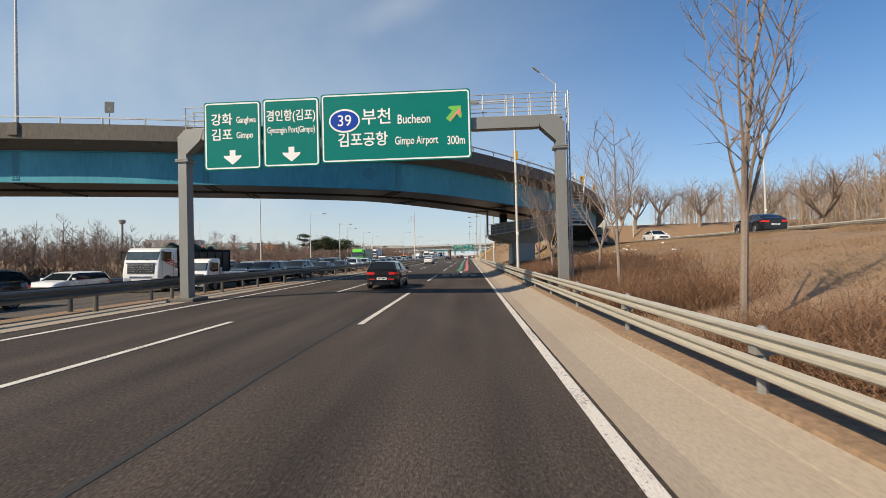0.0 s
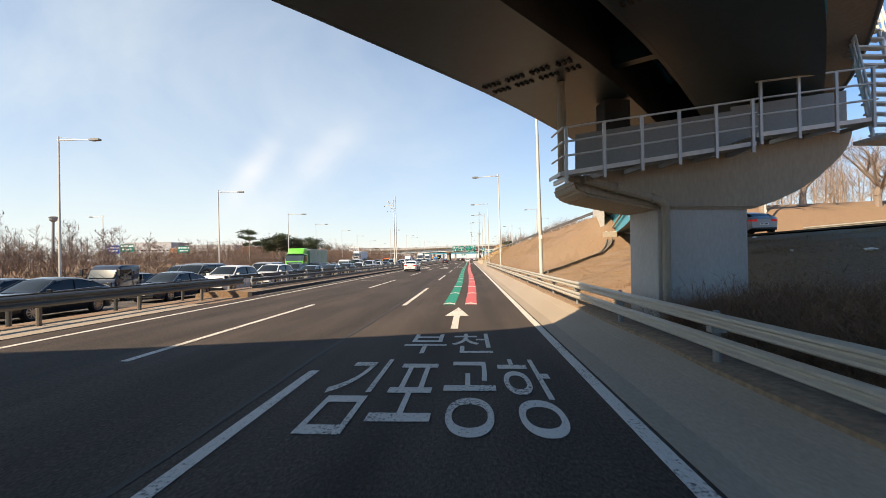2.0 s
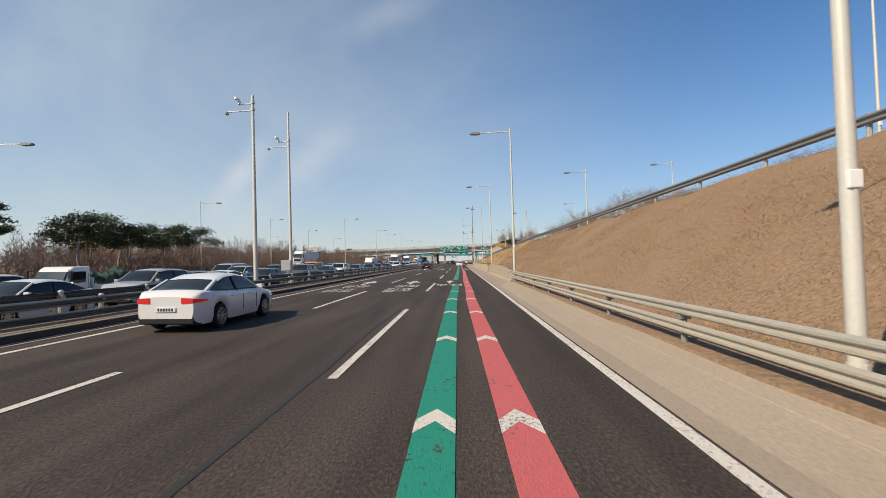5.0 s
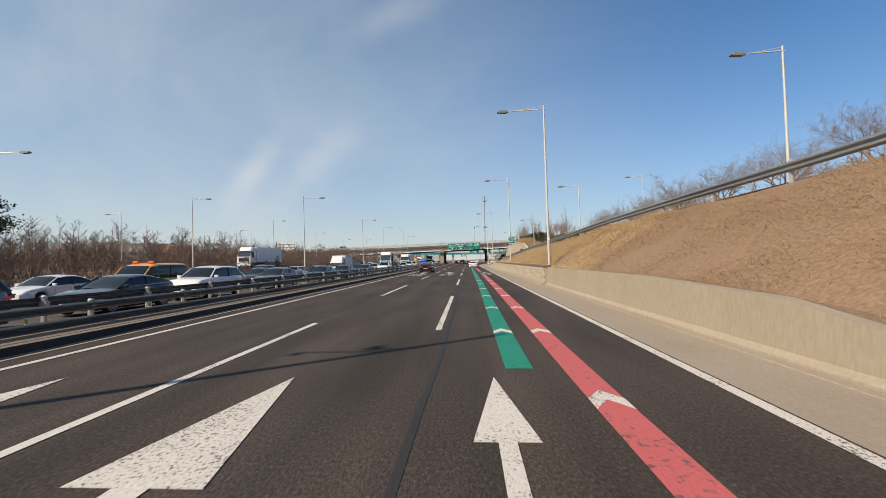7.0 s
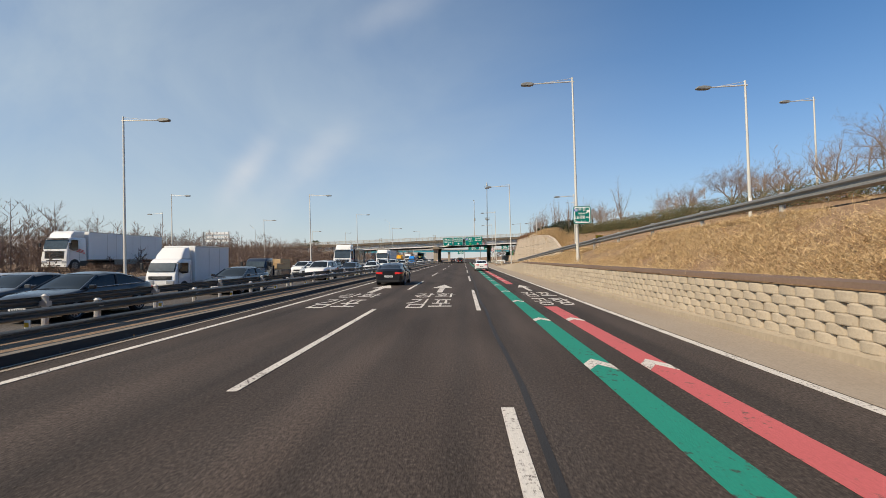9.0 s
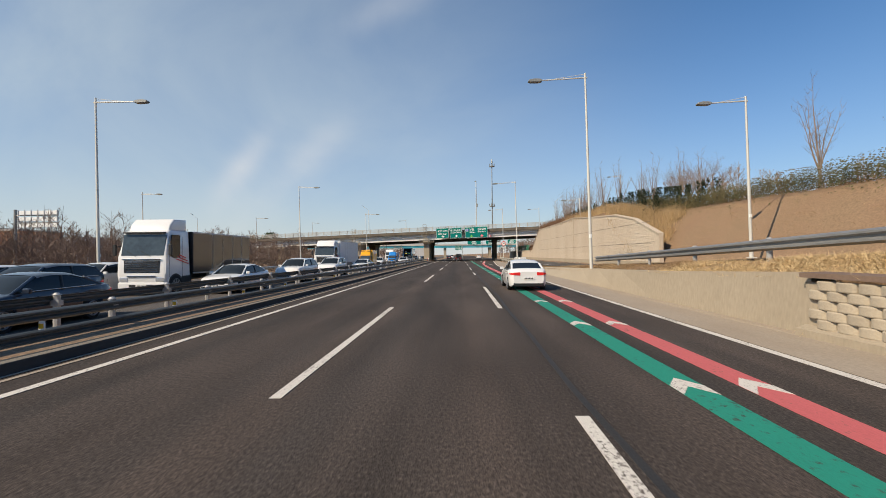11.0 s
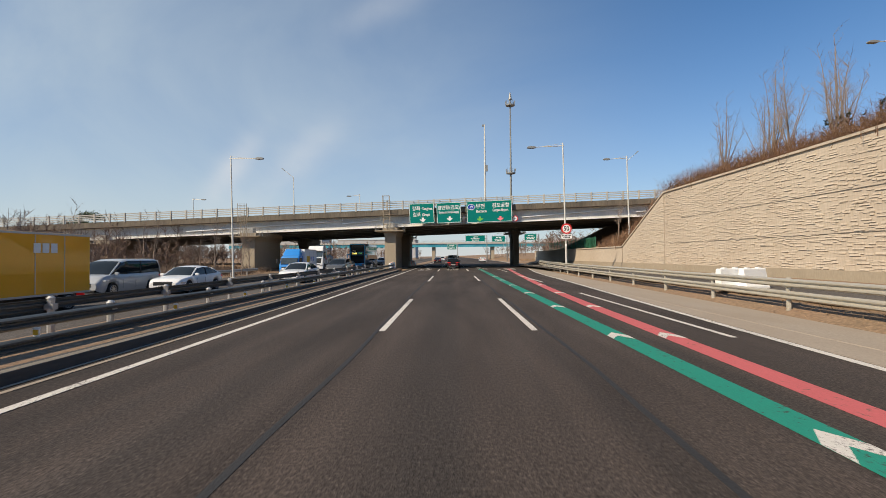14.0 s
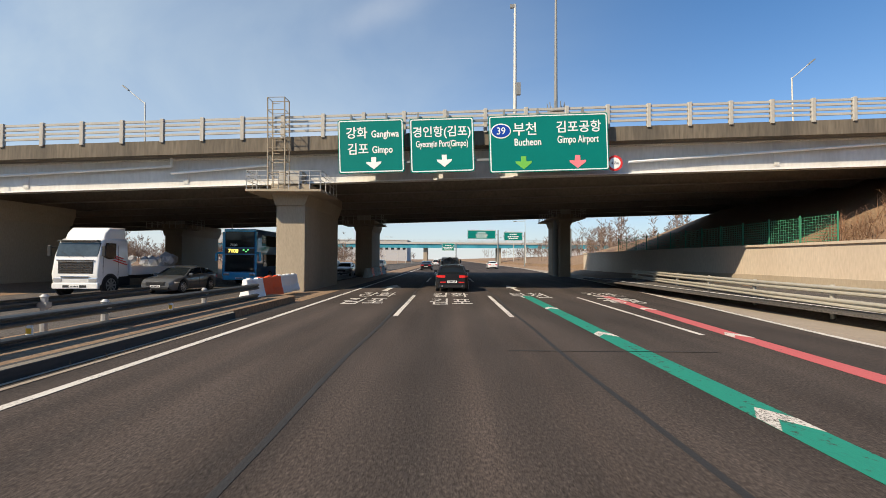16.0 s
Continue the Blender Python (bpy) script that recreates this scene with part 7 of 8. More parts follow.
CARTON = mat("carton", (0.42, 0.30, 0.17), 0.9, 0, 0.15, 1, 10, 0.1, own=True)
TARP = mat("tarpaulin", (0.36, 0.37, 0.40), 0.7, 0, 0.25, 2, 12, 0.3, own=True)
NET = mat("dark_net", (0.03, 0.06, 0.05), 0.9, 0, 0.3, 2, 12, 0.3, own=True)

protos = {}
COLOURS = dict(black=(C_BLACK, "glossy black"), navy=(C_NAVY, "dark navy"), white=(C_WHITE, "white"), silver=(C_SILVER, "silver grey"), bluegrey=(C_BLUEGREY, "blue-grey"), grey=(C_GREY, "dark grey"), beige=(C_BEIGE, "beige"))
KINDS = dict(sedan="sedan", fast="fastback sedan", suv="sport utility vehicle", hatch="hatchback", van="people carrier")


def place_car(kind, colour, x, y, z, heading=180, turn=0):
    key = (kind, colour)
    m = pose(x, y, z, 0, 0, heading + turn)
    if key in protos:
        return copy_thing(protos[key], m)
    c, word = COLOURS[colour]
    t = car(kind, c, "car", word + " " + KINDS[kind] + (" queueing on the asphalt" if heading == 180 else " on the asphalt"), "car")
    t.matrix_basis = m
    protos[key] = t
    return t


N_, M_, F_ = -13.45, -17.1, -20.8
# (kind, colour, lane, nose)
for kind, colour, lane, nose in (
        ("sedan", "grey", N_, 17), ("suv", "black", M_, 22), ("suv", "beige", M_, 46), ("suv", "black", N_, 41.5), ("suv", "black", N_, 48.5), ("sedan", "black", N_, 56.0), ("sedan", "navy", N_, 63.4), ("suv", "white", N_, 69.6),
        ("suv", "white", N_, 76.3), ("van", "silver", M_, 83), ("sedan", "bluegrey", N_, 85.3), ("suv", "black", M_, 90.8), ("fast", "navy", N_, 91.8), ("sedan", "white", F_, 88), ("sedan", "navy", N_, 98.8),
        ("sedan", "white", N_, 105.6), ("suv", "silver", N_, 112.4), ("sedan", "white", N_, 119.2), ("hatch", "grey", M_, 122), ("suv", "silver", M_, 129.5), ("sedan", "navy", N_, 126), ("suv", "navy", M_, 137),
        ("suv", "grey", N_, 134.8), ("fast", "black", N_, 142.2), ("suv", "white", N_, 148.8), ("sedan", "white", F_, 147), ("sedan", "black", F_, 156), ("sedan", "navy", M_, 163.0), ("sedan", "grey", N_, 158), ("sedan", "navy", N_, 168.5),
        ("sedan", "black", N_, 176.5), ("fast", "black", N_, 187.3), ("sedan", "grey", M_, 178), ("suv", "white", N_, 203.2), ("sedan", "silver", M_, 212), ("sedan", "navy", N_, 214), ("sedan", "white", N_, 226.5), ("suv", "white", N_, 236), ("sedan", "grey", M_, 245),
        ("suv", "white", N_, 245.5), ("fast", "white", N_, 259), ("suv", "grey", F_, 284), ("sedan", "white", M_, 292.5), ("sedan", "white", N_, 301), ("suv", "grey", N_, 313.5), ("fast", "grey", -17.2, 332.5), ("suv", "navy", F_, 262),
        ("sedan", "silver", N_, 358), ("suv", "white", M_, 366), ("sedan", "navy", N_, 372), ("suv", "grey", N_, 384), ("sedan", "white", M_, 392), ("van", "silver", M_, 352)):
    S = SHAPES[kind]
    place_car(kind, colour, lane, nose + S["L"] / 2, opp(lane, nose))
rs = random.Random(77)
taken = {M_: [(46, 51), (65, 71), (22, 27), (34, 43), (113, 119), (149, 155), (188, 194), (199, 206), (226, 236), (257, 270), (280, 287), (311, 318), (332, 337), (341, 354)],
         F_: [(85, 93), (97, 109), (147, 153), (156, 162), (262, 268), (284, 290), (331, 342)]}
for kind, lane, nose in (("van", M_, 83), ("suv", M_, 90.8), ("hatch", M_, 122), ("suv", M_, 129.5), ("suv", M_, 137), ("sedan", M_, 163), ("sedan", M_, 178), ("sedan", M_, 212), ("sedan", M_, 245), ("sedan", M_, 292.5)):
    taken[lane].append((nose, nose + 5))
for lane in (M_, F_):
    y = 8.0
    while y < 300:
        if all(y + 6.2 < lo or y > hi + 1.2 for lo, hi in taken[lane]):
            if rs.random() < (0.85 if y < 165 else 0.4):
                kind = rs.choice(("sedan", "suv", "sedan", "suv", "hatch", "van"))
                colour = rs.choice(("white", "black", "white", "silver", "grey", "navy")) if kind != "van" else rs.choice(("white", "silver", "grey"))
                place_car(kind, colour, lane + rs.uniform(-0.2, 0.2), y + SHAPES[kind]["L"] / 2, opp(lane, y))
            y += rs.uniform(6.8, 8.6)
        else:
            y += 0.8
t = car("van", C_TAXI, "service_van", "orange-yellow people carrier with beacons queueing on the asphalt", "van", taxi=True)
t.matrix_basis = pose(M_, 149 + 2.55, opp(M_, 150), 0, 0, 180)
for t, x, nose, L in (
        (truck(C_WHITE, NET, "cage_truck", "white truck with a dark high-sided cage body", 8.2, 1.9, 2.75, 2.3, 3.4, 0.48, None, "cage", 0.3), M_, 34.6, 8.2),
        (truck(C_WHITE, NET, "pickup_truck", "small white cab-over pickup truck", 5.1, 1.5, 1.95, 1.7, 2.0, 0.31, None, "flat"), N_, 34.0, 5.1),
        (truck(C_NAVY, NET, "pickup_truck", "dark navy cab-over pickup truck", 5.1, 1.9, 1.95, 1.7, 2.0, 0.31, None, "flat"), M_, 65.4, 5.1),
        (truck(C_GREEN, mat("truck_wrap", (0.40, 0.44, 0.42), 0.5, 0, 0.3, 0.9, 4, 0, (1, 1, 1), (0.10, 0.30, 0.08), 0.6, True), "box_truck", "leaf-green box truck with a printed grey body", 9.5, 2.0, 3.0, 2.4, 3.5, 0.48, None, "box", 0.35), -19.2, 98.2, 9.5),
        (truck(C_WHITE, NET, "pickup_truck", "small white cab-over truck with an orange load", 5.1, 1.5, 1.95, 1.7, 2.0, 0.31, None, "heap"), M_, 113, 5.1),
        (truck(C_WHITE, CURTAIN, "box_truck", "white cab-over truck with a tall white cargo box", 5.6, 1.6, 2.0, 1.75, 2.75, 0.33, None, "box"), M_, 188.3, 5.6),
        (truck(C_NAVY, CARTON, "carton_truck", "dark navy cab-over truck stacked with brown cartons", 5.3, 1.6, 2.0, 1.75, 2.0, 0.33, None, "cartons"), M_, 199.8, 5.3),
        (truck(C_WHITE, C_BLACK, "box_truck", "white and blue heavy truck with a dark box", 9.0, 2.1, 3.3, 2.45, 3.3, 0.5, None, "box", 0.4), M_, 226.5, 9.0),
        (truck(C_WHITE, CURTAIN, "box_truck", "white heavy truck with a long white box", 12.0, 2.3, 3.15, 2.45, 3.75, 0.52, (5.0, 3.3, -3.4, -4.7), "box", 0.42), M_, 257.5, 12.0),
        (truck(C_YELLOW, C_YELLOW, "box_truck", "amber cab-over delivery truck with a matching box", 5.9, 1.6, 2.15, 1.85, 2.85, 0.34, None, "box"), M_, 280.5, 5.9),
        (truck(C_BLUE, CURTAIN, "box_truck", "bright blue delivery truck with a white box", 5.6, 1.6, 2.1, 1.8, 2.7, 0.34, None, "box"), M_, 311.3, 5.6),
        (truck(C_WHITE, TARP, "tipper_truck", "white heavy truck with a low load behind the cab", 9.0, 2.2, 2.95, 2.4, 3.0, 0.52, None, "heap", 0.42), F_, 331.8, 9.0),
        (truck(C_WHITE, CURTAIN, "box_truck", "white semi-trailer truck on the far road", 13, 2.2, 3.1, 2.45, 3.7, 0.5, None, "box", 0.4), -37.5, 204, 13),
        (coach(), -16.9, 341.6, 11.5)):
    if t.name.startswith("box_truck") and "amber" in t["label"]:
        for s in (-1, 1):
            b = bmesh.new()
            for i in range(3):
                box(b, s * 0.993, -1.3 + i * 0.34, 2.3, 0.012, 0.26, 0.34)
            part("side_mark", b, SIGN_WHITE, t, "white marks on the box side")
            b = bmesh.new()
            for i in range(4):
                box(b, s * 0.5, 2.1 - i * 0.2, 2.56 + i * 0.09, 0.7, 0.05, 0.05)
            part("vent", b, BLACK, t, "dark slots in the fairing")
    if t.name.startswith("box_truck") and "bright blue" in t["label"]:
        for s in (-1, 1):
            b = bmesh.new()
            box(b, s * 0.968, 0.0, 1.75, 0.012, 0.9, 0.55)
            part("side_mark", b, YELLOW, t, "yellow panel on the box side")
            b = bmesh.new()
            for i in range(2):
                box(b, s * 0.968, -1.0 - i * 0.6, 1.75, 0.012, 0.42, 0.42)
            part("side_mark", b, C_BLUE, t, "blue marks on the box side")
    t.matrix_basis = pose(x, nose + L / 2, opp(x, nose) if x > -26 else land(x, nose), 0, 0, 180)

# on this carriageway
hatch = car("hatch", C_BLACK, "car", "glossy black hatchback with red tail lights ahead in the lane", "car")
hatch.matrix_basis = pose(-1.75, 335.6, 0.0)
for s in (-1, 1):
    b = bmesh.new()
    rod(b, (s * 0.55, -2.16, 0.33), (s * 0.55, -2.02, 0.33), 0.05, 0.05, 12)
    part("exhaust_tip", b, CHROME, hatch, "chrome exhaust tip")
    b = bmesh.new()
    box(b, s * 0.5, -2.13, 0.53, 0.30, 0.04, 0.055, bevel=0.015)
    part("reflector", b, LAMP_RED, hatch)
copy_thing(hatch, pose(-1.75, 33.6, 0.0))
place_car("fast", "black", -5.35, 195.9, 0.0, 0)
place_car("sedan", "white", -5.45, 106.0, 0.0, 0)
place_car("sedan", "black", -5.45, 384.0, 0.0, 0)
place_car("sedan", "white", 1.95, 228.5, 0.0, 0)
place_car("suv", "white", -5.4, 440.0, 0.0, 0)
place_car("sedan", "white", 6.5, 398.0, 0.0, 0)
for y, x, c in ((420, -1.8, TARP),):
    t = truck(C_WHITE, c, "pickup_truck", "small flat-bed truck with a heap under a pale tarpaulin", 5.1, 1.5, 1.95, 1.75, 2.0, 0.31, None, "heap")
    t.matrix_basis = pose(-1.8, 352.5, 0)
place_car("sedan", "black", 24.4, 43.0, land(24.4, 43) + 0.06, 0, -8)
place_car("sedan", "silver", 21.4, 74.5, land(21.4, 74.5) + 0.06, 0, -8)
place_car("sedan", "white", 26.0, 66.0, land(26, 66) + 0.06, 180)


# ---- plants ----
def limb(V, F, a, b, ra, rb, seg):
    d = (b - a).normalized()
    u = d.orthogonal().normalized()
    v = d.cross(u)
    k = len(V)
    for p, r in ((a, ra), (b, rb)):
        for i in range(seg):
            w = 2 * math.pi * i / seg
            V.append(tuple(p + (u * math.cos(w) + v * math.sin(w)) * r))
    for i in range(seg):
        j = (i + 1) % seg
        F.append((k + i, k + j, k + seg + j, k + seg + i))


def grow(rs, W, T, p, d, length, r, depth, most, spread, rise, kids):
    """A bending limb that forks; wood to W, fine twigs to T."""
    if depth == most:
        e = p + d * length
        s = Vector((rs.gauss(0, 1), rs.gauss(0, 1), rs.gauss(0, 0.5))).normalized() * max(r, 0.006)
        k = len(T[0])
        T[0].extend([tuple(p - s), tuple(p + s), tuple(e)])
        T[1].append((k, k + 1, k + 2))
        return
    n = 4 if depth == 0 else 3
    q = p
    for i in range(n):
        d = (d + Vector((rs.gauss(0, 0.13), rs.gauss(0, 0.13), rs.gauss(0, 0.08) + rise))).normalized()
        e = q + d * (length / n)
        ra, rb = r * (1 - 0.62 * i / n), r * (1 - 0.62 * (i + 1) / n)
        limb(*(W if depth < 2 else T), q, e, ra, rb, 6 if depth == 0 else (4 if depth == 1 else 3))
        q = e
        if i or depth:
            for _ in range(kids if depth < most - 1 else kids + 1):
                side = Vector((rs.gauss(0, 1), rs.gauss(0, 1), rs.gauss(0.1, 0.45))).normalized()
                grow(rs, W, T, q, (d * (1 - spread) + side * spread).normalized(), length * rs.uniform(0.42, 0.68), rb * 0.62, depth + 1, most, spread, rise, kids)


def bare_tree(seed, trunk, length, r, spread, rise, label, limbs=6, open_=0.75, most=3, kids=2, name="tree"):
    rs = random.Random(seed)
    W, T = ([], []), ([], [])
    base = Vector((0, 0, -0.3))
    top = Vector((rs.gauss(0, 0.12), rs.gauss(0, 0.12), trunk))
    mid = base.lerp(top, 0.5) + Vector((rs.gauss(0, 0.08), rs.gauss(0, 0.08), 0))
    limb(*W, base, mid, r * 1.3, r * 1.05, 8)
    limb(*W, mid, top, r * 1.05, r, 8)
    for i in range(limbs):
        a = 6.283 * (i + rs.uniform(-0.3, 0.3)) / limbs
        o = open_ * rs.uniform(0.55, 1.15)
        d = Vector((math.cos(a) * o, math.sin(a) * o, 1)).normalized()
        grow(rs, W, T, top - Vector((0, 0, rs.uniform(0, 0.3) * trunk)), d, length * rs.uniform(0.85, 1.15), r * 0.55, 0, most, spread, rise, kids)
    t = thing(name, Matrix(), label, "tree", "bare trees")
    part("trunk", quad_mesh("trunk", *W, BARK), None, t)
    part("crown", quad_mesh("crown", *T, TWIG), None, t, "leafless twigs")
    return t


def upright_tree(seed, h, stems, fork, r, label):
    """A young street tree: a few long steep leaders with short twigs."""
    rs = random.Random(seed)
    W, T = ([], []), ([], [])
    top = Vector((rs.gauss(0, 0.06), rs.gauss(0, 0.06), fork))
    limb(*W, Vector((0, 0, -0.3)), top, r * 1.25, r, 8)
    for i in range(stems):
        a = 6.283 * (i + rs.uniform(-0.3, 0.3)) / max(stems, 1)
        lean = 0.0 if i == 0 else rs.uniform(0.16, 0.42)
        d = Vector((math.cos(a) * lean, math.sin(a) * lean, 1)).normalized()
        q = top - Vector((0, 0, rs.uniform(0, 0.35) * fork if i else 0))
        L = (h - q.z) * (1.0 if i == 0 else rs.uniform(0.6, 0.95))
        n = 9
        for k in range(n):
            d = (d + Vector((rs.gauss(0, 0.05), rs.gauss(0, 0.05), 0.05))).normalized()
            e = q + d * L / n
            ra = r * (0.85 if i == 0 else 0.6)
            limb(*W, q, e, ra * (1 - 0.9 * k / n), ra * (1 - 0.9 * (k + 1) / n), 5)
            q = e
            if k > 0:
                for _ in range(2):
                    b = rs.uniform(0, 6.283)
                    dd = Vector((math.cos(b) * 0.8, math.sin(b) * 0.8, rs.uniform(0.5, 1.3))).normalized()
                    grow(rs, W, T, q, dd, rs.uniform(0.5, 1.15) * (1.15 - 0.6 * k / n) * max(1.0, h / 7), 0.014, 2, 3, 0.45, 0.08, 1)
    t = thing("tree", Matrix(), label, "tree", "bare trees")
    part("trunk", quad_mesh("trunk", *W, BARK), None, t)
    part("crown", quad_mesh("crown", *T, TWIG), None, t, "leafless twigs")
    return t


def plant(proto, spots, rs, lo=0.85, hi=1.15):
    for i, (x, y) in enumerate(spots):
        s = rs.uniform(lo, hi)
        m = pose(x, y, land(x, y) - 0.05, rs.uniform(-3, 3), rs.uniform(-3, 3), rs.uniform(0, 360))
        if i == 0:
            proto.matrix_basis = m
        else:
            c = copy_thing(proto, m)
            c.scale = (s, s, s)


rs = random.Random(11)
orchard = bare_tree(1, 1.35, 2.5, 0.20, 0.50, 0.05, "round-headed bare tree on top of the bank", 7, 1.0)
plant(orchard, [(31, 152), (31.5, 194), (30.6, 229), (30, 209)], rs)
orchard2 = bare_tree(2, 1.2, 2.2, 0.16, 0.46, 0.09, "bare spreading tree on the ridge", 6, 0.85)
plant(orchard2, [(30, 133), (29, 158), (33, 171), (28, 186), (27, 256), (30, 268), (25.5, 262), (29.5, 202), (33, 218), (31, 236), (27, 143), (35, 128)], rs)
slender = upright_tree(3, 9.5, 7, 1.9, 0.11, "tall slender bare young tree with steep branches")
plant(slender, [(23.5, 284), (25, 294), (22, 264), (26, 274), (24.5, 238), (20.5, 257), (23, 252), (21.5, 270), (28, 262), (24, 258), (20, 306), (21, 302), (20.5, 299.5), (21.5, 297), (20, 294.5), (22, 304.5), (21, 291), (20.2, 287), (21, 284.5), (19.6, 282.5)], rs, 0.6, 0.85)
young = upright_tree(4, 5.8, 3, 1.6, 0.055, "young bare tree on the scrubby bank")
plant(young, [(8.6, 46.0), (-29.5, 322), (-33, 325), (-35.5, 320), (-27.5, 326.5), (-24.6, 318), (-38, 322), (-41, 316), (21.5, 322), (20, 330), (23, 312), (22, 303), (28, 196), (27, 205), (29, 214), (26.5, 178), (20.5, 296), (21.5, 288), (-28.5, 300), (-31, 290), (-34, 282)], rs, 0.9, 1.15)


ridge_tree = bare_tree(12, 1.9, 3.1, 0.17, 0.52, 0.05, "round-headed leafless tree behind the ramp", 6, 1.0, 4)
plant(ridge_tree, [(26, 156), (26.8, 151.5), (26, 172.5), (27, 166), (26, 183), (25.5, 146), (27.5, 213), (26.5, 193)], rs, 0.75, 0.95)
wide = bare_tree(7, 1.5, 2.7, 0.065, 0.36, 0.09, "bare young tree with open rising branches on the bank", 5, 0.62, 3, 2)
plant(wide, [(9.5, 31.4), (7.8, 35.0), (9.0, 41.5)], rs)
tall_bare = upright_tree(8, 7.6, 6, 2.3, 0.06, "bare forked tree with many steep stems behind the guard rail")
plant(tall_bare, [(7.7, 16.0)], rs)
slim_bare = upright_tree(9, 5.7, 4, 2.2, 0.05, "slim bare young tree behind the guard rail")
plant(slim_bare, [(7.6, 22.4)], rs)
big_round = bare_tree(14, 2.3, 4.0, 0.30, 0.50, 0.05, "large round-headed bare tree beyond the upper road", 8, 1.0)
plant(big_round, [(32, 90), (36.5, 91), (43, 90), (44, 75), (44.3, 64), (46, 52), (45, 41), (34, 103)], rs, 0.85, 1.1)


def needle_clump(V, F, rs, c, size, n):
    for _ in range(n):
        p = Vector(c) + Vector((rs.gauss(0, size), rs.gauss(0, size), rs.gauss(0, size * 0.42)))
        a = Vector((rs.gauss(0, 1), rs.gauss(0, 1), rs.gauss(0, 0.6))).normalized() * rs.uniform(0.14, 0.30)
        b = a.orthogonal().normalized() * rs.uniform(0.05, 0.11)
        k = len(V)
        V += [tuple(p - b), tuple(p + b), tuple(p + a)]
        F.append((k, k + 1, k + 2))


def pine(seed, h, label, flat=1.0):
    rs = random.Random(seed)
    t = thing("pine_tree", Matrix(), label, "tree", "pines")
    V, F, N, G = [], [], [], []
    p = Vector((0, 0, -0.2))
    d = Vector((rs.gauss(0, 0.08), rs.gauss(0, 0.08), 1))
    for i in range(6):
        e = p + (d + Vector((rs.gauss(0, 0.12), rs.gauss(0, 0.12), 0))).normalized() * h / 6
        limb(V, F, p, e, 0.2 - 0.026 * i, 0.2 - 0.026 * (i + 1), 7)
        if i > 2:
            for _ in range(4):
                a = rs.uniform(0, 6.28)
                q = e + Vector((math.cos(a), math.sin(a), rs.uniform(-0.05, 0.25))) * rs.uniform(0.8, 2.2) * flat
                limb(V, F, e, q, 0.06, 0.025, 4)
                for _ in range(4):
                    needle_clump(N, G, rs, q + Vector((rs.gauss(0, 0.3), rs.gauss(0, 0.3), rs.gauss(0.1, 0.15))), 0.42 * flat, 60)
        p = e
    needle_clump(N, G, rs, p, 0.6 * flat, 120)
    part("trunk", quad_mesh("trunk", V, F, BARK), None, t)
    part("crown", quad_mesh("crown", N, G, NEEDLE), None, t, "dark evergreen needles")
    return t


tall_pine = pine(5, 7.2, "tall dark pine with layered crown", 0.8)
plant(tall_pine, [(-42.2, 135), (-56.5, 338), (-59.5, 341)], rs)
low_pine = pine(6, 5.6, "spreading dark pine in a clump", 1.35)
plant(low_pine, [(-39, 141), (-41, 144), (-38, 147), (-40.5, 150.5), (-37.5, 153), (-43, 147), (-36.5, 158), (-40, 157), (-44, 153), (-55, 343), (-62, 342), (-66, 345)], rs)


# leafless woods, too many to count
def wood(name, spots, label, hmin, hmax, material, seed, fan=16, thick=0.026):
    rs = random.Random(seed)
    V, F = [], []
    for x, y in spots:
        h = rs.uniform(hmin, hmax)
        z = land(x, y) - 0.2
        b = Vector((x, y, z))
        top = b + Vector((rs.gauss(0, 0.3), rs.gauss(0, 0.3), h))
        limb(V, F, b, top, 0.06 * h / 8 + 0.02, 0.012, 3)
        for i in range(fan):
            f = rs.uniform(0.12, 0.9)
            p = b.lerp(top, f)
            a = rs.uniform(0, 6.28)
            L = h * (1 - f * 0.8) * rs.uniform(0.3, 0.6)
            q = p + Vector((math.cos(a) * 0.75, math.sin(a) * 0.75, rs.uniform(0.4, 1.0))).normalized() * L
            limb(V, F, p, q, 0.024, 0.010, 3)
            for _ in range(7):
                w = p.lerp(q, rs.uniform(0.15, 1))
                g = w + Vector((rs.gauss(0, 0.6), rs.gauss(0, 0.6), rs.uniform(0.0, 1))).normalized() * L * rs.uniform(0.3, 0.65)
                k = len(V)
                s = Vector((rs.gauss(0, 1), rs.gauss(0, 1), 0)).normalized() * thick
                V += [tuple(w - s), tuple(w + s), tuple(g)]
                F.append((k, k + 1, k + 2))
    ob = new(name, quad_mesh(name, V, F, material))
    return tagged(ob, label, "trees", kind="stuff")


rs = random.Random(21)
wood("poplar_wood", [(rs.uniform(44, 86), rs.uniform(-5, 125)) for _ in range(620)], "dense pale wood of leafless saplings behind the upper road", 6.0, 9.5, FAR_WOOD, 1, 16)
wood("ridge_scrub", [(rs.uniform(26, 60), rs.uniform(128, 330)) for _ in range(330)], "leafless scrub wood along the ridge", 2.5, 5.0, FAR_WOOD, 2, 16)
wood("roadside_wood", [(rs.uniform(-110, -42), rs.uniform(46, 122)) for _ in range(260)] + [(rs.uniform(-80, -40), rs.uniform(158, 345)) for _ in range(900)], "leafless brown wood beyond the oncoming lanes", 3.4, 7.2, BROWN_WOOD, 3, 20, 0.03)
wood("low_brush", [(-34 - abs(rs.gauss(0, 30)), rs.uniform(30, 345)) for _ in range(2300)], "low leafless brush on the waste land", 1.4, 3.2, BROWN_WOOD, 5, 10, 0.035)
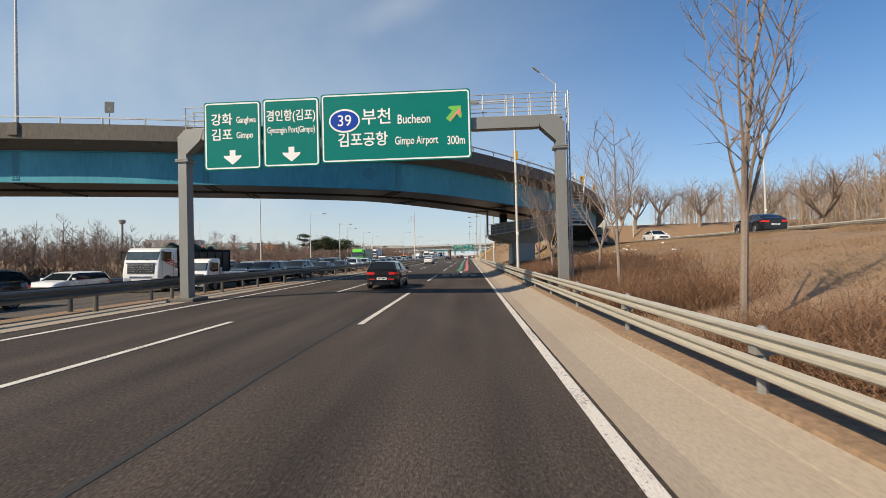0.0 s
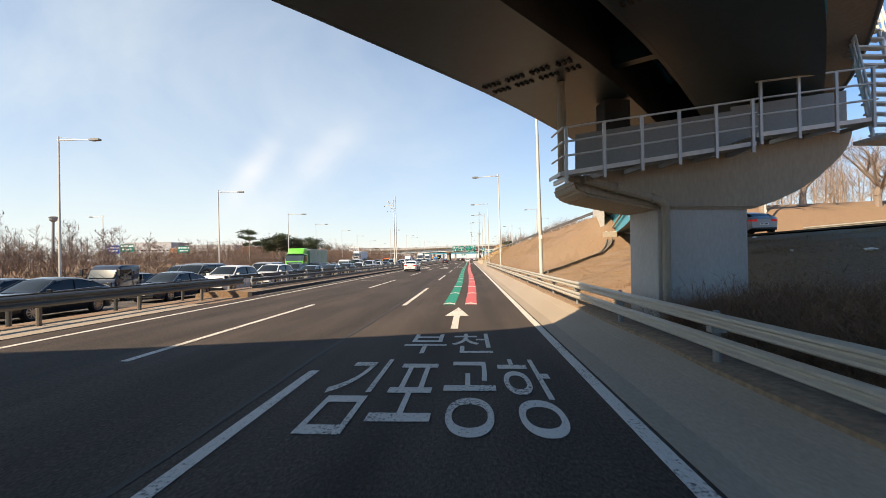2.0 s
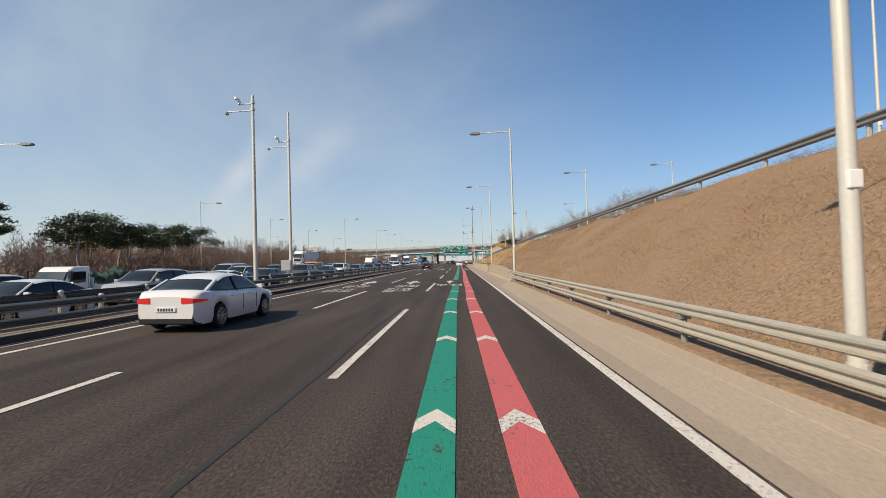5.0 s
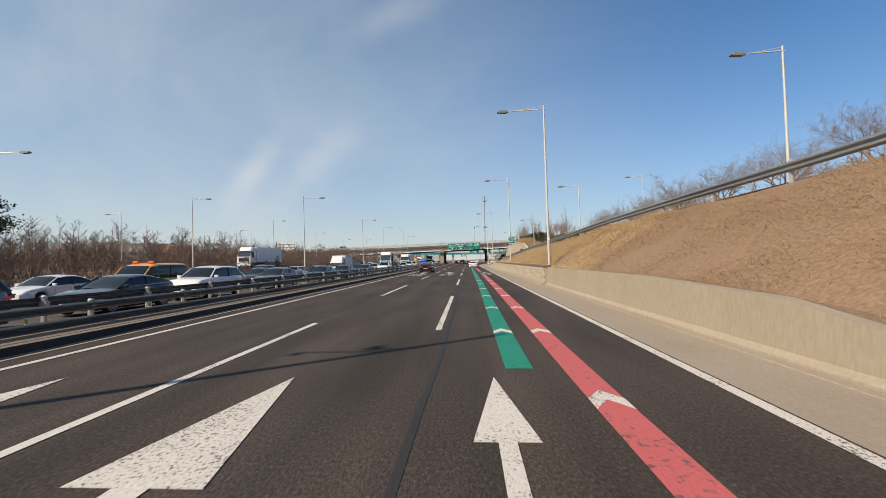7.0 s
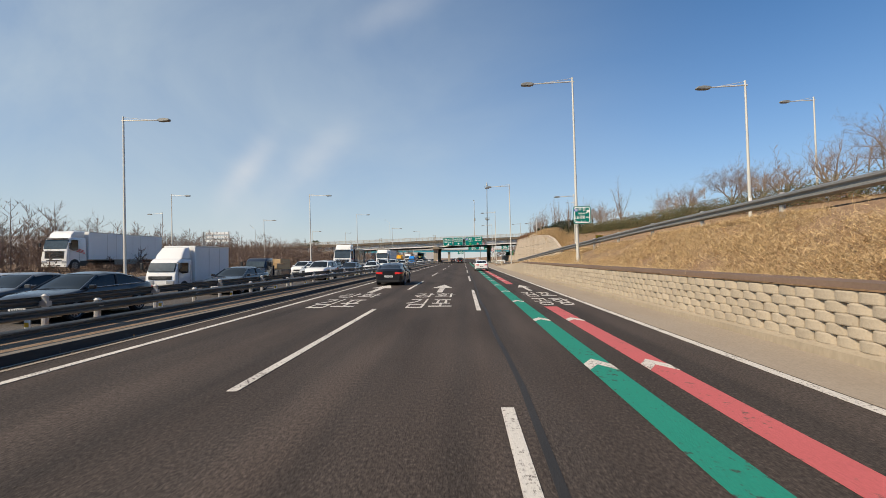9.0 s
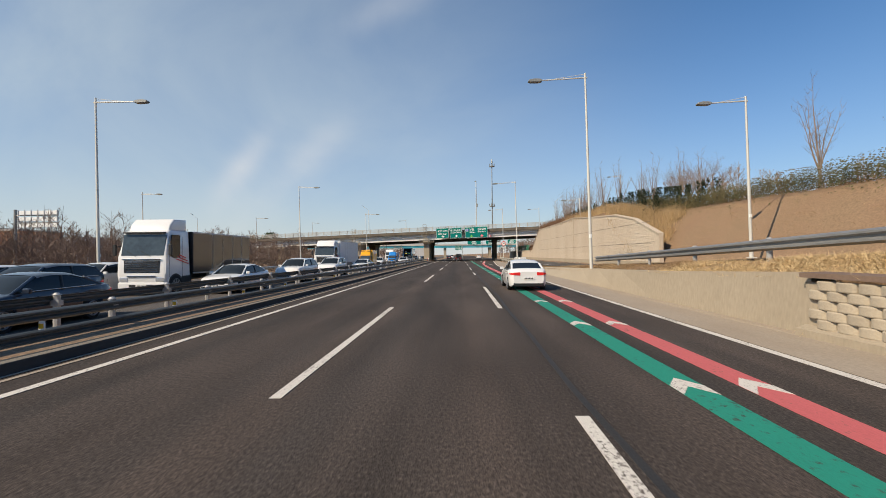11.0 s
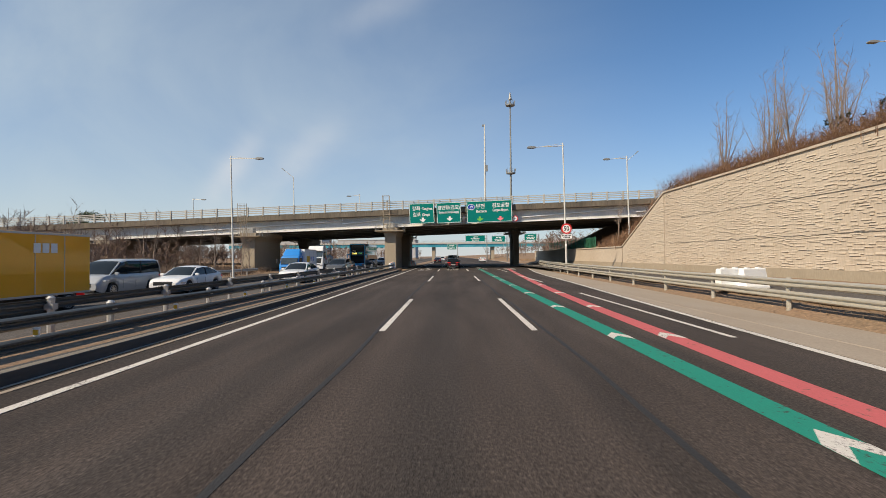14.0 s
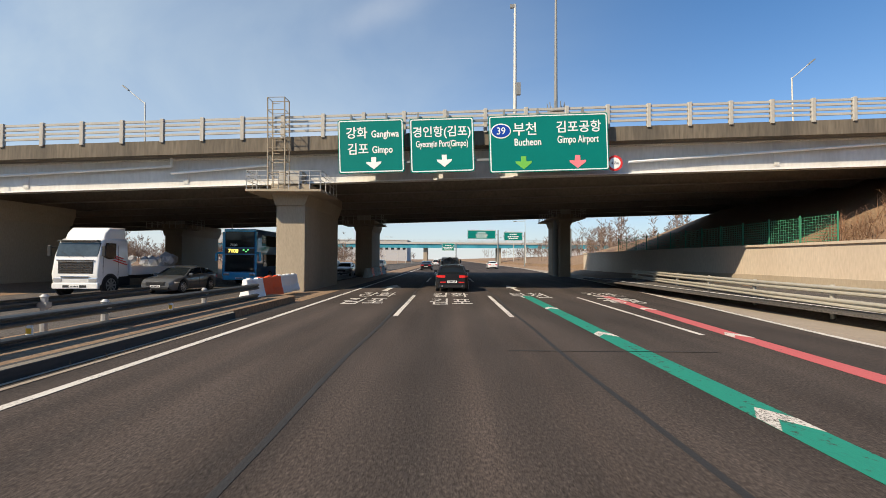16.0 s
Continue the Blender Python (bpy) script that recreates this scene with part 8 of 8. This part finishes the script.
wood("far_wood", [(rs.uniform(-360, -90), rs.uniform(180, 620)) for _ in range(700)] + [(rs.choice((-1, 1)) * rs.uniform(30, 260), rs.uniform(430, 800)) for _ in range(300)], "distant leafless woods", 6, 11, BROWN_WOOD, 4, 12, 0.10)


wood("woods_past_bridge", [(rs.uniform(-130, -26), rs.uniform(385, 470)) for _ in range(320)] + [(rs.uniform(20, 90), rs.uniform(378, 480)) for _ in range(220)], "brown leafless woods past the overpass", 3.5, 6.5, BROWN_WOOD, 6, 14, 0.07)


def thicket(name, spots, label, h, material, seed, stems=16, lean=0.35, width=0.02, low=True):
    rs = random.Random(seed)
    V, F = [], []
    for x, y in spots:
        z = land(x, y) - 0.1
        for _ in range(stems):
            a = Vector((x + rs.gauss(0, 0.35), y + rs.gauss(0, 0.35), z))
            b = a + Vector((rs.gauss(0, lean), rs.gauss(0, lean), 1)).normalized() * h * rs.uniform(0.5, 1.15)
            s = Vector((rs.gauss(0, 1), rs.gauss(0, 1), 0)).normalized() * width
            k = len(V)
            V += [tuple(a - s), tuple(a + s), tuple(b)]
            F.append((k, k + 1, k + 2))
            for _ in range(3 if low else 1):
                p = a.lerp(b, rs.uniform(0.3, 0.9))
                q = p + Vector((rs.gauss(0, 0.8), rs.gauss(0, 0.8), rs.uniform(0.1, 1))).normalized() * h * rs.uniform(0.15, 0.35)
                k = len(V)
                V += [tuple(p - s * 0.7), tuple(p + s * 0.7), tuple(q)]
                F.append((k, k + 1, k + 2))
    ob = new(name, quad_mesh(name, V, F, material))
    return tagged(ob, label, "shrubs", kind="stuff")


rs = random.Random(31)
thicket("bank_shrubs", [(7.0 + abs(rs.gauss(0, 1.3)), y) for y in (rs.uniform(18.5, 52) for _ in range(2400)) if noise.noise((y * 0.16, 3, 1)) > -0.3][:1700] + [(6.9 + abs(rs.gauss(0, 1.0)), rs.uniform(2, 15.0)) for _ in range(520)] + [(rs.uniform(9, 12.5), rs.uniform(26, 50)) for _ in range(200)], "thick tangle of reddish-brown leafless shrubs on the bank", 0.95, SHRUB, 1, 26, 0.75, 0.008)
thicket("ridge_shrubs", [(rail_x(y) + rs.uniform(14.5, 20), y) for y in (rs.uniform(150, 262) for _ in range(420))] + [(rs.uniform(18, 30), rs.uniform(300, 335)) for _ in range(500)], "leafless brown shrubs along the top of the bank", 1.2, SHRUB, 2, 14, 0.5, 0.02)
thicket("wall_top_reeds", [(rs.uniform(17.0, 20.0), rs.uniform(248, 286)) for _ in range(1100)], "tall straw-coloured dry grass on top of the wall", 1.35, REED, 3, 20, 0.25, 0.014, False)
thicket("wall_top_shrubs", [(rs.uniform(17.0, 22), rs.uniform(280, 322)) for _ in range(1350)], "reddish-brown shrubs hanging over the wall end", 1.9, SHRUB, 4, 15, 0.55, 0.018)
thicket("median_grass", [(rs.uniform(-10.9, -8.45), rs.uniform(64, 322)) for _ in range(5200)], "short dead grass in the median", 0.20, DRY_GRASS, 5, 7, 0.7, 0.014, False)
thicket("verge_scrub", [(-26.8 - abs(rs.gauss(0, 7)), rs.uniform(-10, 332)) for _ in range(4200)], "low dead scrub on the verge beyond the oncoming lanes", 1.0, SHRUB_DARK, 6, 9, 0.6, 0.03)


def grass(name, count, area, label, seed, size=0.10, material=DRY_GRASS):
    rs = random.Random(seed)
    V, F = [], []
    while count:
        x, y = area(rs)
        if 1.6 * noise.noise((x * 0.45, y * 0.3, 7)) + 1.1 * noise.noise((x * 1.3, y * 1.1, 2)) + rs.uniform(-0.5, 0.7) < 0:
            continue
        count -= 1
        z = land(x, y) - 0.06 + 0.10 * noise.noise((x * 0.5, y * 0.5, 3))
        for _ in range(5):
            a = Vector((x + rs.gauss(0, 0.26), y + rs.gauss(0, 0.26), z - 0.01))
            b = a + Vector((rs.gauss(-0.4, 0.7), rs.gauss(0, 0.8), rs.uniform(0.1, 0.8))).normalized() * size * rs.uniform(0.7, 2.0)
            s = Vector((rs.gauss(0, 1), rs.gauss(0, 1), 0.2)).normalized() * rs.uniform(0.004, 0.008)
            k = len(V)
            V += [tuple(a - s), tuple(a + s), tuple(b)]
            F.append((k, k + 1, k + 2))
    ob = new(name, quad_mesh(name, V, F, material))
    return tagged(ob, label, "grass", kind="stuff")


def bank_area(rs):
    y = rs.uniform(60, 262)
    return rs.uniform(6.9, rail_x(y) + 0.3), y


grass("bank_grass", 95000, bank_area, "matted straw-coloured winter grass on the embankment", 1)
grass("straw_bank_grass", 62000, lambda rs: (lambda y: (rs.uniform(6.4, rail_x(y) + 0.3), y))(rs.uniform(150, 222)), "long straw-coloured grass above the block wall", 6, 0.14, STRAW_GRASS)
grass("upper_bank_grass", 40000, lambda rs: (rs.uniform(9, 21), rs.uniform(-5, 62)), "matted dry grass on the upper bank", 2)
grass("ramp_side_grass", 26000, lambda rs: (lambda y: (rail_x(y) + rs.uniform(8.3, 18), y))(rs.uniform(120, 262)), "dry grass beyond the ramp", 3, 0.13)
grass("island_grass", 3000, lambda rs: (lambda y: (exit_x(y) + rs.uniform(-0.1, 1.6) if y > 258 else rs.uniform(7.0, 8.6), y))(rs.uniform(230, 330)), "dead grass on the gore between road and ramp", 4, 0.08)
grass("verge_grass", 5000, lambda rs: (rs.uniform(6.4, 7.4), rs.uniform(-10, 132)), "dead grass behind the guard rail", 5, 0.12)

# clipped hedge along the ramp
rs = random.Random(41)
V, F = [], []
for _ in range(60000):
    y = rs.uniform(160, 262)
    x = rail_x(y) + 12.9 + rs.gauss(0, 0.42)
    h = 1.5 + 0.2 * noise.noise((y * 0.4, 1, 1))
    p = Vector((x, y, land(x, y) + min(h, abs(rs.gauss(0.65, 0.4)))))
    a = Vector((rs.gauss(0, 1), rs.gauss(0, 1), rs.gauss(0, 1))).normalized() * 0.075
    b = a.orthogonal().normalized() * 0.04
    k = len(V)
    V += [tuple(p - b), tuple(p + a), tuple(p + b), tuple(p - a)]
    F.append((k, k + 1, k + 2, k + 3))
tagged(new("hedge", quad_mesh("hedge", V, F, HEDGE)), "clipped dark green hedge beyond the ramp", "hedge", kind="stuff")
# small conifers above the wall
V, F = [], []
for _ in range(190):
    x, y = rs.uniform(19.2, 23), rs.uniform(246, 296)
    z = land(x, y)
    for _ in range(90):
        f = rs.random() ** 0.7
        a = rs.uniform(0, 6.28)
        r = 0.42 * (1 - f) + 0.03
        p = Vector((x + r * math.cos(a), y + r * math.sin(a), z + 0.1 + 2.3 * f))
        d = Vector((math.cos(a), math.sin(a), 0.6)) * 0.16
        s = Vector((-math.sin(a), math.cos(a), 0)) * 0.06
        k = len(V)
        V += [tuple(p - s), tuple(p + s), tuple(p + d)]
        F.append((k, k + 1, k + 2))
tagged(new("young_conifers", quad_mesh("young_conifers", V, F, NEEDLE)), "young dark conifers planted above the wall", "trees", kind="stuff")

# ---- small things along the way ----
# camera poles in the median
for i, (x, y, h, za) in enumerate(((-10.88, 127.15, 13.2, 10.55), (-9.9, 118.8, 11.5, 10.6))):
    t = thing("camera_pole", pose(x, y, 0.1, 0, -LEAN, 0), "steel traffic camera pole in the median", "pole", "camera poles")
    b = bmesh.new()
    rod(b, (0, 0, 0), (0, 0, h), 0.13, 0.08, 12)
    part("pole", b, POLE, t, smooth=True)
    for dx, za_ in ((-1.5, za), (-0.8, za + 0.4)):
        b = bmesh.new()
        rod(b, (0.12, 0, za_), (dx, 0, za_ - 0.03), 0.04, 0.035, 8)
        rod(b, (0, 0, za_), (0, 0, za_ + 0.16), 0.115, 0.115, 10)
        part("arm", b, POLE, t)
    b = bmesh.new()
    box(b, -1.52, -0.06, za - 0.14, 0.13, 0.26, 0.15, bevel=0.03)
    part("camera_housing", b, GREY_STEEL, t, "small grey camera housing")
    b = bmesh.new()
    rod(b, (-0.78, 0, za + 0.4), (-0.78, 0, za + 0.58), 0.09, 0.07, 10)
    box(b, -0.86, -0.14, za + 0.66, 0.15, 0.46, 0.15, bevel=0.03)
    part("camera_housing", b, SIGN_WHITE, t, "white camera housing on a pan head")
    if i == 0:
        b = bmesh.new()
        box(b, -0.28, -0.18, 1.45, 0.72, 0.34, 0.8, bevel=0.02)
        part("cabinet", b, GALV, t, "grey control cabinet")
# yellow plate on the ramp rail
t = thing("warning_plate", pose(8.75, 195.5, 3.0, 0, 0, 0), "small yellow plate on the ramp rail", "sign")
part("plate", plate(rounded(0.5, 0.5, 0.03), -0.02, 0.02), YELLOW, t)
b = bmesh.new()
for z in (-0.12, 0.0, 0.12):
    box(b, 0, -0.024, z, 0.34, 0.006, 0.05)
part("text_bar", b, BLACK, t)
b = bmesh.new()
rod(b, (0, 0.02, -0.9), (0, 0.02, 0), 0.02, 0.02, 6)
part("stem", b, GALV, t)
# crash cushion and barriers
b = bmesh.new()
rod(b, (7.7, 261.6, 0.1), (7.7, 261.6, 1.0), 0.36, 0.36, 20)
solid("crash_drum", b, CONCRETE, "pale round crash drum at the rail's end", "crash drum")


def barrier(x, y, z, material, label, turn=0):
    t = thing("road_barrier", pose(x, y, z, 0, 0, turn), label, "barrier", "road barriers")
    b = bmesh.new()
    prism(b, [(-0.26, 0), (-0.26, 0.14), (-0.14, 0.34), (-0.10, 0.85), (0.10, 0.85), (0.14, 0.34), (0.26, 0.14), (0.26, 0)], -0.62, 0.62)
    bmesh.ops.bevel(b, geom=list(b.edges), offset=0.03, segments=1, affect="EDGES")
    part("shell", b, material, t)
    b = bmesh.new()
    for x_ in (-0.3, 0.3):
        box(b, x_, 0, 0.87, 0.16, 0.14, 0.04)
    part("cap", b, material, t)


for i, (x, y) in enumerate(((-9.6, 326.6), (-9.75, 328.0), (-9.9, 329.4), (-10.0, 330.8), (-10.05, 332.2))):
    barrier(x, y, 0.1, ORANGE if i in (1, 2) else SIGN_WHITE, "orange water-filled road barrier" if i in (1, 2) else "dirty white plastic road barrier in the median", 84)
for i in range(9):
    barrier(-9.6, 352 + i * 1.4, 0.0, ORANGE if i % 4 == 2 else CONCRETE_PALE, "orange water-filled road barrier" if i % 4 == 2 else "pale dusty road barrier beside the median", 90)
for x in (9.0, 9.9):
    barrier(x, 287.0, land(9, 287), SIGN_WHITE, "dirty white plastic road barrier behind the rail", 20)
# green mesh fence beyond the low wall
fence = thing("mesh_fence", pose(17.6, 0, 0), "green wire mesh fence on posts above the wall", "fence")
for k in range(13):
    b = bmesh.new()
    y = 332 + k * 2.5
    rod(b, (0, y, 2.4), (0, y, 4.3), 0.04, 0.04, 6)
    part("post", b, GREEN_FENCE, fence)
b = bmesh.new()
for k in range(12):
    rod(b, (0, 332, 2.55 + k * 0.145), (0, 362, 2.55 + k * 0.145), 0.012, 0.012, 4)
for k in range(150):
    rod(b, (0, 332 + k * 0.2, 2.5), (0, 332 + k * 0.2, 4.2), 0.010, 0.010, 4)
part("mesh", b, GREEN_FENCE, fence)
# bracket lamp and chevron plates on the curved overpass
k = min(range(len(deck_line)), key=lambda i: abs(shift(deck_line, 4.95)[i].y - 50.6))
p = shift(deck_line, 5.0, 0)[k]
b = bmesh.new()
box(b, p.x, p.y, p.z + 0.35, 0.7, 0.7, 0.55, pose(0, 0, 0), 0.04)
solid("lamp_bracket", b, CONCRETE, "concrete lamp plinth on the parapet", "plinth")
c = copy_thing(deck_lamp, pose(p.x, p.y, p.z + 0.6, 0, -LEAN, 0))
c = copy_thing(deck_lamp, pose(-23.5, 33.0, 9.55, 0, -LEAN, 0))
b = bmesh.new()
box(b, -23.5, 33.0, 9.25, 0.62, 0.6, 0.75, pose(0, 0, 0), 0.04)
solid("lamp_bracket", b, CONCRETE_DARK, "stained concrete lamp plinth on the parapet", "plinth")
for yy in (45.6, 56.5, 61.5):
    k = min(range(len(deck_line)), key=lambda i: abs(shift(deck_line, 4.65)[i].y - yy))
    p = shift(deck_line, 4.65, 1.3)[k]
    t = thing("chevron_sign", pose(p.x, p.y, p.z, 0, 0, 20), "yellow curve marker on the parapet rail", "road sign", "curve markers")
    part("plate", plate(rounded(0.42, 0.75, 0.03), -0.02, 0.02), YELLOW, t)
    part("arrow", plate([(-0.12, 0.3), (0.04, 0.3), (-0.06, 0.0), (0.04, -0.3), (-0.12, -0.3), (-0.19, 0.0)], -0.026, -0.02), BLACK, t)
    b = bmesh.new()
    rod(b, (0, 0.03, -1.0), (0, 0.03, 0.1), 0.025, 0.025, 6)
    part("stem", b, GALV, t)
t = thing("sign_board", pose(-18.6, 33.9, 10.75, 0, 0, 8), "small dark square sign seen from behind on the parapet", "road sign")
part("plate", plate(rounded(0.52, 0.66, 0.04), -0.02, 0.02), RAIL_DARK, t)
b = bmesh.new()
rod(b, (0, 0, -1.2), (0, 0, 0), 0.03, 0.03, 6)
part("stem", b, GALV, t)
# litter on the upper bank
rs = random.Random(51)
for i in range(26):
    x, y = rs.uniform(13, 20), rs.uniform(12, 70)
    b = bmesh.new()
    bmesh.ops.create_icosphere(b, subdivisions=1, radius=rs.uniform(0.06, 0.16), matrix=Matrix.Diagonal((1, 1.3, 0.4, 1)))
    for v in b.verts:
        v.co += Vector((rs.gauss(0, 0.02), rs.gauss(0, 0.02), rs.gauss(0, 0.02)))
    solid("litter", b, SIGN_WHITE, "crumpled white litter lying on the dry bank", "litter", group="litter", m=pose(x, y, land(x, y)))

# ---- distance ----
far_bridge = thing("far_bridge", pose(0, 475, 0), "distant pale green girder bridge across the motorway", "bridge")
b = bmesh.new()
box(b, 0, 0, 7.4, 200, 9, 0.7)
part("deck", b, CONCRETE_PALE, far_bridge)
b = bmesh.new()
box(b, 0, -4.0, 6.4, 200, 0.4, 1.3)
part("girder", b, TEAL, far_bridge, "pale teal girder")
for x in (-30, -10, 16, 40):
    b = bmesh.new()
    box(b, x, 0, 2.9, 1.4, 6, 6, bevel=0.05)
    part("pier", b, CONCRETE, far_bridge)
b = bmesh.new()
for z in (8.1, 8.5):
    box(b, 0, -4.3, z, 200, 0.06, 0.08)
for x in range(-98, 100, 4):
    box(b, x, -4.3, 8.0, 0.12, 0.12, 1.0)
part("railing", b, GALV, far_bridge)
for x, y, z, w, h in ((4.9, 404, 6.9, 5.8, 1.9), (12.5, 412, 7.0, 4.2, 1.9), (21.0, 404, 7.2, 3.6, 1.9), (-2.0, 430, 5.0, 3.2, 2.0)):
    t = thing("road_sign", pose(x, y, 0), "distant green direction sign on a cantilever post", "road sign", "distant signs")
    part("panel", plate(rounded(w, h, 0.1), -0.03, 0.03), SIGN_GREEN, t, m=pose(0, 0, z))
    part("border", ring(w - 0.1, h - 0.1, 0.1, 0.06, -0.036, -0.03), SIGN_WHITE, t, m=pose(0, 0, z))
    b = bmesh.new()
    for zz, n in ((0.4, 4), (-0.1, 6), (-0.5, 5)):
        for i in range(n):
            box(b, (i - (n - 1) / 2) * 0.42, -0.035, z + zz, 0.3, 0.006, 0.24)
    part("text_bar", b, SIGN_WHITE, t)
    b = bmesh.new()
    rod(b, (w / 2 + 0.5, 0.2, -0.2), (w / 2 + 0.5, 0.2, z + h / 2), 0.16, 0.12, 10)
    rod(b, (w / 2 + 0.5, 0.2, z), (-w / 2, 0.2, z), 0.07, 0.07, 8)
    part("post", b, GREY_STEEL, t)
# control tower and sheds beyond the woods
t = thing("control_tower", pose(-146, 199.5, 0), "slim distant control tower with a wider head", "tower")
b = bmesh.new()
rod(b, (0, 0, 0), (0, 0, 16.0), 0.5, 0.42, 14)
part("shaft", b, GREY_STEEL, t)
b = bmesh.new()
rod(b, (0, 0, 16.0), (0, 0, 16.6), 0.5, 1.2, 14)
rod(b, (0, 0, 16.6), (0, 0, 17.6), 1.2, 1.3, 14)
rod(b, (0, 0, 17.6), (0, 0, 18.0), 1.5, 0.9, 14)
part("head", b, GREY_STEEL, t)
for x, y, w, d, h, m_ in ((-170, 352, 34, 20, 11, HAZE_WALL), (-144, 352, 10, 16, 10, BRICK_WALL), (-194, 352, 10, 16, 9.5, BRICK_WALL), (-118, 420, 30, 18, 8, HAZE_WALL), (-230, 450, 60, 25, 12, HAZE_WALL), (-90, 520, 40, 20, 12, HAZE_WALL), (-60, 640, 60, 30, 14, HAZE_WALL), (120, 700, 70, 30, 16, HAZE_WALL), (-330, 520, 50, 30, 20, HAZE_WALL)):
    t = thing("warehouse", pose(x, y, 0.5), "distant flat-roofed industrial building", "building", "distant buildings")
    b = bmesh.new()
    box(b, 0, 0, h / 2, w, d, h)
    part("wall", b, m_, t)
    b = bmesh.new()
    box(b, 0, 0, h + 0.2, w + 0.6, d + 0.6, 0.5)
    part("roof", b, CONCRETE_PALE, t)
    for i in range(int(w / 4)):
        b = bmesh.new()
        box(b, -w / 2 + 2 + i * 4, -d / 2 - 0.05, h * 0.6, 2.2, 0.12, 1.4)
        part("window", b, GLASS, t)
# variable message sign and plain boards on the far side
t = thing("message_sign", pose(-51.3, 257.2, 0.2, 0, 0, 0), "white lattice sign board cantilevered from a steel post", "road sign")
for z in (5.5, 6.25, 7.0):
    b = bmesh.new()
    box(b, 0, 0, z, 5.0, 0.1, 0.46, bevel=0.02)
    part("board", b, SIGN_WHITE, t)
for x in np.arange(-2.4, 2.5, 0.8):
    b = bmesh.new()
    box(b, x, -0.08, 6.25, 0.06, 0.06, 2.2)
    part("upright", b, GALV, t)
b = bmesh.new()
rod(b, (-3.0, 0.2, -0.2), (-3.0, 0.2, 7.4), 0.2, 0.16, 10)
part("post", b, GREY_STEEL, t)
b = bmesh.new()
for z in (5.8, 6.7):
    rod(b, (-3.0, 0.2, z), (2.4, 0.12, z), 0.07, 0.07, 8)
part("arm", b, GREY_STEEL, t)
for x, y, w, h, m_ in ((-72, 139, 3.2, 1.6, SIGN_GREEN), (-84, 150, 3.2, 2.0, SIGN_BLUE), (-70, 156, 3, 1.6, SIGN_GREEN)):
    t = thing("road_sign", pose(x, y, 0), "distant direction board on a side road", "road sign", "distant signs")
    part("panel", plate(rounded(w, h, 0.1), -0.03, 0.03), m_, t, m=pose(0, 0, 4.6))
    b = bmesh.new()
    for zz, n in ((0.4, 5), (-0.3, 4)):
        for i in range(n):
            box(b, (i - (n - 1) / 2) * 0.6, -0.035, 4.6 + zz, 0.42, 0.006, 0.34)
    part("text_bar", b, SIGN_WHITE, t)
    b = bmesh.new()
    rod(b, (0, 0.1, -0.3), (0, 0.1, 4.6), 0.1, 0.1, 8)
    part("post", b, GREY_STEEL, t)

# ---- blocks of the low wall ----
bm = bmesh.new()
plan = [(0.07, -0.236), (0.012, -0.236), (-0.036, -0.175), (-0.058, -0.09), (-0.064, 0.0), (-0.058, 0.09), (-0.036, 0.175), (0.012, 0.236), (0.07, 0.236)]
levels = [[bm.verts.new((x + (inset if x < 0.05 else 0), y, z)) for x, y in plan] for z, inset in ((-0.0955, 0.012), (-0.075, 0.0), (0.07, 0.0), (0.0955, 0.016))]
for lo_, hi_ in zip(levels, levels[1:]):
    for i in range(len(plan)):
        bm.faces.new((lo_[i], hi_[i], hi_[(i + 1) % len(plan)], lo_[(i + 1) % len(plan)]))
bm.faces.new(levels[0]), bm.faces.new(levels[-1][::-1])
bmesh.ops.recalc_face_normals(bm, faces=bm.faces)
block_mesh = mesh_of(bm, "block", BLOCK)
tmpl_v = np.array([v.co[:] for v in block_mesh.vertices])
tmpl_f = [tuple(q.vertices) for q in block_mesh.polygons]
rs = random.Random(61)
V, F = [], []
count = 0
for k in range(116):
    for row in range(-1, 5):
        y = 158.2 + k * 0.48 + (0.24 if row % 2 else 0)
        if y > 213.7:
            continue
        p = (5.90 + rs.uniform(-0.018, 0.018), y, 0.30 + row * 0.193)
        if count < 300:
            part("block", block_mesh, None, block_wall, m=Matrix.Translation(p))
            count += 1
        else:
            o = len(V)
            V += [tuple(c + np.array(p)) for c in tmpl_v]
            F += [tuple(i + o for i in f) for f in tmpl_f]
ob = part("blocks", quad_mesh("blocks", V, F, BLOCK_STUFF), None, block_wall)
tagged(ob, kind="stuff")
